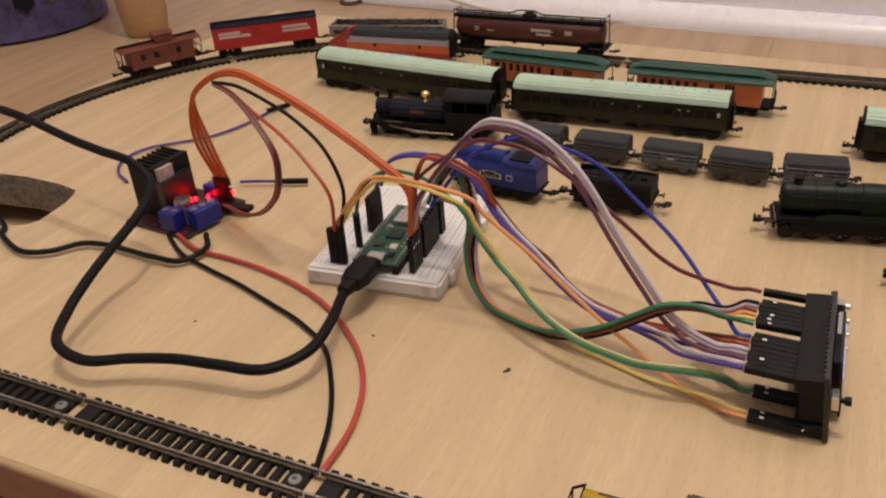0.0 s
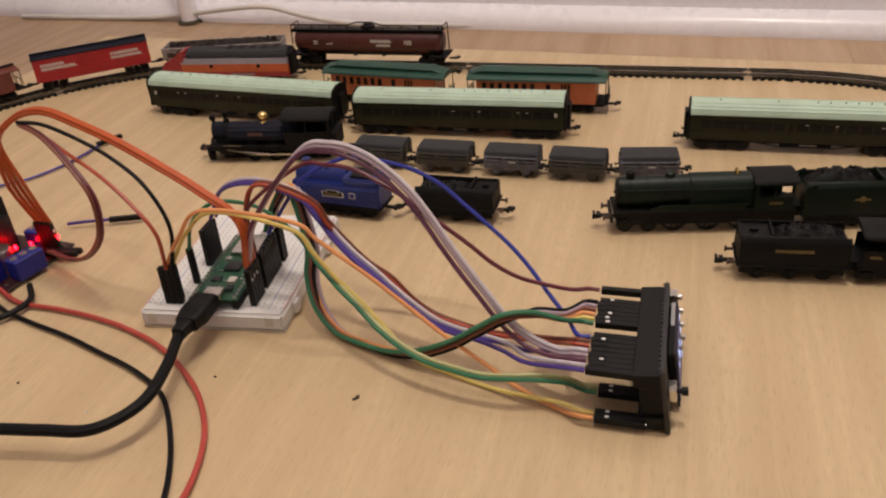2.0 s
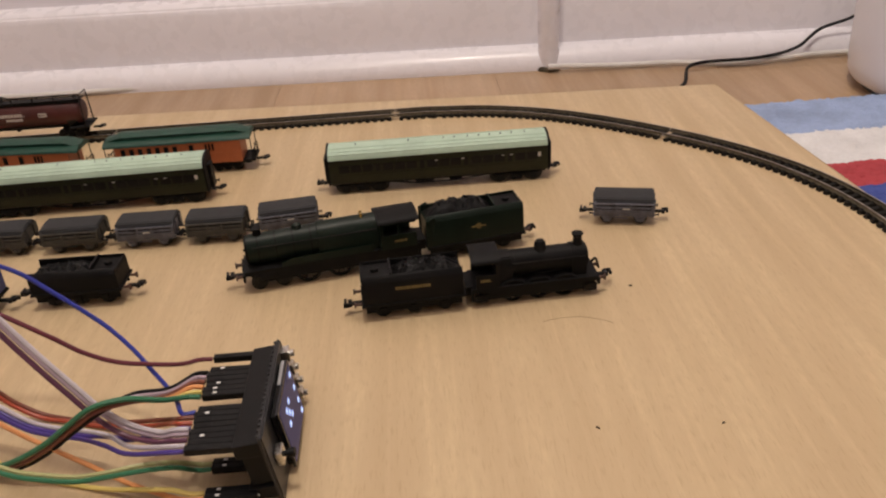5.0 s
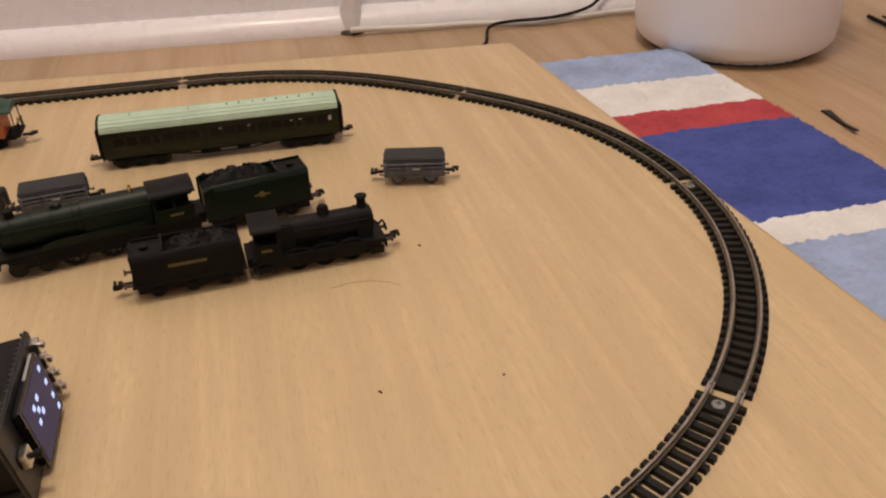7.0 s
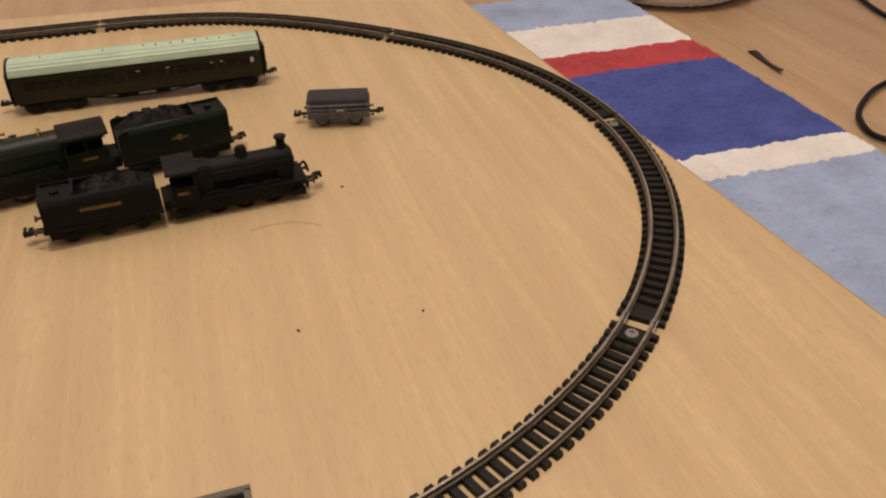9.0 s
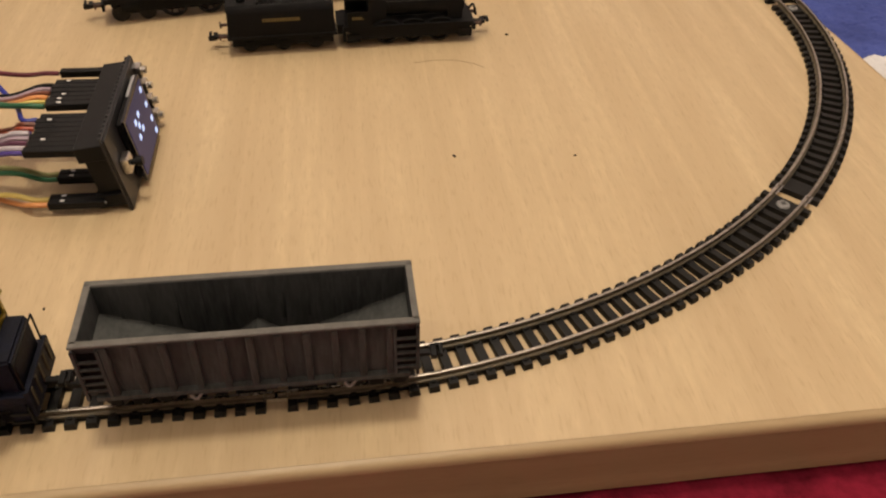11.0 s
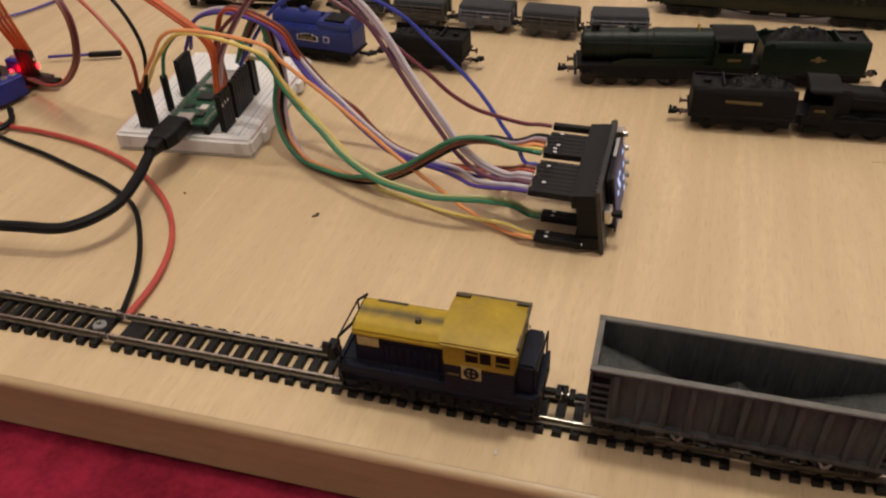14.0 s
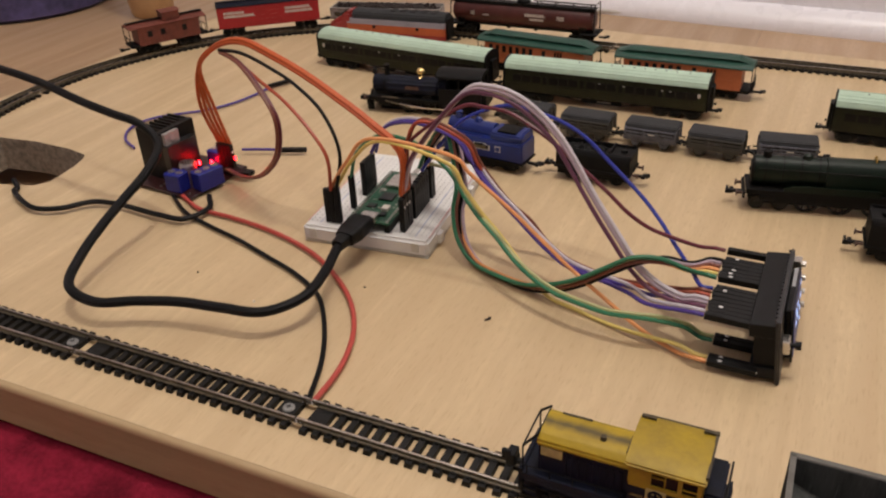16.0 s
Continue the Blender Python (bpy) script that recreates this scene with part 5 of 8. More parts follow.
def shunter(m):
    """Weathered yellow and navy diesel shunter; front towards +x."""
    t = thing("diesel_shunter", m, "weathered yellow and navy diesel shunter with lit headlight", "model locomotive", "cars of the running train")
    bm = B()
    box(bm, (0, 0, 0.0080), (0.0580, 0.0178, 0.0026))
    for side in (-1, 1):
        box(bm, (0, side * 0.0086, 0.0060), (0.0540, 0.0008, 0.0030))
        for x in (-0.0245, 0.0245):
            box(bm, (x, side * 0.0082, 0.0044), (0.0066, 0.0016, 0.0052))
    soften(bm, 0.0003, 1)
    part("frame", bm, NAVY, t)
    x0, x1, w, z0, zs, z1 = -0.0225, -0.0030, 0.0092, 0.0092, 0.0178, 0.0230
    front = 0.0243
    bm = B()
    box(bm, ((x1 + front) / 2, 0, 0.0142), (front - x1, 0.0126, 0.0100))
    soften(bm, 0.0003, 1)
    hood = part("hood", bm, NAVY, t)
    bm = B()
    arc = [(-0.0068, 0.0180), (-0.0068, 0.0196), (-0.0058, 0.0208), (-0.0036, 0.0216), (0.0036, 0.0216), (0.0058, 0.0208), (0.0068, 0.0196), (0.0068, 0.0180)]
    prism(bm, arc, x1 - 0.0002, front + 0.0006)
    soften(bm, 0.0005, 2, 25)
    part("hood_top", bm, SOOTY_YELLOW, t, "rounded yellow hood top, sooty along the middle")
    bm = B()
    rod(bm, (0.0065, 0.0016, 0.0214), (0.0065, 0.0016, 0.0227), 0.0010, 12, 0.0008)
    part("exhaust", bm, GRIME, hood)
    bm = B()
    box(bm, (x1 + 0.0010, 0.0020, 0.0222), (0.0020, 0.0060, 0.0014))
    box(bm, (0.0160, -0.0046, 0.0213), (0.0090, 0.0008, 0.0005))
    part("hood_vent", bm, GRIME, hood)
    for side in (-1, 1):
        bm = B()
        box(bm, (front - 0.0038, side * 0.0064, 0.0166), (0.0070, 0.0004, 0.0028))
        part("hood_panel", bm, PALE_YELLOW, hood, "pale yellow hood panel")
        for i in range(8):
            bm = B()
            box(bm, (0.0000 + i * 0.0021, side * 0.0064, 0.0138), (0.0011, 0.0006, 0.0060))
            part("louvre", bm, NAVY, hood)
        for x in (0.0160, 0.0238):
            bm = B()
            box(bm, (x, side * 0.0064, 0.0138), (0.0006, 0.0005, 0.0086))
            part("hood_strap", bm, NAVY, hood)
        bm = B()
        for x in (-0.0010, 0.0060, 0.0130, 0.0200, 0.0270):
            rod(bm, (x, side * 0.0086, 0.0092), (x, side * 0.0086, 0.0118), 0.0002, 5)
        rod(bm, (-0.0020, side * 0.0086, 0.0118), (0.0285, side * 0.0086, 0.0118), 0.0002, 5)
        part("side_rail", bm, LOCO_BLACK, t)
    bm = B()
    rod(bm, (front + 0.0004, 0.0, 0.0198), (front + 0.0010, 0.0, 0.0198), 0.0006, 12)
    part("headlight", bm, HEADLIGHT, t, "small glowing headlight")
    # cab
    for side in (-1, 1):
        bm = B()
        box(bm, ((x0 + x1) / 2, side * w, (z0 + zs) / 2 - 0.0007), (x1 - x0, 0.0006, zs - z0 - 0.0012))
        part("cab_lower_side", bm, NAVY, t)
        bm = B()
        box(bm, ((x0 + x1) / 2, side * w, zs - 0.0006), (x1 - x0, 0.0007, 0.0014))
        box(bm, ((x0 + x1) / 2, side * w, z1 - 0.0005), (x1 - x0, 0.0007, 0.0012))
        for x, l in ((x1 - 0.0030, 0.0060), (-0.0168, 0.0012), (x0 + 0.0006, 0.0012)):
            box(bm, (x, side * w, (zs + z1) / 2), (l, 0.0007, z1 - zs))
        cabside = part("cab_side", bm, YELLOW, t)
        bm = B()
        box(bm, (-0.0158, side * (w - 0.0003), (zs + z1) / 2), (0.0136, 0.0002, z1 - zs))
        part("cab_window", bm, WINDOW, cabside)
        bm = B()
        box(bm, (-0.0128, side * (w + 0.0002), (zs + z1) / 2), (0.0004, 0.0004, 0.0038))
        box(bm, (-0.0108, side * (w + 0.0002), (zs + z1) / 2 + 0.0004), (0.0038, 0.0004, 0.0003))
        box(bm, (-0.0196, side * (w + 0.0002), (zs + z1) / 2 - 0.0010), (0.0040, 0.0004, 0.0003))
        part("window_bar", bm, YELLOW, cabside)
        bm = B()
        box(bm, (-0.0107, side * (w + 0.0003), 0.0148), (0.0056, 0.0003, 0.0042))
        sign = part("emblem", bm, PALE_YELLOW, t, "pale yellow square emblem with a dark cross in a ring")
        bm = B()
        seg = 18
        for i in range(seg):
            a = 2 * math.pi * (i + 0.5) / seg
            box(bm, (-0.0107 + 0.0018 * math.cos(a), side * (w + 0.0005), 0.0148 + 0.0015 * math.sin(a)), (0.0007, 0.0002, 0.0007))
        box(bm, (-0.0107, side * (w + 0.0005), 0.0148), (0.0032, 0.0002, 0.0007))
        box(bm, (-0.0107, side * (w + 0.0005), 0.0148), (0.0007, 0.0002, 0.0030))
        part("emblem_mark", bm, NAVY, sign)
        bars(t, [(-0.0072, -0.0034, 0.0136)], side, w + 0.0004, GOLD_LETTER, 0.0006)
    for x in (x0, x1):
        bm = B()
        box(bm, (x, 0, (z0 + zs) / 2), (0.0006, 2 * w - 0.0004, zs - z0))
        part("cab_end_panel", bm, NAVY, t)
        bm = B()
        box(bm, (x, 0, zs), (0.0007, 2 * w, 0.0012))
        box(bm, (x, 0, z1 - 0.0006), (0.0007, 2 * w, 0.0014))
        for y in (-w + 0.0007, w - 0.0007, -0.0042, 0.0042):
            box(bm, (x, y, (zs + z1) / 2), (0.0007, 0.0010, z1 - zs))
        end = part("cab_end", bm, YELLOW, t)
        bm = B()
        box(bm, (x + (0.0002 if x == x0 else -0.0002), 0, (zs + z1) / 2), (0.0002, 2 * w - 0.001, z1 - zs))
        part("cab_window", bm, WINDOW, end)
    bm = B()
    prism(bm, [(-w - 0.0012, z1 - 0.0006), (-w - 0.0011, z1 + 0.0006), (-w + 0.0006, z1 + 0.0014), (-0.0036, z1 + 0.0021), (0.0036, z1 + 0.0021), (w - 0.0006, z1 + 0.0014), (w + 0.0011, z1 + 0.0006), (w + 0.0012, z1 - 0.0006)], x0 - 0.0010, x1 + 0.0014)
    soften(bm, 0.0004, 2, 20)
    roof = part("cab_roof", bm, YELLOW, t, "yellow cab roof with grimy edges")
    bm = B()
    for x in (x0 + 0.0008, x1 - 0.0012):
        box(bm, (x, -0.0078, z1 + 0.0019), (0.0042, 0.0010, 0.0008))
    box(bm, (x0 - 0.0008, 0.0, z1 + 0.0016), (0.0008, 0.0180, 0.0008))
    box(bm, ((x0 + x1) / 2, -w - 0.0004, z1 + 0.0009), (x1 - x0, 0.0008, 0.0004))
    part("roof_strip", bm, GRIME, roof)
    # rear deck, ends, steps and rails
    bm = B()
    box(bm, (-0.0254, 0, 0.0136), (0.0050, 0.0150, 0.0092))
    soften(bm, 0.0006, 2)
    part("rear_locker", bm, NAVY, t)
    for k in (-1, 1):
        bm = B()
        box(bm, (k * 0.0290, 0, 0.0066), (0.0012, 0.0178, 0.0074))
        end = part("end_beam", bm, NAVY, t)
        bm = B()
        for i in range(5):
            box(bm, (k * 0.0297, -0.0068 + i * 0.0034, 0.0072), (0.0003, 0.0010, 0.0050))
        part("hazard_stripe", bm, GRIME, end)
        bm = B()
        for y in (-0.0078, 0.0078):
            rod(bm, (k * 0.0286, y, 0.0092), (k * 0.0286, y, 0.0176), 0.0003, 6)
            if k > 0:
                rod(bm, (k * 0.0286, y, 0.0176), (k * 0.0246, y * 0.8, 0.0214), 0.0004, 6)
        rod(bm, (k * 0.0286, -0.0078, 0.0176), (k * 0.0286, 0.0078, 0.0176), 0.0003, 6)
        if k > 0:
            rod(bm, (0.0246, -0.0062, 0.0214), (0.0246, 0.0062, 0.0214), 0.0003, 6)
        part("handrail", bm, BLACK, end)
        for side in (-1, 1):
            bm = B()
            for z in (0.0018, 0.0042):
                box(bm, (k * 0.0262, side * 0.0086, z), (0.0048, 0.0018, 0.0005))
            box(bm, (k * 0.0284, side * 0.0086, 0.0038), (0.0005, 0.0018, 0.0054))
            part("step", bm, BLACK, end)
        bogie(t, k * 0.0150)
        coupler(t, k * 0.0292, 0.0046)
    bm = B()
    box(bm, (0.0348, 0, 0.0058), (0.0030, 0.0046, 0.0040))
    box(bm, (0.0362, 0.0014, 0.0072), (0.0030, 0.0016, 0.0030))
    soften(bm, 0.0003, 1)
    part("coupler_head", bm, BLACK, t, "chunky black front coupler head")
    bm = B()
    for side in (-1, 1):
        for i in range(13):
            box(bm, (-0.0230 + i * 0.0038, side * 0.0082, 0.0034 + 0.0005 * (i % 2)), (0.0026, 0.0016, 0.0034 + 0.0010 * (i % 3)))
        for x in (-0.0206, -0.0094, 0.0094, 0.0206):
            rod(bm, (x, side * 0.0080, 0.0026), (x, side * 0.0094, 0.0026), 0.0014, 12)
        rod(bm, (-0.024, side * 0.0092, 0.0054), (0.024, side * 0.0092, 0.0054), 0.0003, 6)
        box(bm, (0, side * 0.0076, 0.0036), (0.0480, 0.0008, 0.0050))
    box(bm, (0, 0, 0.0040), (0.0500, 0.0140, 0.0050))
    soften(bm, 0.00015, 1)
    part("underframe_gear", bm, UNDER, t)
    return t


def hopper_car(m):
    t = thing("hopper_car", m, "empty weathered grey open hopper car with ribbed sides", "model wagon", "cars of the running train")
    h, w, z0, z1 = 0.0375, 0.0086, 0.0092, 0.0264
    for side in (-1, 1):
        bm = B()
        box(bm, (0, side * w, (z0 + z1) / 2), (2 * h - 0.002, 0.0006, z1 - z0))
        wall = part("side_wall", bm, HOPPER, t)
        bm = B()
        box(bm, (0, 0, 0), (0.0016, 0.0015, z1 - z0 - 0.001))
        soften(bm, 0.0002, 1)
        rib = finish(bm, HOPPER)
        bm = B()
        box(bm, (0, 0, 0), (0.0010, 0.0006, 0.0120), taper=(0.5, 0.05))
        inner = finish(bm, HOPPER)
        for i in range(11):
            x = -h + 0.0066 + i * (2 * h - 0.0132) / 10
            shared("rib", rib, wall, pose(x, side * (w + 0.0009), (z0 + z1) / 2 - 0.0004))
            shared("inner_rib", inner, wall, pose(x, side * (w - 0.0005), z1 - 0.0078))
        bm = B()
        box(bm, (0, side * (w + 0.0008), z1), (2 * h + 0.0005, 0.0019, 0.0009))
        soften(bm, 0.0002, 1)
        part("top_rim", bm, HOPPER_RIM, wall, "dusty brown top rim")
        bm = B()
        box(bm, (0, side * (w + 0.0009), z0), (2 * h - 0.004, 0.0020, 0.0013))
        part("side_sill", bm, HOPPER, wall)
        for k in (-1, 1):
            # No real recess: a black plate on the wall stands for its shade.
            bm = B()
            box(bm, (k * (h - 0.0030), side * (w + 0.0002), z0 + 0.0080), (0.0050, 0.0004, 0.0120))
            part("ladder_recess_shade", bm, LOCO_BLACK, wall)
            bm = B()
            for i in range(5):
                box(bm, (k * (h - 0.0028), side * (w + 0.0014), z0 + 0.0026 + i * 0.0024), (0.0050, 0.0006, 0.0006))
            for dx in (0.0002, 0.0054):
                box(bm, (k * (h - dx), side * (w + 0.0012), (z0 + z1) / 2 - 0.0008), (0.0007, 0.0012, z1 - z0 - 0.001))
            part("ladder", bm, HOPPER, wall)
            bm = B()
            prism(bm, [(k * (h - 0.0056), z0), (k * (h - 0.0145), z0), (k * (h - 0.0115), z0 - 0.0026), (k * (h - 0.0075), z0 - 0.0026)], side * (w - 0.0012), side * (w - 0.0004), "y")
            part("gusset", bm, HOPPER, wall)
    for k in (-1, 1):
        bm = B()
        box(bm, (k * (h - 0.0010), 0, z1 - 0.0046), (0.0008, 2 * w, 0.0092))
        endwall = part("end_wall", bm, HOPPER, t)
        bm = B()
        box(bm, (k * (h - 0.0006), 0, z1), (0.0015, 2 * w + 0.001, 0.0009))
        part("top_rim", bm, HOPPER_RIM, endwall)
        for y in (-w + 0.0004, -0.003, 0.003, w - 0.0004):
            bm = B()
            box(bm, (k * (h - 0.0004), y, (z0 + z1) / 2 - 0.001), (0.0009, 0.0009, z1 - z0 - 0.001))
            part("post", bm, HOPPER, endwall)
        bm = B()
        prism(bm, [(k * (h - 0.0014), z1 - 0.0090), (k * (h - 0.0014), z1 - 0.0082), (k * 0.0150, 0.0096), (k * 0.0150, 0.0090)], -w + 0.0003, w - 0.0003, "y")
        part("slope_sheet", bm, HOPPER, t)
        bm = B()
        box(bm, (k * (h - 0.0052), 0, z0 - 0.0008), (0.0120, 0.0160, 0.0010))
        part("end_platform", bm, HOPPER, t)
        bogie(t, k * (h - 0.0098))
        coupler(t, k * (h + 0.0002))
    for x in (-0.0115, 0.0, 0.0115):
        bm = B()
        box(bm, (x, 0, 0.0058), (0.0080, 0.0120, 0.0066), taper=(1.3, 1.35))
        part("discharge_chute", bm, LOCO_BLACK, t)
    bm = B()
    prism(bm, [(-0.0050, 0.0090), (0.0, 0.0132), (0.0050, 0.0090)], -w + 0.0005, w - 0.0005, "y")
    part("centre_ridge", bm, HOPPER, t)
    for x in (-0.0215, 0.0140):
        for side in (-1, 1):
            bm = B()
            tube(bm, [(x - 0.0016, side * 0.0088, z0 - 0.0002), (x - 0.0008, side * 0.0093, z0 - 0.0026), (x + 0.0004, side * 0.0094, z0 - 0.0036), (x + 0.0016, side * 0.0092, z0 - 0.0022)], 0.0004, 6, 5)
            part("brake_rod", bm, GOND, t, "pale bent brake rod")
    bm = B()
    box(bm, (0, 0, 0.0086), (2 * h - 0.0030, 2 * w - 0.0008, 0.0006))
    part("floor", bm, HOPPER, t)
    bm = B()
    box(bm, (0, 0, 0.0064), (2 * h - 0.004, 0.0030, 0.0018))
    part("centre_sill", bm, LOCO_BLACK, t)
    return t


def tank_car(m):
    t = thing("tank_car", m, "long maroon brown tank car with black top walkway", "model wagon", "cars of the running train")
    h, r, zc = 0.0590, 0.0083, 0.0165
    bm = B()
    prof = [(-h + 0.0030, 0.35), (-h + 0.0034, 0.80), (-h + 0.0050, 0.97), (-h + 0.0070, 1.0), (h - 0.0070, 1.0), (h - 0.0050, 0.97), (h - 0.0034, 0.80), (h - 0.0030, 0.35)]
    for (xa, ka), (xb, kb) in zip(prof, prof[1:]):
        rod(bm, (xa, 0, zc), (xb, 0, zc), r * ka, 36, r * kb, caps=False)
    bmesh.ops.remove_doubles(bm, verts=bm.verts, dist=1e-6)
    bmesh.ops.holes_fill(bm, edges=[e for e in bm.edges if e.is_boundary])
    tank = part("tank", bm, TANK_BROWN, t)
    for x in (-0.030, -0.0145, 0.0145, 0.030):
        bm = B()
        rod(bm, (x - 0.0003, 0, zc), (x + 0.0003, 0, zc), r + 0.00015, 36)
        part("weld_band", bm, TANK_BROWN, tank)
    for side in (-1, 1):
        y = r * 0.985
        bars(t, [(0.004, 0.0205, 0.0182)], side, y + 0.0001, LETTER, 0.0020)
        bars(t, [(0.008, 0.0190, 0.0153)], side, y + 0.0001, LETTER, 0.0016)
        bars(t, [(0.0290, 0.0345, 0.0182), (0.0290, 0.0345, 0.0166)], side, y + 0.0001, LETTER, 0.0012)
        bars(t, [(-0.040, -0.0365, 0.0176), (-0.040, -0.0365, 0.0160), (-0.030, -0.0245, 0.0160)], side, y + 0.0001, LETTER, 0.0009)
    bm = B()
    yy = -0.0062
    for i in range(9):
        x = -h + 0.0050 + i * (2 * h - 0.010) / 8
        up = 0.0022 if abs(x) < 0.006 else 0.0
        rod(bm, (x, yy, 0.0240), (x, yy, 0.0290 + up), 0.00042, 6)
    for xa, xb, za, zb in ((-h + 0.002, -0.0125, 0.0290, 0.0290), (-0.0125, -0.0060, 0.0290, 0.0312), (-0.0060, 0.0060, 0.0312, 0.0312), (0.0060, 0.0125, 0.0312, 0.0290), (0.0125, h - 0.002, 0.0290, 0.0290)):
        rod(bm, (xa, yy, za), (xb, yy, zb), 0.00052, 6)
    part("walkway_rail", bm, BLACK, t, "black handrail along the tank top, raised over the dome")
    bm = B()
    box(bm, (0, -0.0018, 0.0253), (2 * h - 0.004, 0.0070, 0.0006))
    box(bm, (0, -0.0052, 0.0244), (2 * h - 0.004, 0.0006, 0.0022))
    for i in range(9):
        box(bm, (-h + 0.008 + i * (2 * h - 0.016) / 8, 0.0022, 0.0250), (0.0006, 0.0050, 0.0006))
    part("walkway", bm, BLACK, t)
    bm = B()
    lathe(bm, [(0.0054, 0.0232), (0.0054, 0.0264), (0.0048, 0.0274), (0.0030, 0.0280), (0.0028, 0.0288), (0.0006, 0.0291)], (0, 0, 0), 24)
    part("dome", bm, BLACK, t)
    for k in (-1, 1):
        bm = B()
        for y in (-0.0086, 0.0086):
            rod(bm, (k * (h - 0.0020), y, 0.0078), (k * (h - 0.0020), y * 0.72, 0.0284), 0.0004, 6)
            for i in range(6):
                rod(bm, (k * (h - 0.0020), y, 0.0098 + i * 0.003), (k * (h - 0.0020), y * 0.6, 0.0098 + i * 0.003), 0.00025, 5)
        rod(bm, (k * (h - 0.0020), -0.0062, 0.0284), (k * (h - 0.0020), 0.0062, 0.0284), 0.0004, 6)
        part("end_ladder", bm, BLACK, t)
        bm = B()
        box(bm, (k * (h - 0.0060), 0, 0.0074), (0.0130, 0.0170, 0.0014))
        box(bm, (k * (h - 0.0105), 0, 0.0100), (0.0060, 0.0110, 0.0050), taper=(1, 1.35))
        soften(bm, 0.0003, 1)
        part("end_saddle", bm, BLACK, t)
        bogie(t, k * (h - 0.0130))
        coupler(t, k * (h + 0.0004))
    bm = B()
    box(bm, (0, 0, 0.0072), (2 * h, 0.0036, 0.0018))
    for x in (-0.012, 0.010):
        rod(bm, (x, 0, 0.0050), (x, 0, 0.0080), 0.0014, 12)
    part("centre_sill", bm, BLACK, t)
    return t


def gondola(m):
    t = thing("gondola_car", m, "pale grey weathered gondola piled with dark coal", "model wagon", "cars of the running train")
    h, w, z0, z1 = 0.0450, 0.0088, 0.0070, 0.0150
    for side in (-1, 1):
        bm = B()
        box(bm, (0, side * w, (z0 + z1) / 2), (2 * h, 0.0007, z1 - z0))
        box(bm, (0, side * (w + 0.0003), z1), (2 * h + 0.0004, 0.0014, 0.0010))
        wall = part("side_wall", bm, GOND, t)
        bm = B()
        for i in range(10):
            box(bm, (-h + 0.001 + i * (2 * h - 0.002) / 9, side * (w + 0.0006), (z0 + z1) / 2), (0.0011, 0.0008, z1 - z0))
        part("rib", bm, GOND, wall)
        bm = B()
        for i in range(9):
            box(bm, (-h + 0.0055 + i * 0.0098, side * (w + 0.0004), 0.0104), (0.0046, 0.0003, 0.0034))
        part("side_patch", bm, GRIME, wall)
    for k in (-1, 1):
        bm = B()
        box(bm, (k * h, 0, (z0 + z1) / 2), (0.0008, 2 * w, z1 - z0))
        part("end_wall", bm, GOND, t)
        bogie(t, k * (h - 0.0110))
        coupler(t, k * (h + 0.0004))
    bm = B()
    coal_heap(bm, -h + 0.001, h - 0.001, w - 0.0006, z1 - 0.0022, 0.0040, 21.0, 44, 10)
    dice = random.Random(8)
    for i in range(150):
        x, y = dice.uniform(-h + 0.004, h - 0.004), dice.uniform(-0.0066, 0.0066)
        s = dice.uniform(0.0012, 0.0024)
        box(bm, (x, y, z1 + 0.0012 - 9.0 * abs(y) * abs(y) * 4 + dice.uniform(-0.0006, 0.0004)), (s, s * dice.uniform(0.7, 1.2), s), rz=dice.uniform(0, 3), taper=(dice.uniform(0.4, 0.8), dice.uniform(0.4, 0.8)))
    part("coal", bm, ORE, t, "lumpy dark brown load")
    bm = B()
    box(bm, (0, 0, 0.0066), (2 * h - 0.002, 0.0168, 0.0010))
    part("floor", bm, LOCO_BLACK, t)
    return t


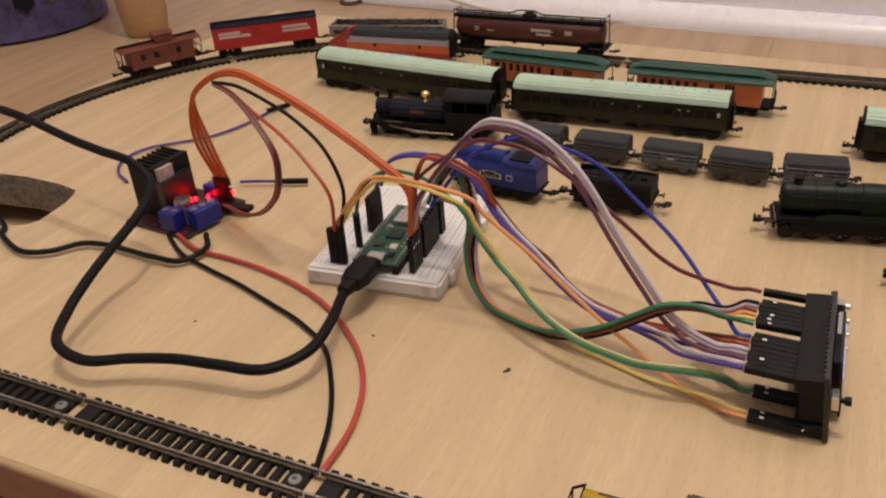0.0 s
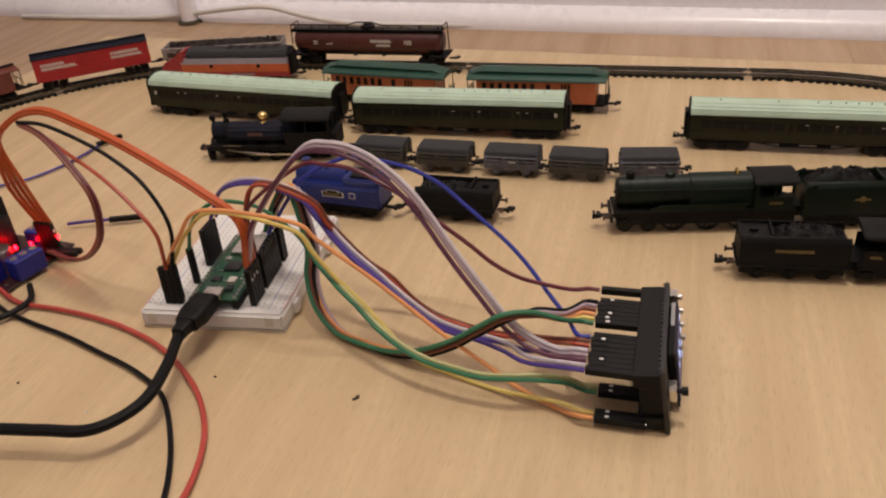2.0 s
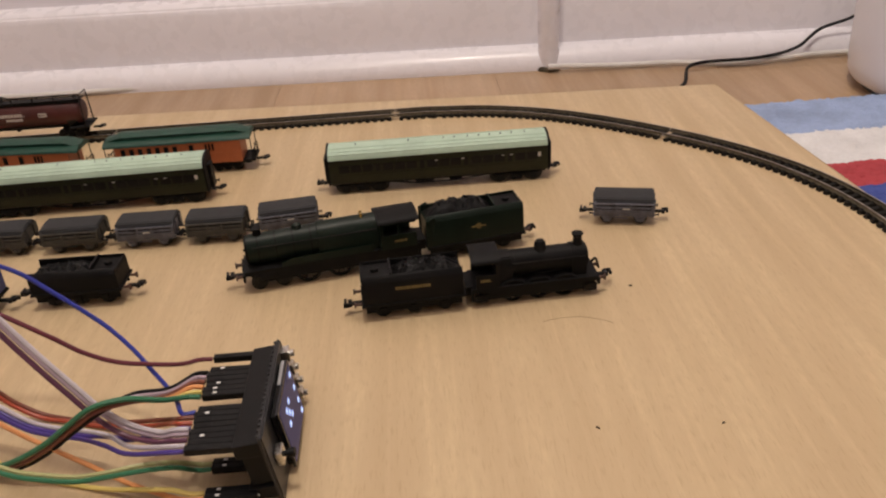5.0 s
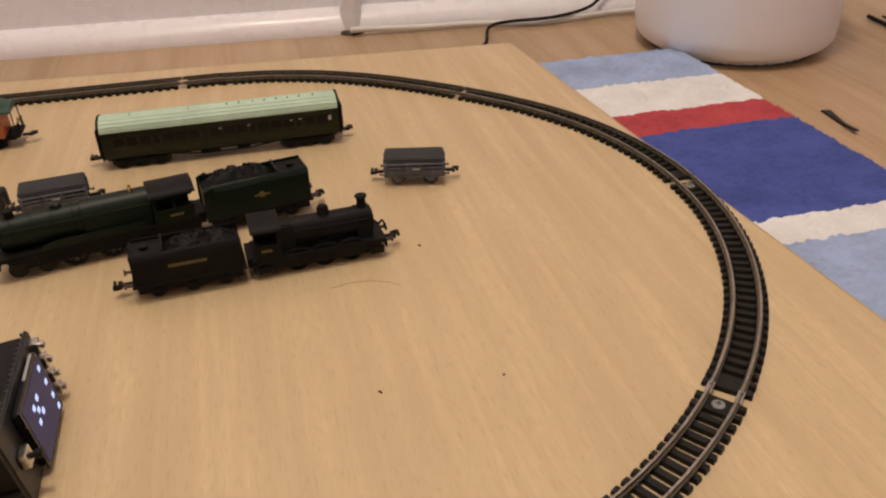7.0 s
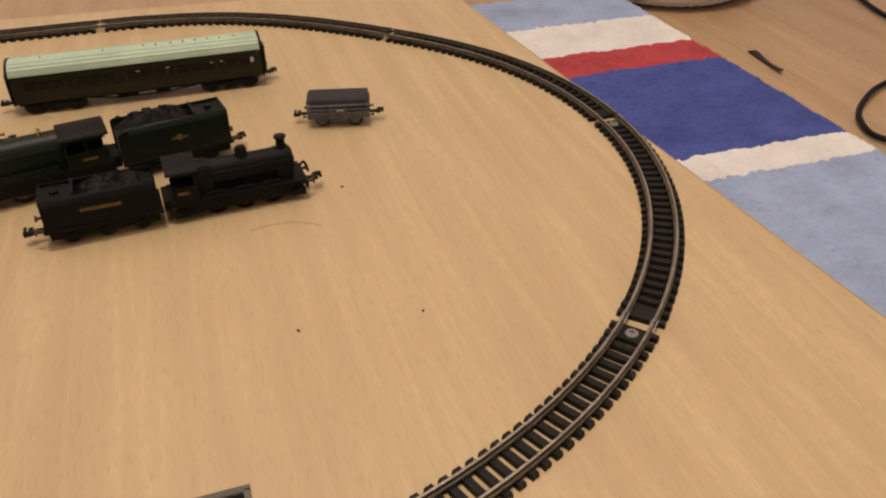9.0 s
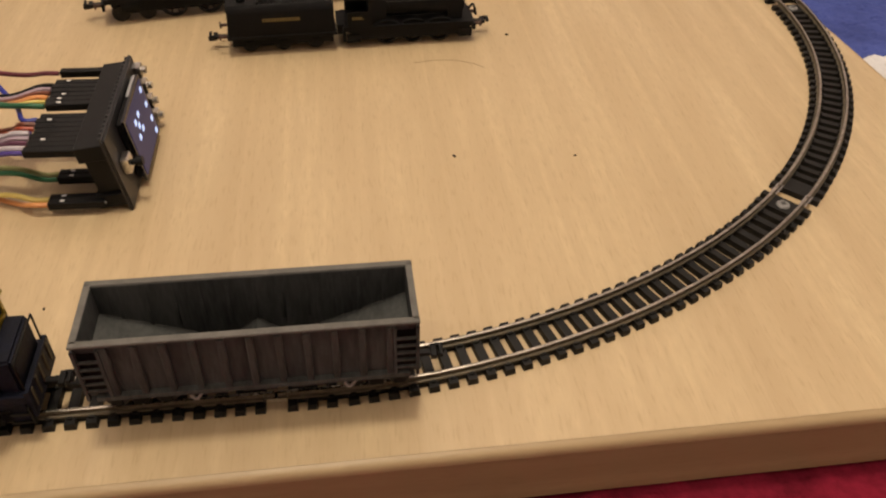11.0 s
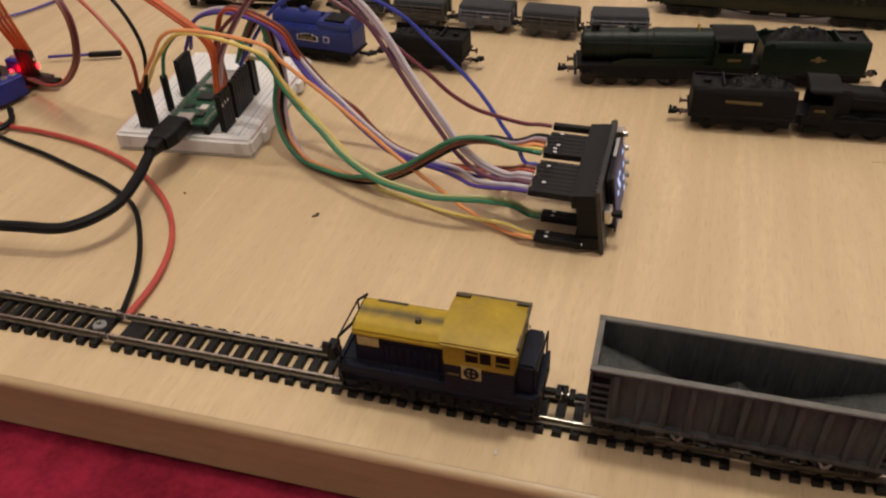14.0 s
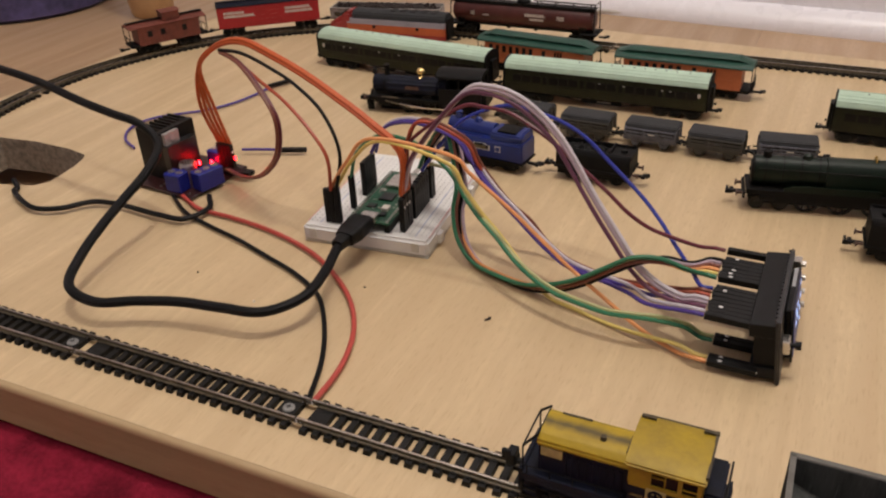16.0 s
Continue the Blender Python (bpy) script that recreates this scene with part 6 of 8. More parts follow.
def boxcar(m):
    t = thing("boxcar", m, "bright red boxcar with dark roof and white lettering", "model wagon", "cars of the running train")
    h, w, z0, z1 = 0.0400, 0.0088, 0.0068, 0.0232
    bm = B()
    box(bm, (0, 0, (z0 + z1) / 2), (2 * h, 2 * w, z1 - z0))
    soften(bm, 0.0003, 1)
    part("body", bm, BOX_RED, t)
    bm = B()
    prism(bm, [(-w - 0.0004, z1), (-w - 0.0004, z1 + 0.0005), (0, z1 + 0.0022), (w + 0.0004, z1 + 0.0005), (w + 0.0004, z1)], -h - 0.0004, h + 0.0004)
    roof = part("roof", bm, NAVY, t, "dark weathered roof")
    bm = B()
    box(bm, (0, 0, z1 + 0.0028), (2 * h + 0.001, 0.0030, 0.0004))
    for i in range(12):
        x = -h + 0.003 + i * (2 * h - 0.006) / 11
        for side in (-1, 1):
            rod(bm, (x, 0, z1 + 0.0023), (x, side * w, z1 + 0.0008), 0.0003, 5)
    part("roof_walk", bm, NAVY, roof)
    for side in (-1, 1):
        bm = B()
        box(bm, (0, side * (w + 0.0004), (z0 + z1) / 2), (0.0170, 0.0006, z1 - z0 - 0.0015))
        door = part("sliding_door", bm, BOX_RED, t)
        for i in range(5):
            bm = B()
            box(bm, (0, side * (w + 0.0008), z0 + 0.0020 + i * 0.0032), (0.0160, 0.0004, 0.0006))
            part("door_rib", bm, BOX_RED, door)
        bars(t, [(-0.0350, -0.0190, 0.0186), (-0.0350, -0.0105, 0.0160), (0.0130, 0.0330, 0.0186), (0.0130, 0.0350, 0.0158)], side, w + 0.0001, LETTER, 0.0019)
        bm = B()
        for i in range(14):
            box(bm, (-h + 0.002 + i * (2 * h - 0.004) / 13, side * (w + 0.00005), (z0 + z1) / 2), (0.0003, 0.0003, z1 - z0 - 0.001))
        part("side_rib", bm, BOX_RED, t)
    for k in (-1, 1):
        bogie(t, k * (h - 0.0110))
        coupler(t, k * (h + 0.0004))
    bm = B()
    box(bm, (0, 0, 0.0060), (2 * h, 0.0060, 0.0016))
    part("centre_sill", bm, LOCO_BLACK, t)
    return t


def caboose(m):
    t = thing("caboose", m, "red-brown wooden caboose with black platforms and roof walk", "model wagon", "cars of the running train")
    h, w, z0, z1 = 0.0240, 0.0086, 0.0068, 0.0200
    bm = B()
    box(bm, (0, 0, (z0 + z1) / 2), (2 * h, 2 * w, z1 - z0))
    soften(bm, 0.0002, 1)
    part("body", bm, OXIDE, t)
    bm = B()
    prism(bm, [(-w - 0.0006, z1), (-w - 0.0006, z1 + 0.0006), (0, z1 + 0.0026), (w + 0.0006, z1 + 0.0006), (w + 0.0006, z1)], -h - 0.0062, h + 0.0062)
    part("roof", bm, OXIDE, t)
    bm = B()
    box(bm, (0, 0, z1 + 0.0032), (2 * h + 0.012, 0.0034, 0.0005))
    part("roof_walk", bm, LOCO_BLACK, t)
    bm = B()
    box(bm, (0.004, 0, z1 + 0.0048), (0.0130, 0.0120, 0.0060))
    prism(bm, [(-0.0066, z1 + 0.0078), (0, z1 + 0.0092), (0.0066, z1 + 0.0078)], -0.0034, 0.0114)
    part("cupola", bm, OXIDE, t)
    for side in (-1, 1):
        for x in (-0.015, -0.005, 0.012):
            bm = B()
            box(bm, (x, side * (w + 0.0001), 0.0148), (0.0036, 0.0004, 0.0044))
            part("window", bm, WINDOW, t)
        bm = B()
        for i in range(16):
            box(bm, (-h + 0.002 + i * (2 * h - 0.004) / 15, side * (w + 0.00008), (z0 + z1) / 2), (0.0004, 0.0003, z1 - z0 - 0.001))
        part("board_strip", bm, OXIDE, t)
    for k in (-1, 1):
        bm = B()
        box(bm, (k * (h + 0.0032), 0, 0.0068), (0.0064, 0.0166, 0.0012))
        for y in (-0.0076, -0.0038, 0.0038, 0.0076):
            rod(bm, (k * (h + 0.0060), y, 0.0070), (k * (h + 0.0060), y, 0.0128 if abs(y) < 0.005 else 0.0202), 0.0003, 6)
        rod(bm, (k * (h + 0.0060), -0.0076, 0.0128), (k * (h + 0.0060), 0.0076, 0.0128), 0.0003, 6)
        part("end_platform", bm, LOCO_BLACK, t)
        bogie(t, k * (h - 0.0080))
        coupler(t, k * (h + 0.0064))
    return t


def couple(s, cars):
    """Stand cars on the oval one behind the other, the first one's nose at s: builder, half length, stretch along and upwards, gap behind."""
    for build, half, long, rise, gap in cars:
        s += half
        scaled(build(on_rails(s)), long, 1.0, rise)
        s += half + gap


couple(s_near(-0.0312), ((shunter, 0.0280, 0.965, 1.13, 0.0128), (hopper_car, 0.0378, 1.0, 1.0, 0.0)))
couple(s_far(-0.1320), ((tank_car, 0.0592, 1.0, 1.0, 0.0108), (gondola, 0.0454, 1.0, 1.0, 0.0108), (boxcar, 0.0404, 1.0, 1.0, 0.0108), (caboose, 0.0305, 1.0, 1.0, 0.0)))

# ---- electronics ----
BREADBOARD = material("white_abs", (0.74, 0.73, 0.71), 0.42, vary=0.04, scale=80)
HOLE_DARK = material("contact_hole", (0.40, 0.40, 0.41), 0.7)
NOTCH = material("shaded_cream_plastic", (0.62, 0.60, 0.54), 0.5, vary=0.05)
HOLE_PALE = material("shallow_contact_hole", (0.46, 0.45, 0.45), 0.7)
PCB_GREEN = material("green_solder_mask", (0.018, 0.085, 0.045), 0.3, vary=0.15, scale=400)
PCB_BLACK = material("black_solder_mask", (0.03, 0.03, 0.033), 0.35, vary=0.15, scale=400)
PCB_RED = material("dark_red_solder_mask", (0.035, 0.010, 0.010), 0.35, vary=0.2, scale=400)
TIN = material("solder_tin", (0.70, 0.68, 0.64), 0.28, 1.0, vary=0.1, scale=500)
TERMINAL_BLUE = material("blue_terminal_plastic", (0.012, 0.020, 0.24), 0.4, vary=0.1, scale=300)
CHIP_BLACK = material("chip_epoxy", (0.012, 0.012, 0.013), 0.35, vary=0.1)
SCREEN = material("display_glass", (0.008, 0.008, 0.014), 0.15, vary=0.05)
BLUE_LINE = material("blue_rail_print", (0.40, 0.44, 0.58), 0.5)
RED_LINE = material("red_rail_print", (0.70, 0.42, 0.40), 0.5)
GLOW_BLUE = glowing("display_backlight", (0.014, 0.015, 0.050), 0.9)
GLOW_TILE = glowing("display_pixel_block", (0.42, 0.56, 0.95), 1.15)
GLOW_RED = glowing("red_led", (1.0, 0.0015, 0.003), 130.0)
GLOW_RED_DIM = glowing("dim_red_led", (1.0, 0.004, 0.007), 30.0)
WIRE = {name: material(name + "_wire", c, 0.55 if name == "black" else 0.42, vary=0.06, scale=150, spec=0.18 if name == "black" else 0.4) for name, c in (
    ("white", (0.58, 0.53, 0.57)), ("mauve", (0.42, 0.33, 0.39)), ("purple", (0.13, 0.045, 0.085)), ("maroon", (0.15, 0.028, 0.045)), ("blue", (0.022, 0.034, 0.30)),
    ("violet", (0.075, 0.045, 0.27)), ("brown", (0.20, 0.065, 0.04)), ("green", (0.036, 0.175, 0.088)), ("yellow", (0.77, 0.61, 0.18)),
    ("orange", (0.78, 0.34, 0.13)), ("red", (0.46, 0.07, 0.055)), ("black", (0.005, 0.005, 0.0058)),
    ("khaki", (0.44, 0.44, 0.20)), ("deep_orange", (0.52, 0.098, 0.022)), ("rust", (0.42, 0.075, 0.036)))}

BB = pose(-0.14875, 0.2669, 0, 0, 0, 5.8)
bb = thing("breadboard", BB, "white solderless breadboard with printed red and blue lines", "breadboard")
bm = B()
box(bm, (0, 0.041, 0.0046), (0.0618, 0.0826, 0.0078))
soften(bm, 0.0013, 3)
part("body", bm, BREADBOARD, bb)
bm = B()
box(bm, (0, 0.041, 0.0004), (0.0612, 0.0814, 0.0008))
part("backing", bm, NOTCH, bb)
# Notches are raised blocks; their recess shade is put into the darker cream.
for x in (-0.0258, 0.0248):
    bm = B()
    box(bm, (x, -0.0002, 0.0052), (0.0034, 0.0010, 0.0042))
    part("notch", bm, NOTCH, bb)
for y in (0.014, 0.060):
    bm = B()
    box(bm, (0.0316, y, 0.0040), (0.0022, 0.0048, 0.0050))
    soften(bm, 0.0003, 1)
    part("dovetail", bm, BREADBOARD, bb)
bm = B()
for y in range(28):
    for x in (-0.0285, -0.0260, -0.0205, -0.0180, -0.0155, -0.0130, -0.0105, 0.0105, 0.0130, 0.0155, 0.0180, 0.0205, 0.0260, 0.0285):
        box(bm, (x, 0.0055 + y * 0.00262, 0.00852), (0.0007, 0.0007, 0.0001))
tagged(part("contact_hole", bm, HOLE_PALE, bb), kind="stuff")
for x, mt in ((-0.0300, RED_LINE), (-0.0236, BLUE_LINE), (0.0236, BLUE_LINE), (0.0300, RED_LINE)):
    bm = B()
    box(bm, (x, 0.041, 0.00853), (0.0005, 0.074, 0.0001))
    part("rail_line", bm, mt, bb)
bm = B()
box(bm, (0, 0.041, 0.00853), (0.0030, 0.076, 0.0001))
part("centre_channel", bm, GOND, bb)

pico = thing("microcontroller_board", BB @ pose(0.0015, 0.0280, 0), "green microcontroller board plugged into the breadboard", "circuit board")
bm = B()
box(bm, (0, 0, 0.0132), (0.0210, 0.0510, 0.0010))
soften(bm, 0.0002, 1)
part("board", bm, PCB_GREEN, pico)
for side in (-1, 1):
    bm = B()
    box(bm, (side * 0.0089, 0, 0.0108), (0.0025, 0.0508, 0.0038))
    part("pin_strip", bm, BLACK, pico)
    for i in range(20):
        bm = B()
        rod(bm, (side * 0.0089, -0.0242 + i * 0.00254, 0.0136), (side * 0.0089, -0.0242 + i * 0.00254, 0.0144), 0.0009, 6, 0.0006)
        part("solder_joint", bm, TIN, pico)
for nm, c, s, mt in (("wireless_shield", (0.0008, 0.0130, 0.0146), (0.0118, 0.0110, 0.0018), TIN), ("processor", (0, -0.0020, 0.0142), (0.0070, 0.0070, 0.0010), CHIP_BLACK),
                     ("flash_chip", (-0.0040, -0.0115, 0.0141), (0.0044, 0.0036, 0.0008), CHIP_BLACK), ("button", (0.0036, -0.0130, 0.0144), (0.0034, 0.0040, 0.0016), LETTER),
                     ("usb_socket", (0, -0.0235, 0.0150), (0.0076, 0.0056, 0.0027), TIN), ("regulator", (0.0045, -0.0185, 0.0142), (0.0028, 0.0030, 0.0010), CHIP_BLACK),
                     ("antenna", (0.0, 0.0225, 0.0138), (0.0110, 0.0030, 0.0002), GOND), ("crystal", (-0.0050, 0.0045, 0.0140), (0.0026, 0.0020, 0.0006), TIN)):
    bm = B()
    box(bm, c, s)
    soften(bm, 0.0002, 1)
    part(nm, bm, mt, pico)
bm = B()
for i in range(22):
    a, b2 = random.uniform(-0.0070, 0.0070), random.uniform(-0.020, 0.006)
    box(bm, (a, b2, 0.0139), (0.0010, 0.0006, 0.0004), rz=random.choice((0, math.pi / 2)))
tagged(part("component", bm, TIN, pico), kind="stuff")

# plug housings standing in the breadboard
LATCH_TIN = material("bright_tin_latch", (0.85, 0.84, 0.82), 0.45, 0.3, vary=0.05)
bm = B()
box(bm, (0, 0, 0.0057), (0.0025, 0.0025, 0.0166))
soften(bm, 0.0002, 1)
box(bm, (0.00118, 0, 0.0098), (0.0004, 0.0010, 0.0034))
HOUSING_ME = finish(bm, BLACK)
bm = B()
box(bm, (0.00136, 0, 0.0098), (0.0002, 0.0009, 0.0013))
LATCH_ME = finish(bm, LATCH_TIN)
bm = B()
rod(bm, (0, 0, -0.0030), (0, 0, 0.0002), 0.00032, 6)
PIN_ME = finish(bm, TIN)


def housing(m, label="black jumper plug housing in the breadboard", group="jumper plugs", latch=True):
    ob = tagged(new("plug_housing"), label, "plug", group)
    ob.empty_display_size, ob.matrix_basis = 0.003, m
    shared("shell", HOUSING_ME, ob, pose(0, 0, 0))
    if latch:
        shared("latch", LATCH_ME, ob, pose(0, 0, 0))
    shared("pin", PIN_ME, ob, pose(0, 0, 0))
    return ob


for x, y, lean, turn in ((-0.0172, 0.0060, 4, 180), (-0.0147, 0.0062, 3, 180), (-0.0160, 0.0088, 2, 180), (-0.0185, 0.0088, 2, 180), (-0.0198, 0.0061, 3, 180), (-0.0142, 0.0210, 3, 180),
                         (-0.0145, 0.0350, 8, 180), (-0.0145, 0.0376, 7, 180), (-0.0145, 0.0402, 6, 180), (-0.0145, 0.0428, 5, 180), (-0.0145, 0.0454, 4, 180),
                         (0.0170, 0.0065, 2, 0), (0.0170, 0.0091, -1, 0), (0.0171, 0.0117, 1, 0), (0.0171, 0.0143, -1, 0),
                         (0.0172, 0.0195, -1, 0), (0.0172, 0.0221, 1, 0), (0.0172, 0.0247, -2, 0), (0.0172, 0.0273, -3, 0), (0.0172, 0.0300, -4, 0), (0.0172, 0.0326, -5, 0), (0.0172, 0.0352, -3, 0), (0.0174, 0.0404, -5, 0), (0.0174, 0.0430, -6, 0)):
    housing(BB @ pose(x, y, 0.0114, lean, lean * 0.5, turn), latch=y < 0.012)

# display module standing on its long edge
LCD = pose(0.0321, 0.2397, 0, 0, -7.3, 0.6)
lcd = thing("display_module", LCD, "small lit display module standing on edge, black circuit board", "display")
bm = B()
box(bm, (-0.0008, 0.0260, 0.01325), (0.0016, 0.0520, 0.0265))
soften(bm, 0.0006, 2)
part("board", bm, PCB_BLACK, lcd)
bm = B()
box(bm, (0.0012, 0.0275, 0.0130), (0.0022, 0.0285, 0.0205))
soften(bm, 0.0004, 1)
frame_ob = part("screen_frame", bm, BLACK, lcd, "black screen carrier")
bm = B()
box(bm, (0.0016, 0.0355, 0.0234), (0.0016, 0.0130, 0.0004))
part("edge_strip", bm, HOLE_DARK, frame_ob, "pale strip along the carrier top")
bm = B()
box(bm, (0.0026, 0.0270, 0.0131), (0.0009, 0.0290, 0.0222))
part("screen_glass", bm, SCREEN, lcd, "dark blue lit screen")
bm = B()
box(bm, (0.00312, 0.0272, 0.0131), (0.0002, 0.0265, 0.0200))
lit = part("screen_picture", bm, GLOW_BLUE, lcd)
for y, z in ((0.0375, 0.0205), (0.0375, 0.0150), (0.0375, 0.0095), (0.0375, 0.0048), (0.0265, 0.0180), (0.0262, 0.0130), (0.0238, 0.0155), (0.0215, 0.0180), (0.0210, 0.0130)):
    bm = B()
    box(bm, (0.00327, y, z), (0.0002, 0.0019, 0.0016))
    part("picture_block", bm, GLOW_TILE, lit)
bm = B()
box(bm, (0.0014, 0.0068, 0.0135), (0.0024, 0.0052, 0.0052))
soften(bm, 0.0003, 1)
stick = part("joystick", bm, TIN, lcd, "silver joystick switch")
bm = B()
rod(bm, (0.0026, 0.0068, 0.0135), (0.0046, 0.0068, 0.0135), 0.0009, 12)
rod(bm, (0.0042, 0.0068, 0.0135), (0.0062, 0.0068, 0.0135), 0.0015, 14)
part("stick_cap", bm, BLACK, stick)
for i in range(4):
    bm = B()
    box(bm, (0.0014, 0.0480, 0.0040 + i * 0.0060), (0.0026, 0.0042, 0.0040))
    key = part("button", bm, TIN, lcd)
    bm = B()
    rod(bm, (0.0024, 0.0480, 0.0040 + i * 0.0060), (0.0042, 0.0480, 0.0040 + i * 0.0060), 0.0012, 12)
    part("button_cap", bm, TIN, key)
for z in (0.0218, 0.0043):
    bm = B()
    box(bm, (-0.0058, 0.0262, z), (0.0085, 0.0506, 0.0052 if z > 0.01 else 0.0046))
    soften(bm, 0.0002, 1)
    strip = part("socket_strip", bm, BLACK, lcd)
    bm = B()
    for i in range(20):
        box(bm, (-0.0101, 0.0021 + i * 0.00254, z), (0.0002, 0.0012, 0.0012))
    part("socket_hole", bm, HOLE_GREY, strip)
bm = B()
box(bm, (-0.0052, 0.0262, 0.0130), (0.0070, 0.0480, 0.0120))
part("shroud", bm, BLACK, lcd)
bm = B()
for i in range(20):
    box(bm, (-0.0018, 0.0021 + i * 0.00254, 0.0259), (0.0007, 0.0008, 0.0007))
part("solder_edge", bm, PCB_BLACK, lcd)
TOP_Y = [0.0508, 0.0430, 0.0404, 0.0378, 0.0352, 0.0326, 0.0300, 0.0222, 0.0196, 0.0170, 0.0144, 0.0118, 0.0092, 0.0066, 0.0040]
for i, y in enumerate(TOP_Y):
    housing(pose(0.0183 + 0.0004 * math.sin(i * 2.1), 0.2397 + y, 0.0203, 0, -90 + 1.0 * math.sin(i), 0),
            "black jumper plug housing in the display socket", "jumper plugs at the display", i in (1, 4, 5, 6, 8, 12))
for y in (0.0133, 0.0159, 0.0029, 0.0003):
    housing(pose(0.0214, 0.2397 + y, 0.0036, 0, -90, 0), "black jumper plug housing in the display socket", "jumper plugs at the display")


def wire(name, colour, points, r=0.00082, label="", dx=0.0, dy=0.0, dz=0.0, seg=7):
    bm = B()
    k = len(points) - 1
    tube(bm, [(x + dx * 4 * (i / k) * (1 - i / k), y + dy * 4 * (i / k) * (1 - i / k), max(r, z + dz * 4 * (i / k) * (1 - i / k))) for i, (x, y, z) in enumerate(points)], r, seg, 7)
    ob = part(name, bm, WIRE[colour])
    return tagged(ob, label or colour.replace("_", " ") + " jumper wire between breadboard and display", "wire", "jumper wires")


ARCH = [(-0.1327, 0.2776, 0.0270), (-0.1245, 0.2761, 0.0478), (-0.1017, 0.2749, 0.0767), (-0.0894, 0.2749, 0.0806), (-0.0780, 0.2744, 0.0782), (-0.0684, 0.2734, 0.0726), (-0.0601, 0.2718, 0.0655), (-0.0532, 0.2700, 0.0572), (-0.0467, 0.2677, 0.0487), (-0.0399, 0.2653, 0.0405), (-0.0327, 0.2626, 0.0327), (-0.0253, 0.2599, 0.0249), (-0.0163, 0.2570, 0.0197), (-0.0065, 0.2542, 0.0180), (-0.0009, 0.2515, 0.0204), (0.0036, 0.2515, 0.0202)]
wire("jumper_wire", "mauve", ARCH, 0.00085)
wire("jumper_wire", "white", [(x + 0.0005, y + 0.0004, z + 0.0014) for x, y, z in ARCH[:-2]] + [(x, y + 0.0010, z + 0.0012) for x, y, z in ARCH[-2:]], 0.00085)
wire("jumper_wire", "purple", [(-0.1330, 0.2806, 0.0270), (-0.1262, 0.2757, 0.0462), (-0.1034, 0.2745, 0.0751), (-0.0911, 0.2745, 0.0790), (-0.0797, 0.2740, 0.0766), (-0.0701, 0.2730, 0.0710), (-0.0618, 0.2714, 0.0639), (-0.0549, 0.2696, 0.0556), (-0.0484, 0.2673, 0.0471), (-0.0416, 0.2649, 0.0389), (-0.0344, 0.2622, 0.0311), (-0.0270, 0.2595, 0.0233), (-0.0180, 0.2560, 0.0181), (-0.0073, 0.2526, 0.0172), (-0.0009, 0.2489, 0.0204), (0.0036, 0.2489, 0.0202)], 0.0009)
wire("jumper_wire", "maroon", [(-0.1333, 0.2830, 0.0270), (-0.1324, 0.2831, 0.0472), (-0.1063, 0.2818, 0.0685), (-0.0941, 0.2799, 0.0711), (-0.0828, 0.2782, 0.0708), (-0.0730, 0.2767, 0.0672), (-0.0641, 0.2756, 0.0625), (-0.0559, 0.2749, 0.0569), (-0.0479, 0.2748, 0.0508), (-0.0401, 0.2753, 0.0442), (-0.0327, 0.2765, 0.0369), (-0.0243, 0.2786, 0.0308), (-0.0151, 0.2815, 0.0267), (-0.0059, 0.2855, 0.0228), (-0.0009, 0.2905, 0.0204), (0.0036, 0.2905, 0.0202)])
wire("jumper_wire", "blue", [(-0.1351, 0.3005, 0.0270), (-0.1172, 0.3001, 0.0513), (-0.1058, 0.3019, 0.0592), (-0.0935, 0.3032, 0.0632), (-0.0811, 0.3039, 0.0617), (-0.0693, 0.3039, 0.0588), (-0.0585, 0.3031, 0.0536), (-0.0491, 0.3013, 0.0465), (-0.0395, 0.2983, 0.0400), (-0.0302, 0.2941, 0.0342), (-0.0217, 0.2885, 0.0283), (-0.0139, 0.2814, 0.0229), (-0.0059, 0.2725, 0.0193), (-0.0009, 0.2619, 0.0204), (0.0036, 0.2619, 0.0202)])
wire("jumper_wire", "violet", [(-0.1671, 0.3093, 0.0270), (-0.1562, 0.3064, 0.0434), (-0.1376, 0.3015, 0.0506), (-0.1139, 0.2933, 0.0502), (-0.1056, 0.2902, 0.0438), (-0.0985, 0.2872, 0.0366), (-0.0905, 0.2842, 0.0304), (-0.0817, 0.2812, 0.0253), (-0.0732, 0.2781, 0.0200), (-0.0646, 0.2749, 0.0154), (-0.0556, 0.2717, 0.0118), (-0.0456, 0.2684, 0.0111), (-0.0357, 0.2650, 0.0118), (-0.0259, 0.2615, 0.0135), (-0.0168, 0.2579, 0.0144), (-0.0009, 0.2541, 0.0204), (0.0036, 0.2541, 0.0202)])
wire("jumper_wire", "white", [(-0.1671, 0.3119, 0.0282), (-0.1556, 0.3074, 0.0444), (-0.1370, 0.3025, 0.0516), (-0.1133, 0.2943, 0.0512), (-0.1050, 0.2912, 0.0448), (-0.0979, 0.2882, 0.0376), (-0.0899, 0.2852, 0.0314), (-0.0811, 0.2822, 0.0263), (-0.0726, 0.2791, 0.0210), (-0.0640, 0.2759, 0.0164), (-0.0550, 0.2727, 0.0128), (-0.0450, 0.2694, 0.0121), (-0.0351, 0.2660, 0.0128), (-0.0253, 0.2606, 0.0145), (-0.0165, 0.2541, 0.0149), (-0.0009, 0.2463, 0.0204), (0.0036, 0.2463, 0.0202)])
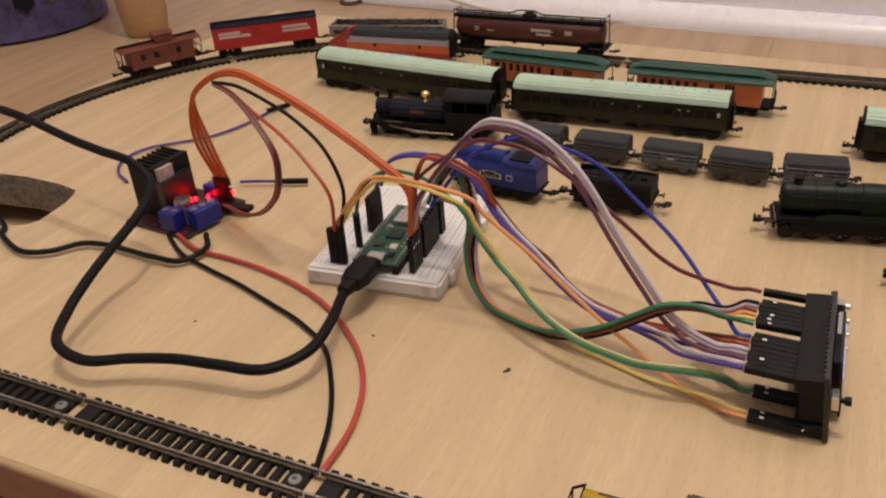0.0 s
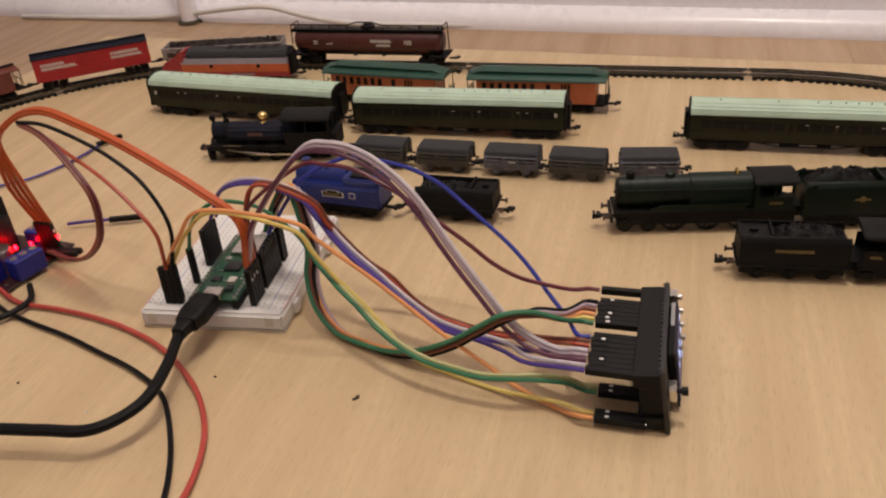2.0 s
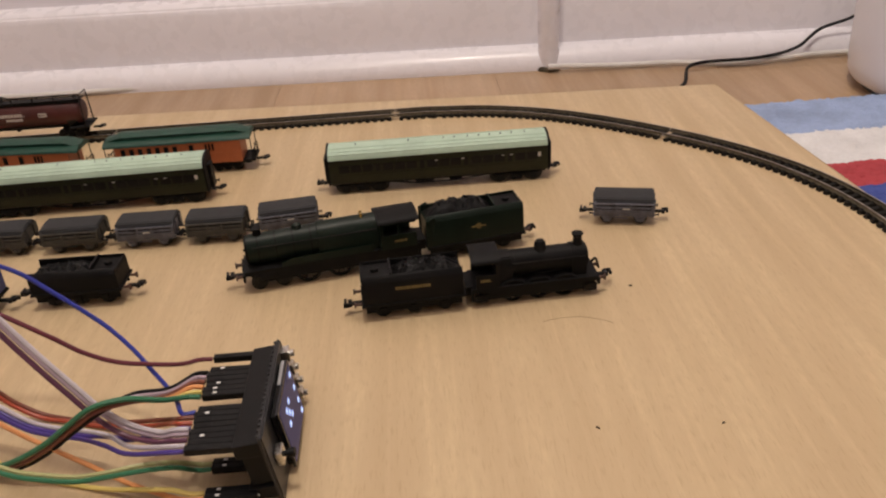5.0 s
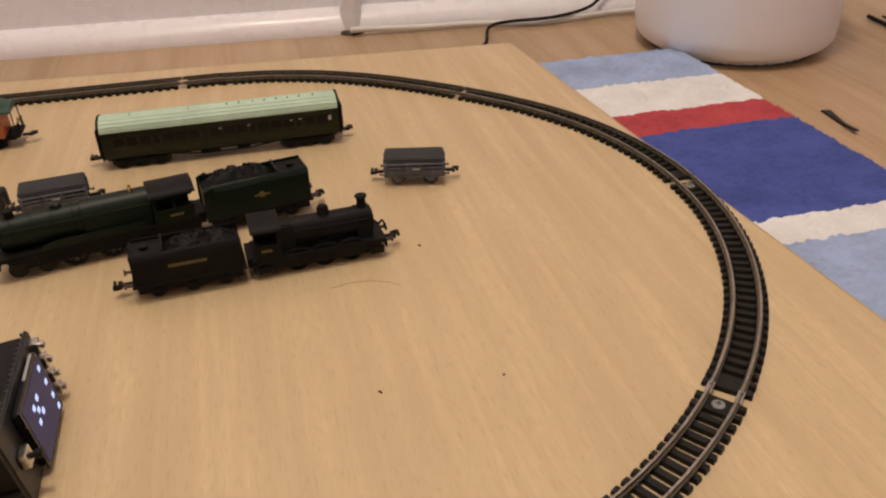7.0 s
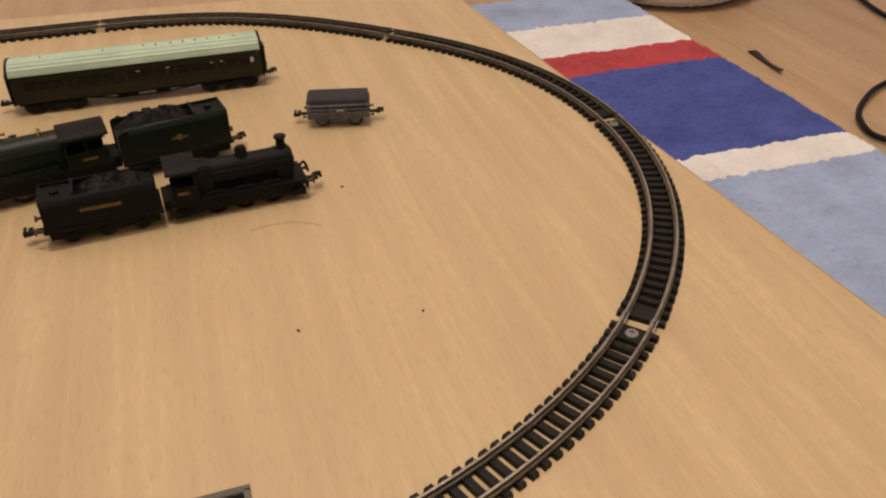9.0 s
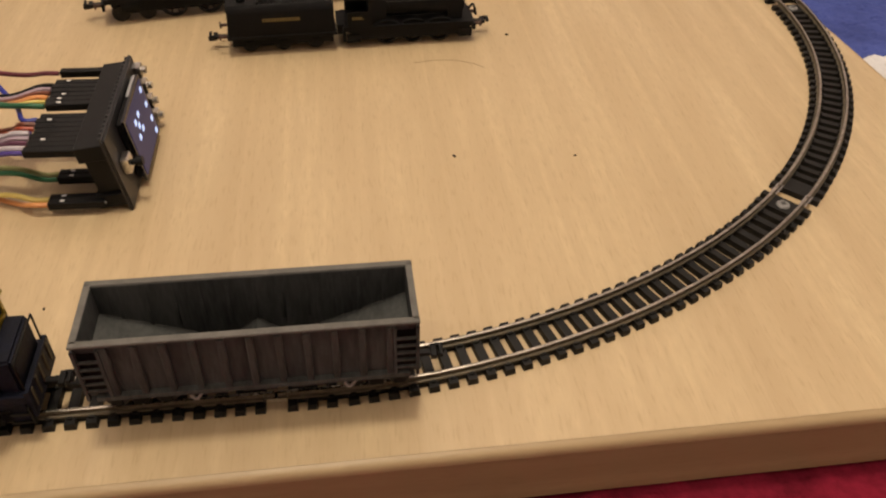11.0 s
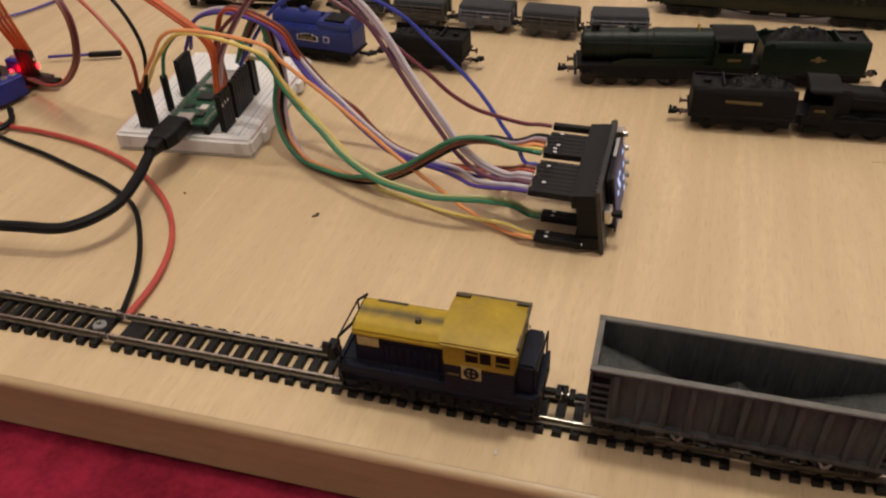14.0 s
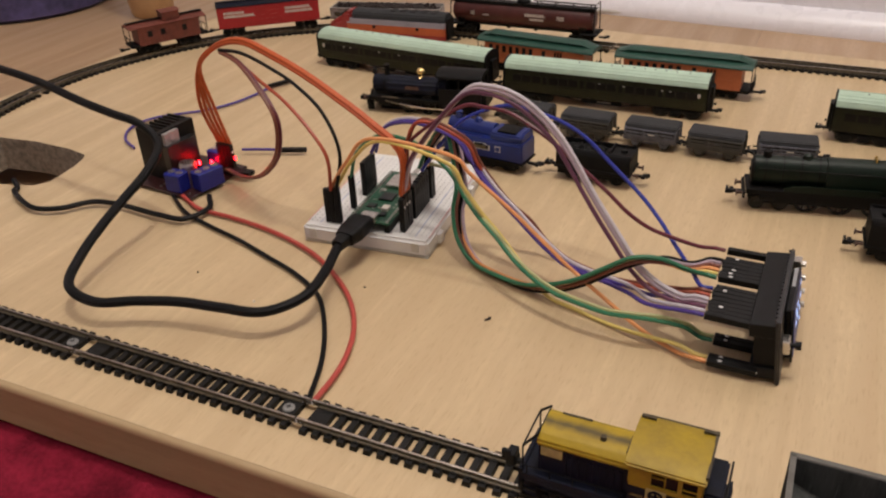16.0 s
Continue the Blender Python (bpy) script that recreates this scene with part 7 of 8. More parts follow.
wire("jumper_wire", "violet", [(-0.1671, 0.3137, 0.0258), (-0.1564, 0.3050, 0.0432), (-0.1378, 0.3001, 0.0504), (-0.1141, 0.2919, 0.0500), (-0.1058, 0.2888, 0.0436), (-0.0987, 0.2858, 0.0364), (-0.0907, 0.2828, 0.0302), (-0.0819, 0.2798, 0.0251), (-0.0734, 0.2767, 0.0198), (-0.0648, 0.2735, 0.0152), (-0.0558, 0.2703, 0.0116), (-0.0458, 0.2670, 0.0109), (-0.0359, 0.2636, 0.0116), (-0.0261, 0.2575, 0.0133), (-0.0169, 0.2515, 0.0143), (-0.0009, 0.2437, 0.0204), (0.0036, 0.2437, 0.0202)])
wire("jumper_wire", "brown", [(-0.1336, 0.2855, 0.0270), (-0.1332, 0.2855, 0.0457), (-0.1246, 0.2840, 0.0602), (-0.1054, 0.2859, 0.0535), (-0.1007, 0.2889, 0.0424), (-0.0947, 0.2910, 0.0321), (-0.0874, 0.2922, 0.0229), (-0.0785, 0.2924, 0.0164), (-0.0707, 0.2917, 0.0080), (-0.0611, 0.2901, 0.0025), (-0.0502, 0.2874, 0.0010), (-0.0389, 0.2838, 0.0012), (-0.0276, 0.2792, 0.0044), (-0.0168, 0.2736, 0.0088), (-0.0066, 0.2669, 0.0142), (-0.0009, 0.2593, 0.0204), (0.0036, 0.2593, 0.0202)])
wire("jumper_wire", "rust", [(-0.1336, 0.2837, 0.0258), (-0.1336, 0.2843, 0.0451), (-0.1250, 0.2828, 0.0596), (-0.1058, 0.2847, 0.0529), (-0.1011, 0.2877, 0.0418), (-0.0951, 0.2898, 0.0315), (-0.0878, 0.2910, 0.0223), (-0.0789, 0.2912, 0.0158), (-0.0711, 0.2905, 0.0074), (-0.0615, 0.2889, 0.0019), (-0.0506, 0.2862, 0.0010), (-0.0393, 0.2826, 0.0010), (-0.0280, 0.2780, 0.0038), (-0.0172, 0.2717, 0.0082), (-0.0068, 0.2649, 0.0139), (-0.0009, 0.2567, 0.0204), (0.0036, 0.2567, 0.0202)])
wire("jumper_wire", "mauve", [(-0.1361, 0.3104, 0.0270), (-0.1287, 0.3027, 0.0407), (-0.1168, 0.2987, 0.0511), (-0.1085, 0.2903, 0.0304), (-0.1074, 0.2839, 0.0193), (-0.1030, 0.2780, 0.0091), (-0.0935, 0.2723, 0.0023), (-0.0806, 0.2674, 0.0018), (-0.0673, 0.2631, 0.0030), (-0.0549, 0.2595, 0.0085), (-0.0433, 0.2573, 0.0155), (-0.0330, 0.2565, 0.0234), (-0.0235, 0.2573, 0.0280), (-0.0156, 0.2622, 0.0285), (-0.0063, 0.2692, 0.0240), (-0.0009, 0.2801, 0.0204), (0.0036, 0.2801, 0.0202)], dy=0.0010, dz=-0.0016)
wire("jumper_wire", "yellow", [(-0.1357, 0.3084, 0.0280), (-0.1304, 0.3026, 0.0407), (-0.1198, 0.2986, 0.0511), (-0.1115, 0.2903, 0.0304), (-0.1104, 0.2839, 0.0193), (-0.1060, 0.2779, 0.0091), (-0.0965, 0.2723, 0.0023), (-0.0836, 0.2673, 0.0018), (-0.0699, 0.2630, 0.0030), (-0.0569, 0.2594, 0.0069), (-0.0450, 0.2572, 0.0139), (-0.0347, 0.2564, 0.0218), (-0.0252, 0.2572, 0.0278), (-0.0156, 0.2608, 0.0283), (-0.0063, 0.2654, 0.0238), (-0.0009, 0.2723, 0.0204), (0.0036, 0.2723, 0.0202)], dz=-0.0008)
wire("jumper_wire", "orange", [(-0.1353, 0.3064, 0.0268), (-0.1298, 0.3030, 0.0407), (-0.1187, 0.2992, 0.0511), (-0.1104, 0.2909, 0.0304), (-0.1093, 0.2845, 0.0193), (-0.1049, 0.2785, 0.0091), (-0.0954, 0.2729, 0.0023), (-0.0825, 0.2679, 0.0018), (-0.0689, 0.2636, 0.0030), (-0.0561, 0.2599, 0.0067), (-0.0444, 0.2576, 0.0137), (-0.0341, 0.2568, 0.0216), (-0.0246, 0.2576, 0.0276), (-0.0156, 0.2599, 0.0281), (-0.0063, 0.2660, 0.0237), (-0.0009, 0.2749, 0.0204), (0.0036, 0.2749, 0.0202)])
wire("jumper_wire", "green", [(-0.1371, 0.3018, 0.0274), (-0.1307, 0.3015, 0.0409), (-0.1202, 0.2967, 0.0513), (-0.1119, 0.2884, 0.0306), (-0.1108, 0.2820, 0.0195), (-0.1064, 0.2760, 0.0093), (-0.0969, 0.2704, 0.0025), (-0.0840, 0.2654, 0.0020), (-0.0703, 0.2613, 0.0032), (-0.0572, 0.2581, 0.0083), (-0.0453, 0.2561, 0.0153), (-0.0350, 0.2553, 0.0232), (-0.0255, 0.2561, 0.0294), (-0.0156, 0.2586, 0.0299), (-0.0063, 0.2636, 0.0246), (-0.0009, 0.2697, 0.0204), (0.0036, 0.2697, 0.0202)], 0.00095, dz=0.0008)
wire("jumper_wire", "black", [(-0.1349, 0.3018, 0.0276), (-0.1294, 0.3023, 0.0407), (-0.1180, 0.2980, 0.0511), (-0.1097, 0.2897, 0.0304), (-0.1086, 0.2833, 0.0193), (-0.1042, 0.2773, 0.0091), (-0.0947, 0.2717, 0.0023), (-0.0818, 0.2667, 0.0018), (-0.0683, 0.2625, 0.0030), (-0.0556, 0.2590, 0.0075), (-0.0440, 0.2569, 0.0145), (-0.0337, 0.2561, 0.0224), (-0.0242, 0.2569, 0.0284), (-0.0156, 0.2642, 0.0289), (-0.0063, 0.2715, 0.0241), (-0.0009, 0.2827, 0.0204), (0.0036, 0.2827, 0.0202)], dz=-0.0018)
wire("jumper_wire", "brown", [(-0.1373, 0.3114, 0.0264), (-0.1300, 0.3019, 0.0407), (-0.1191, 0.2974, 0.0511), (-0.1108, 0.2890, 0.0304), (-0.1097, 0.2826, 0.0193), (-0.1053, 0.2767, 0.0091), (-0.0958, 0.2710, 0.0023), (-0.0829, 0.2661, 0.0018), (-0.0693, 0.2619, 0.0030), (-0.0564, 0.2586, 0.0071), (-0.0446, 0.2565, 0.0141), (-0.0343, 0.2557, 0.0220), (-0.0248, 0.2565, 0.0280), (-0.0156, 0.2593, 0.0285), (-0.0063, 0.2669, 0.0239), (-0.0009, 0.2775, 0.0204), (0.0036, 0.2775, 0.0202)])
wire("jumper_wire", "green", [(-0.1650, 0.2864, 0.0248), (-0.1612, 0.2874, 0.0375), (-0.1500, 0.2900, 0.0465), (-0.1350, 0.2925, 0.0450), (-0.1240, 0.2915, 0.0400), (-0.1135, 0.2868, 0.0352), (-0.1032, 0.2778, 0.0302), (-0.0926, 0.2696, 0.0260), (-0.0820, 0.2625, 0.0224), (-0.0724, 0.2564, 0.0180), (-0.0625, 0.2514, 0.0147), (-0.0521, 0.2476, 0.0127), (-0.0415, 0.2450, 0.0123), (-0.0313, 0.2437, 0.0118), (-0.0215, 0.2438, 0.0125), (-0.0121, 0.2454, 0.0123), (-0.0029, 0.2484, 0.0099), (0.0025, 0.2530, 0.0038), (0.0070, 0.2530, 0.0036)])
wire("jumper_wire", "khaki", [(-0.1351, 0.3082, 0.0272), (-0.1133, 0.2882, 0.0358), (-0.1030, 0.2792, 0.0308), (-0.0924, 0.2710, 0.0266), (-0.0818, 0.2639, 0.0230), (-0.0722, 0.2578, 0.0186), (-0.0623, 0.2528, 0.0153), (-0.0519, 0.2490, 0.0133), (-0.0413, 0.2464, 0.0129), (-0.0311, 0.2451, 0.0124), (-0.0213, 0.2452, 0.0131), (-0.0119, 0.2474, 0.0129), (-0.0028, 0.2505, 0.0102), (0.0025, 0.2556, 0.0038), (0.0070, 0.2556, 0.0036)])
wire("jumper_wire", "yellow", [(-0.1656, 0.2740, 0.0250), (-0.1528, 0.2714, 0.0429), (-0.1362, 0.2682, 0.0549), (-0.1067, 0.2694, 0.0492), (-0.1003, 0.2709, 0.0390), (-0.0931, 0.2708, 0.0293), (-0.0845, 0.2695, 0.0214), (-0.0761, 0.2672, 0.0136), (-0.0677, 0.2642, 0.0063), (-0.0584, 0.2606, 0.0010), (-0.0469, 0.2568, 0.0010), (-0.0354, 0.2530, 0.0010), (-0.0245, 0.2494, 0.0019), (-0.0140, 0.2464, 0.0036), (-0.0040, 0.2440, 0.0049), (0.0025, 0.2426, 0.0038), (0.0070, 0.2426, 0.0036)])
wire("jumper_wire", "orange", [(-0.1681, 0.2738, 0.0250), (-0.1548, 0.2693, 0.0424), (-0.1399, 0.2664, 0.0563), (-0.1028, 0.2633, 0.0562), (-0.0939, 0.2634, 0.0496), (-0.0849, 0.2631, 0.0431), (-0.0758, 0.2625, 0.0368), (-0.0670, 0.2615, 0.0303), (-0.0582, 0.2601, 0.0241), (-0.0494, 0.2584, 0.0182), (-0.0402, 0.2562, 0.0133), (-0.0310, 0.2538, 0.0088), (-0.0220, 0.2509, 0.0048), (-0.0128, 0.2477, 0.0023), (-0.0034, 0.2440, 0.0014), (0.0025, 0.2400, 0.0038), (0.0070, 0.2400, 0.0036)])
wire("jumper_wire", "deep_orange", [(-0.2612, 0.3085, 0.0188), (-0.2611, 0.3003, 0.0419), (-0.2556, 0.2974, 0.0629), (-0.2398, 0.2947, 0.0762), (-0.2212, 0.2912, 0.0816), (-0.2019, 0.2876, 0.0779), (-0.1830, 0.2841, 0.0723), (-0.1646, 0.2806, 0.0650), (-0.1466, 0.2772, 0.0568), (-0.1315, 0.2744, 0.0471), (-0.1324, 0.2746, 0.0270)], 0.0009, label="deep orange jumper wire between driver board and breadboard")
wire("jumper_wire", "deep_orange", [(-0.2587, 0.3085, 0.0188), (-0.2589, 0.3011, 0.0419), (-0.2554, 0.2984, 0.0635), (-0.2396, 0.2957, 0.0768), (-0.2210, 0.2922, 0.0822), (-0.2017, 0.2886, 0.0785), (-0.1828, 0.2851, 0.0729), (-0.1644, 0.2816, 0.0656), (-0.1464, 0.2782, 0.0574), (-0.1313, 0.2754, 0.0477), (-0.1324, 0.2769, 0.0270)], 0.0009, label="deep orange jumper wire between driver board and breadboard")
wire("jumper_wire", "deep_orange", [(-0.2562, 0.3085, 0.0188), (-0.2567, 0.3019, 0.0419), (-0.2553, 0.2978, 0.0642), (-0.2395, 0.2951, 0.0775), (-0.2209, 0.2916, 0.0829), (-0.2016, 0.2880, 0.0792), (-0.1827, 0.2845, 0.0736), (-0.1643, 0.2810, 0.0663), (-0.1463, 0.2776, 0.0581), (-0.1312, 0.2748, 0.0484), (-0.1324, 0.2793, 0.0270)], 0.0009, label="orange jumper wire between driver board and breadboard")
wire("jumper_wire", "deep_orange", [(-0.2537, 0.3085, 0.0188), (-0.2545, 0.3027, 0.0419), (-0.2552, 0.2990, 0.0643), (-0.2394, 0.2963, 0.0776), (-0.2208, 0.2928, 0.0830), (-0.2015, 0.2892, 0.0793), (-0.1826, 0.2857, 0.0737), (-0.1642, 0.2822, 0.0664), (-0.1462, 0.2788, 0.0582), (-0.1311, 0.2760, 0.0485), (-0.1324, 0.2816, 0.0270)], 0.0009, label="deep orange jumper wire between driver board and breadboard")
wire("jumper_wire", "rust", [(-0.2350, 0.2920, 0.0757), (-0.2214, 0.2876, 0.0738), (-0.2060, 0.2825, 0.0681), (-0.1908, 0.2775, 0.0626), (-0.1768, 0.2729, 0.0543), (-0.1652, 0.2691, 0.0427), (-0.1665, 0.2711, 0.0250)], label="orange jumper wire between driver board and breadboard")
wire("jumper_wire", "black", [(-0.2350, 0.2920, 0.0767), (-0.2184, 0.2875, 0.0782), (-0.2005, 0.2827, 0.0753), (-0.1832, 0.2780, 0.0703), (-0.1679, 0.2739, 0.0609), (-0.1599, 0.2717, 0.0445), (-0.1640, 0.2716, 0.0250)], label="black jumper wire between driver board and breadboard")
wire("jumper_wire", "brown", [(-0.2520, 0.3000, 0.0080), (-0.2358, 0.2924, 0.0102), (-0.2206, 0.2852, 0.0158), (-0.2068, 0.2788, 0.0255), (-0.1957, 0.2735, 0.0386), (-0.1930, 0.2723, 0.0553), (-0.2052, 0.2780, 0.0672), (-0.2195, 0.2847, 0.0745), (-0.2350, 0.2920, 0.0757)], label="brown jumper wire looping up from the driver board")
wire("jumper_wire", "maroon", [(-0.2512, 0.3014, 0.0074), (-0.2350, 0.2938, 0.0096), (-0.2198, 0.2866, 0.0152), (-0.2060, 0.2802, 0.0249), (-0.1949, 0.2749, 0.0380), (-0.1922, 0.2737, 0.0547), (-0.2044, 0.2794, 0.0666), (-0.2187, 0.2861, 0.0740), (-0.2342, 0.2934, 0.0754)], label="dark maroon jumper wire looping up from the driver board")
wire("loose_wire", "violet", [(-0.3162, 0.4290, 0.0015), (-0.3177, 0.4115, 0.0015), (-0.3220, 0.3948, 0.0015), (-0.3301, 0.3794, 0.0015), (-0.3430, 0.3675, 0.0015), (-0.3552, 0.3548, 0.0015), (-0.3569, 0.3380, 0.0015), (-0.3478, 0.3237, 0.0015), (-0.3327, 0.3150, 0.0015)], label="loose purple jumper wire lying behind the heat sink")
wire("loose_wire", "violet", [(-0.2678, 0.3329, 0.0030), (-0.2568, 0.3372, 0.0030), (-0.2455, 0.3408, 0.0030)], label="loose purple jumper wire end beside the driver")
wire("track_wire", "red", [(-0.2633, 0.2765, 0.0018), (-0.2447, 0.2681, 0.0018), (-0.2240, 0.2667, 0.0018), (-0.2034, 0.2640, 0.0018), (-0.1833, 0.2589, 0.0018), (-0.1642, 0.2510, 0.0018), (-0.1468, 0.2396, 0.0018), (-0.1315, 0.2257, 0.0018), (-0.1200, 0.2085, 0.0018), (-0.1137, 0.1888, 0.0018), (-0.1122, 0.1681, 0.0018)], 0.0011, label="red track feed wire lying on the board")
wire("track_wire", "black", [(-0.2682, 0.2751, 0.0016), (-0.2499, 0.2630, 0.0016), (-0.2290, 0.2562, 0.0016), (-0.2076, 0.2506, 0.0016), (-0.1867, 0.2435, 0.0016), (-0.1659, 0.2360, 0.0016), (-0.1469, 0.2251, 0.0016), (-0.1330, 0.2081, 0.0016), (-0.1221, 0.1889, 0.0016), (-0.1145, 0.1682, 0.0016)], 0.001, label="black track feed wire lying on the board")
wire("supply_cable", "black", [(-0.2480, 0.2796, 0.0030), (-0.2393, 0.2685, 0.0030), (-0.2435, 0.2553, 0.0030), (-0.2578, 0.2538, 0.0030), (-0.2725, 0.2544, 0.0030), (-0.2870, 0.2550, 0.0030), (-0.3012, 0.2521, 0.0030), (-0.3108, 0.2412, 0.0030), (-0.3235, 0.2360, 0.0030), (-0.3376, 0.2397, 0.0030), (-0.3508, 0.2460, 0.0030), (-0.3560, 0.2520, -0.0040), (-0.3660, 0.2580, -0.0200)], 0.0014, label="black supply cable dropping into the board cut-out")
usb = wire("usb_cable", "black", [(-0.1468, 0.2490, 0.0146), (-0.1473, 0.2430, 0.0142), (-0.1433, 0.2270, 0.0130), (-0.1420, 0.2093, 0.0124), (-0.1517, 0.1956, 0.0116), (-0.1690, 0.1919, 0.0115), (-0.1867, 0.1889, 0.0115), (-0.2036, 0.1834, 0.0111), (-0.2199, 0.1763, 0.0110), (-0.2367, 0.1797, 0.0125), (-0.2454, 0.1948, 0.0153)]
           + [(-0.2488, 0.2116, 0.0203), (-0.2498, 0.2286, 0.0258), (-0.2495, 0.2452, 0.0322), (-0.2548, 0.2607, 0.0382), (-0.2692, 0.2660, 0.0445), (-0.2867, 0.2655, 0.0481), (-0.3043, 0.2668, 0.0506), (-0.3218, 0.2700, 0.0525), (-0.3393, 0.2730, 0.0546), (-0.3570, 0.2740, 0.0570), (-0.3850, 0.2760, 0.0595), (-0.4300, 0.2820, 0.0640)], 0.0021, label="thick black charging cable from the microcontroller", seg=10)
usb["group"] = "cables"
bm = B()
for (ya, wa, ha), (yb, wb, hb) in (((-0.0012, 0.0108, 0.0070), (-0.0120, 0.0112, 0.0072)), ((-0.0120, 0.0112, 0.0072), (-0.0178, 0.0086, 0.0062)), ((-0.0178, 0.0066, 0.0054), (-0.0240, 0.0050, 0.0046))):
    rings = []
    for y, w, h in ((ya, wa, ha), (yb, wb, hb)):
        rings.append([bm.verts.new((w / 2 * math.copysign(abs(math.cos(a)) ** 0.45, math.cos(a)), y, 0.0150 + h / 2 * math.copysign(abs(math.sin(a)) ** 0.45, math.sin(a))))
                      for a in (2 * math.pi * (k + 0.5) / 24 for k in range(24))])
    for k in range(24):
        bm.faces.new((rings[0][k - 1], rings[0][k], rings[1][k], rings[1][k - 1]))
    for ring in rings:
        bm.faces.new(ring)
box(bm, (0, 0.0002, 0.0151), (0.0068, 0.0056, 0.0022))
plug = part("usb_plug", bm, BLACK, place=BB @ pose(0.0008, 0.0010, 0, 0, 0, -5))
tagged(plug, "black moulded plug in the microcontroller socket", "plug")
for m in (pose(-0.2455, 0.3408, 0.0030, 0, 90, 20), pose(-0.3158, 0.4290, 0.0024, 0, 90, 62)):
    housing(m, "black jumper plug housing lying loose on the board", "loose jumper plugs")

# ---- motor driver board with heat sink ----
TAB_METAL = material("matt_chip_tab", (0.42, 0.40, 0.39), 0.65, 0.5, vary=0.1, scale=400)
DRV = pose(-0.2760, 0.2980, -0.0036, 0, 0, -5)
drv = thing("motor_driver", DRV, "motor driver board with black finned heat sink and red lights", "circuit board")
bm = B()
box(bm, (0, 0, 0.0050), (0.0430, 0.0430, 0.0016))
soften(bm, 0.0004, 1)
part("board", bm, PCB_RED, drv)
for x in (-0.0185, 0.0185):
    for y in (-0.0185, 0.0185):
        bm = B()
        rod(bm, (x, y, 0.0036), (x, y, 0.0046), 0.0024, 12)
        part("standoff", bm, BLACK, drv)
bm = B()
box(bm, (-0.0062, 0.0010, 0.0192), (0.0034, 0.0240, 0.0270))
sink = part("heat_sink", bm, BLACK, drv, "tall black finned aluminium heat sink")
for i in range(8):
    bm = B()
    box(bm, (-0.0148, -0.0104 + i * 0.0032, 0.0192), (0.0146, 0.0012, 0.0270))
    part("fin", bm, BLACK, sink)
bm = B()
box(bm, (-0.0024, -0.0010, 0.0158), (0.0044, 0.0200, 0.0190))
part("driver_chip", bm, CHIP_BLACK, drv)
bm = B()
box(bm, (-0.0034, -0.0048, 0.0286), (0.0024, 0.0096, 0.0064))
tab = part("chip_tab", bm, TAB_METAL, drv, "bright metal chip tab")
bm = B()
rod(bm, (-0.0024, -0.0048, 0.0286), (-0.0018, -0.0048, 0.0286), 0.0015, 12)
part("tab_hole", bm, HOLE_DARK, tab)


def terminal(x, y, ways, turn):
    a = radians(turn)
    bm = B()
    box(bm, (x, y, 0.0108), (0.0050 * ways, 0.0080, 0.0100), rz=a)
    soften(bm, 0.0005, 1)
    tm = part("screw_terminal", bm, TERMINAL_BLUE, drv, "blue screw terminal block")
    for i in range(ways):
        u = (i - (ways - 1) / 2) * 0.005
        bm = B()
        px, py = x + u * math.cos(a), y + u * math.sin(a)
        rod(bm, (px, py, 0.0150), (px, py, 0.0162), 0.0019, 14)
        box(bm, (px, py, 0.0163), (0.0034, 0.0005, 0.0003), rz=a + 0.5)
        part("terminal_screw", bm, TIN, tm)


terminal(0.0085, -0.0165, 2, 4)
terminal(0.0200, -0.0060, 3, 80)
terminal(0.0080, 0.0150, 2, 0)
bm = B()
lathe(bm, [(0.0046, 0.0058), (0.0046, 0.0158), (0.0042, 0.0168), (0.0020, 0.0170)], (0.0065, -0.0060, 0), 22)
part("capacitor", bm, TIN, drv, "round silver capacitor")
bm = B()
for i in range(4):
    box(bm, (0.0135 + i * 0.0025, 0.0120, 0.0070), (0.0025, 0.0050, 0.0026))
    rod(bm, (0.0135 + i * 0.0025, 0.0120, 0.0080), (0.0135 + i * 0.0025, 0.0120, 0.0140), 0.00035, 6)
part("pin_header", bm, BLACK, drv)
for x, y, z in ((0.0104, -0.0012, 0.0150), (0.0238, 0.0118, 0.0150), (0.0086, 0.0086, 0.0110)):
    bm = B()
    box(bm, (x, y, z), (0.0011, 0.0010, 0.0022))
    soften(bm, 0.0003, 1)
    part("indicator", bm, GLOW_RED if x < 0.02 else GLOW_RED_DIM, drv, "glowing red indicator light")
for i in range(4):
    housing(DRV @ pose(0.0135 + i * 0.00254, 0.0120, 0.0086, 3, 2, 0), "black jumper plug housing on the driver pins", "jumper plugs at the driver")
for y in (0.0035, 0.0062):
    housing(DRV @ pose(0.0205, y + 0.004, 0.0080, 0, 90, 12), "black jumper plug housing on the driver pins", "jumper plugs at the driver")
bm = B()
for i in range(26):
    box(bm, (random.uniform(-0.004, 0.019), random.uniform(-0.019, 0.019), 0.0062), (0.0016, 0.0009, 0.0007), rz=random.choice((0, math.pi / 2)))
tagged(part("component", bm, TIN, drv), kind="stuff")

# ---- round about the board ----
def pipe(x, y):
    t = thing("heating_pipe", pose(x, y, 0), "white painted heating pipe rising from the floor", "pipe", "heating pipes")
    bm = B()
    rod(bm, (0, 0, FLOOR), (0, 0, 0.42), 0.0092, 24)
    part("tube", bm, GLOSS_WHITE, t)
    bm = B()
    lathe(bm, [(0.0128, FLOOR), (0.0128, FLOOR + 0.0016), (0.0112, FLOOR + 0.0034), (0.0096, FLOOR + 0.0036)], (0, 0, 0), 24)
    part("floor_collar", bm, GRIME, t, "dark brown floor collar")


pipe(0.203, 0.7680)
pipe(-0.478, 0.8020)


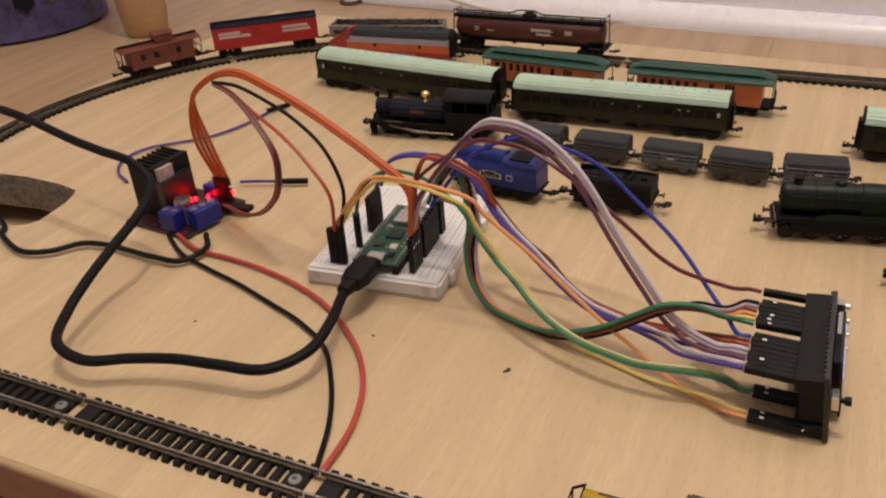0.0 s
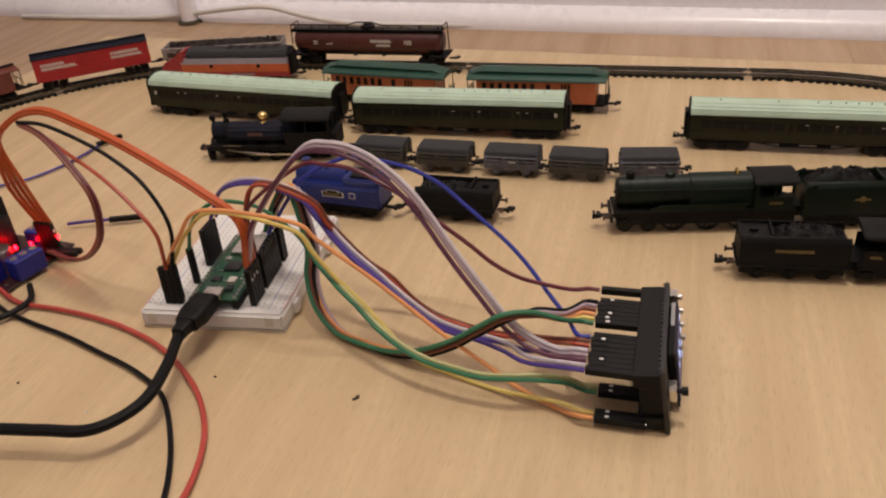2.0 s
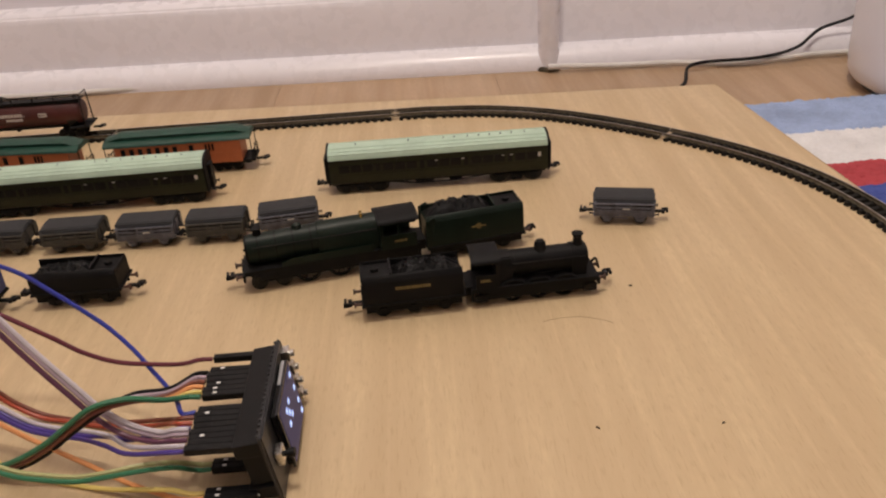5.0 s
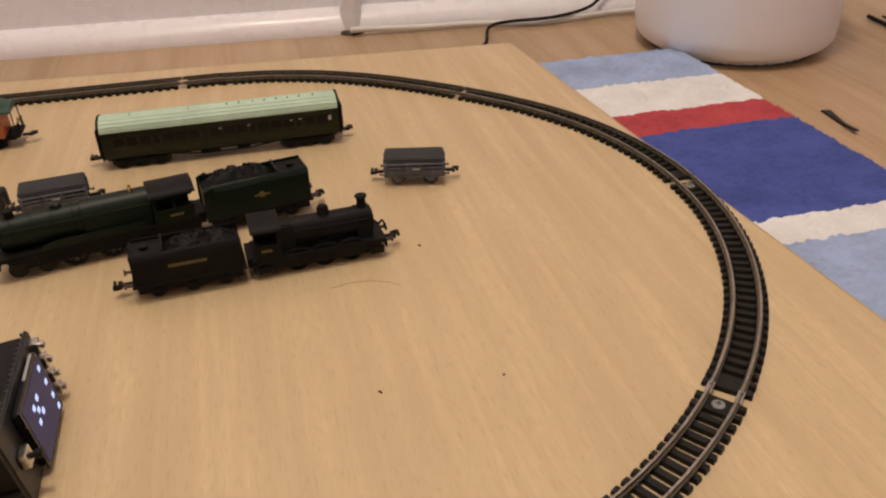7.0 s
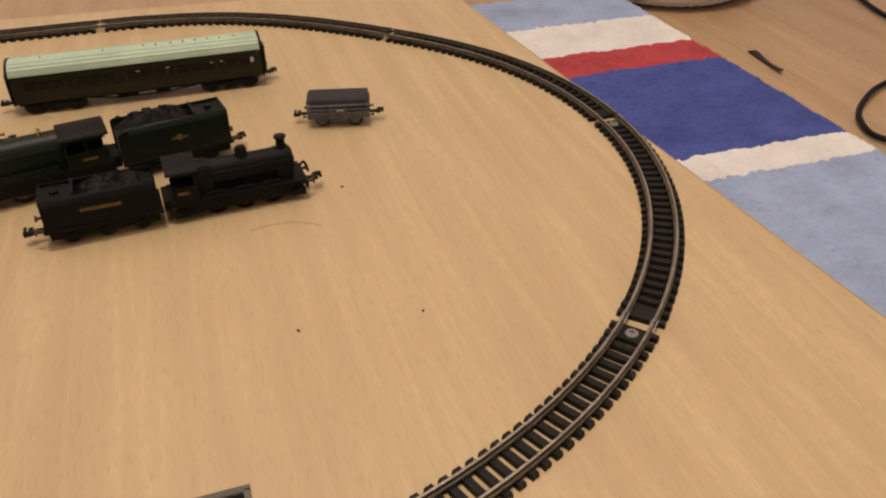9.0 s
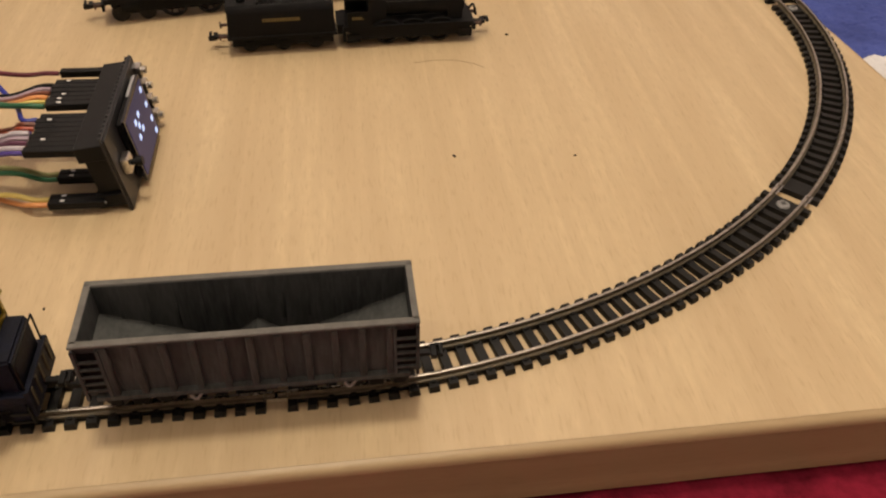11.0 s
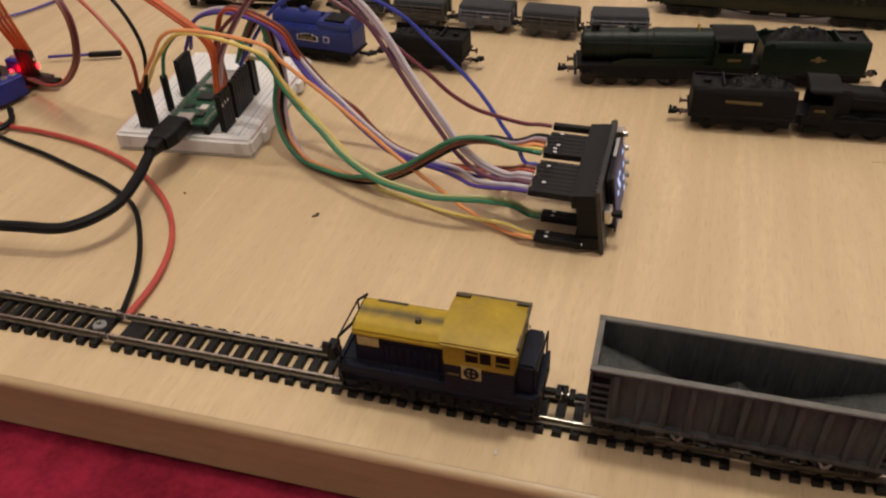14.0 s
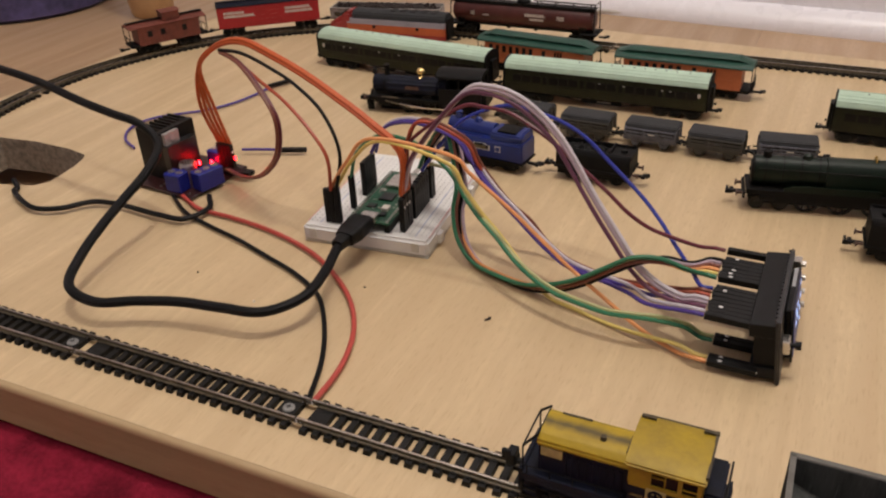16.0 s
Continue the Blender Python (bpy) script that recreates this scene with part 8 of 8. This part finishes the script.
def floor_cable(label, mat, points, r):
    bm = B()
    tube(bm, points, r, 10, 8)
    return tagged(part("floor_cable", bm, mat), label, "cable", "floor cables")


F = FLOOR
floor_cable("white cable lying along the foot of the wall", CABLE_WHITE,
            [(-0.70, 0.812, F + 0.003), (-0.56, 0.808, F + 0.003), (-0.500, 0.806, F + 0.006), (-0.460, 0.798, F + 0.012), (-0.420, 0.790, F + 0.018), (-0.38, 0.790, F + 0.020), (-0.34, 0.788, F + 0.012), (-0.30, 0.792, F + 0.004), (-0.26, 0.789, F + 0.003), (-0.20, 0.788, F + 0.003), (-0.08, 0.786, F + 0.003), (0.06, 0.781, F + 0.003), (0.16, 0.776, F + 0.006)], 0.0026)
floor_cable("white cable lying along the foot of the wall", CABLE_WHITE,
            [(0.200, 0.752, F + 0.006), (0.222, 0.752, F + 0.005), (0.262, 0.748, F + 0.004), (0.307, 0.744, F + 0.004), (0.340, 0.738, F + 0.003), (0.370, 0.733, F + 0.003), (0.40, 0.734, F + 0.004), (0.45, 0.738, F + 0.004), (0.62, 0.730, F + 0.003)], 0.0024)
floor_cable("thin black cable rising from behind the board", WIRE["black"],
            [(0.20, 0.64, F + 0.002), (0.262, 0.655, F + 0.002), (0.300, 0.690, F + 0.002), (0.320, 0.728, F + 0.0062), (0.376, 0.729, F + 0.0076), (0.412, 0.738, -0.022),
             (0.436, 0.748, -0.010), (0.464, 0.748, -0.001), (0.482, 0.748, 0.016), (0.52, 0.750, 0.12)], 0.0014)
floor_cable("black cable looped on the floor", WIRE["black"],
            [(0.64, 0.66, F + 0.003), (0.634, 0.615, F + 0.003), (0.617, 0.557, F + 0.003), (0.606, 0.506, F + 0.003), (0.62, 0.45, F + 0.003)], 0.0018)
floor_cable("black cable looped on the floor", WIRE["black"],
            [(0.60, 0.432, F + 0.003), (0.526, 0.419, F + 0.003), (0.490, 0.401, F + 0.003), (0.468, 0.378, F + 0.003), (0.468, 0.354, F + 0.003), (0.52, 0.33, F + 0.003)], 0.0017)
floor_cable("thin dark cable crossing the floor", WIRE["black"],
            [(0.655, 0.66, F + 0.0015), (0.652, 0.607, F + 0.0015), (0.650, 0.554, F + 0.0015), (0.665, 0.47, F + 0.0015)], 0.0009)

drum = thing("white_drum", pose(0.4975, 0.6450, FLOOR), "round white plastic drum-shaped appliance on the floor", "appliance")
bm = B()
lathe(bm, [(0.066, 0.0), (0.066, 0.004), (0.0745, 0.0075), (0.0775, 0.012), (0.0785, 0.020), (0.0800, 0.13), (0.0780, 0.142), (0.070, 0.149), (0.02, 0.151)], (0, 0, 0), 64)
part("body", bm, material("white_drum_plastic", (0.90, 0.89, 0.93), 0.35, vary=0.02, scale=10), drum)
bm = B()
lathe(bm, [(0.060, -0.0), (0.060, 0.0045), (0.0655, 0.0046), (0.0665, 0.0002)], (0, 0, 0), 48)
part("foot_ring", bm, WAGON_DARK, drum)
bm = B()
lathe(bm, [(0.0801, 0.108), (0.0806, 0.109), (0.0806, 0.111), (0.0801, 0.112)], (0, 0, 0), 64)
part("seam", bm, GOND, drum)

bm = B()
prism(bm, [(-0.0190, 0.0002), (-0.0190, 0.0012), (0.004, 0.0014), (0.0175, 0.0030), (0.0195, 0.0034), (0.0195, 0.0022), (0.006, 0.0002)], -0.0016, 0.0016, "y")
for v in bm.verts:
    if v.co.x < -0.010:
        v.co.y *= 2.1
soften(bm, 0.0003, 2)
tagged(part("hand_tool", bm, TYRE, place=pose(0.4745, 0.4735, FLOOR, 0, 0, -98)), "small dark metal tool blade on the floor", "tool")

leg = wood("pale_leg_wood", (0.52, 0.32, 0.15), (0.30, 0.17, 0.08), 0.45, along=0)
bm = B()
lathe(bm, [(0.0, 0.0), (0.0185, 0.0), (0.0215, 0.004), (0.0235, 0.020), (0.0270, 0.080), (0.0300, 0.200), (0.0310, 0.70), (0.0, 0.70)], (0, 0, 0), 40)
tagged(part("furniture_leg", bm, leg, place=pose(-0.632, 0.650, FLOOR)), "round pale turned wooden furniture leg on the floor", "leg")
TUB = material("blue_printed_plastic", (0.13, 0.115, 0.29), 0.35, vary=0.2, scale=22, second=(0.018, 0.018, 0.06))
tub = thing("storage_tub", pose(-0.812, 0.645, FLOOR, 0, 0, 25), "blue printed plastic storage tub with yellow patches", "tub")
bm = B()
lathe(bm, [(0.088, 0.0), (0.094, 0.004), (0.104, 0.150), (0.108, 0.152), (0.108, 0.158), (0.10, 0.158)], (0, 0, 0), 40)
part("body", bm, TUB, tub)
OCHRE = material("ochre_print", (0.30, 0.20, 0.05), 0.4, vary=0.35, scale=120, second=(0.06, 0.035, 0.03))
for i in range(11):
    bm = B()
    a, z, tall = -150 + 13 * i + 3 * math.sin(5.1 * i), 0.052 + 0.010 * math.sin(2.3 * i), 0.030 + 0.009 * math.sin(3.7 * i)
    r = 0.0945 + 0.0670 * z
    for k in range(5):
        b2 = radians(a + 2.2 * k)
        box(bm, (r * math.cos(b2), r * math.sin(b2), z), (0.0012, 0.0044, tall * (1 - 0.16 * abs(k - 2))), rz=b2)
    part("printed_patch", bm, (OCHRE, GRIME, OCHRE, NAVY)[i % 4], tub)

bm = B()
tube(bm, [(0.1270, 0.3262, 0.0002), (0.1330, 0.3276, 0.0002), (0.1380, 0.3278, 0.0003), (0.1430, 0.3272, 0.0004), (0.1470, 0.3258, 0.0003), (0.1510, 0.3238, 0.0002), (0.1543, 0.3212, 0.0002)], 0.00006, 6, 4)
tagged(part("thread", bm, material("faded_thread", (0.30, 0.20, 0.11), 0.7, vary=0.1, scale=900)), "fine dark curled thread lying on the beech board", "thread")

CRUMB = material("dark_crumb", (0.05, 0.03, 0.02), 0.8, vary=0.3, scale=900)
PALE = material("pale_crumb", (0.75, 0.72, 0.65), 0.6, vary=0.2, scale=900)
for i, (x, y, big, mt) in enumerate(((-0.0762, 0.2380, 0.0026, CRUMB), (0.1352, 0.2612, 0.0013, CRUMB), (0.0570, 0.1865, 0.0010, CRUMB), (0.0158, 0.1480, 0.0016, PALE),
                                     (-0.1334, 0.2397, 0.0010, CRUMB), (-0.2083, 0.2222, 0.0008, CRUMB), (-0.1709, 0.2130, 0.0010, PALE), (0.1770, 0.2587, 0.0009, CRUMB),
                                     (0.0147, 0.1984, 0.0008, CRUMB), (0.1680, 0.3480, 0.0012, CRUMB))):
    bm = B()
    box(bm, (0, 0, 0.0003), (big, big * 0.35, 0.0006), taper=(0.7, 0.6))
    box(bm, (big * 0.4, big * 0.25, 0.0003), (big * 0.4, big * 0.4, 0.0005), rz=0.6)
    tagged(part("crumb", bm, mt, place=pose(x, y, 0, 0, 0, 40 + 71 * i)), ("dark" if mt is CRUMB else "pale") + " crumb lying on the beech board", "crumb", "crumbs")


# ---- laminate planks of the floor ----
PLANK_L, PLANK_W = 1.20, 0.19
bm = B()
box(bm, (0, 0, 0.00175), (PLANK_W - 0.0001, PLANK_L - 0.0001, 0.0035), taper=(0.9996, 0.9999))
plank = finish(bm, LAMINATE)
for i in range(26):
    x = -2.4963 + PLANK_W * (i + 0.5)
    north = WALL_Y + 0.65 + math.tan(radians(WALL_TURN)) * (x - 0.2)
    for j in range(-1, 5):
        y = -2.0 + PLANK_L * j + (0.47 * i) % PLANK_L
        y0, y1 = max(y - PLANK_L / 2, -2.03), min(y + PLANK_L / 2, north)
        if y1 - y0 < 0.02:
            continue
        me = plank
        if y1 - y0 < PLANK_L - 0.001:
            # sawn to length at the wall
            bm = B()
            box(bm, (0, (y0 + y1) / 2 - y, 0.00175), (PLANK_W - 0.0001, y1 - y0 - 0.0001, 0.0035), taper=(0.9996, 0.9999))
            me = finish(bm, LAMINATE)
        shared("plank", me, floor, pose(x, y, 0.020))
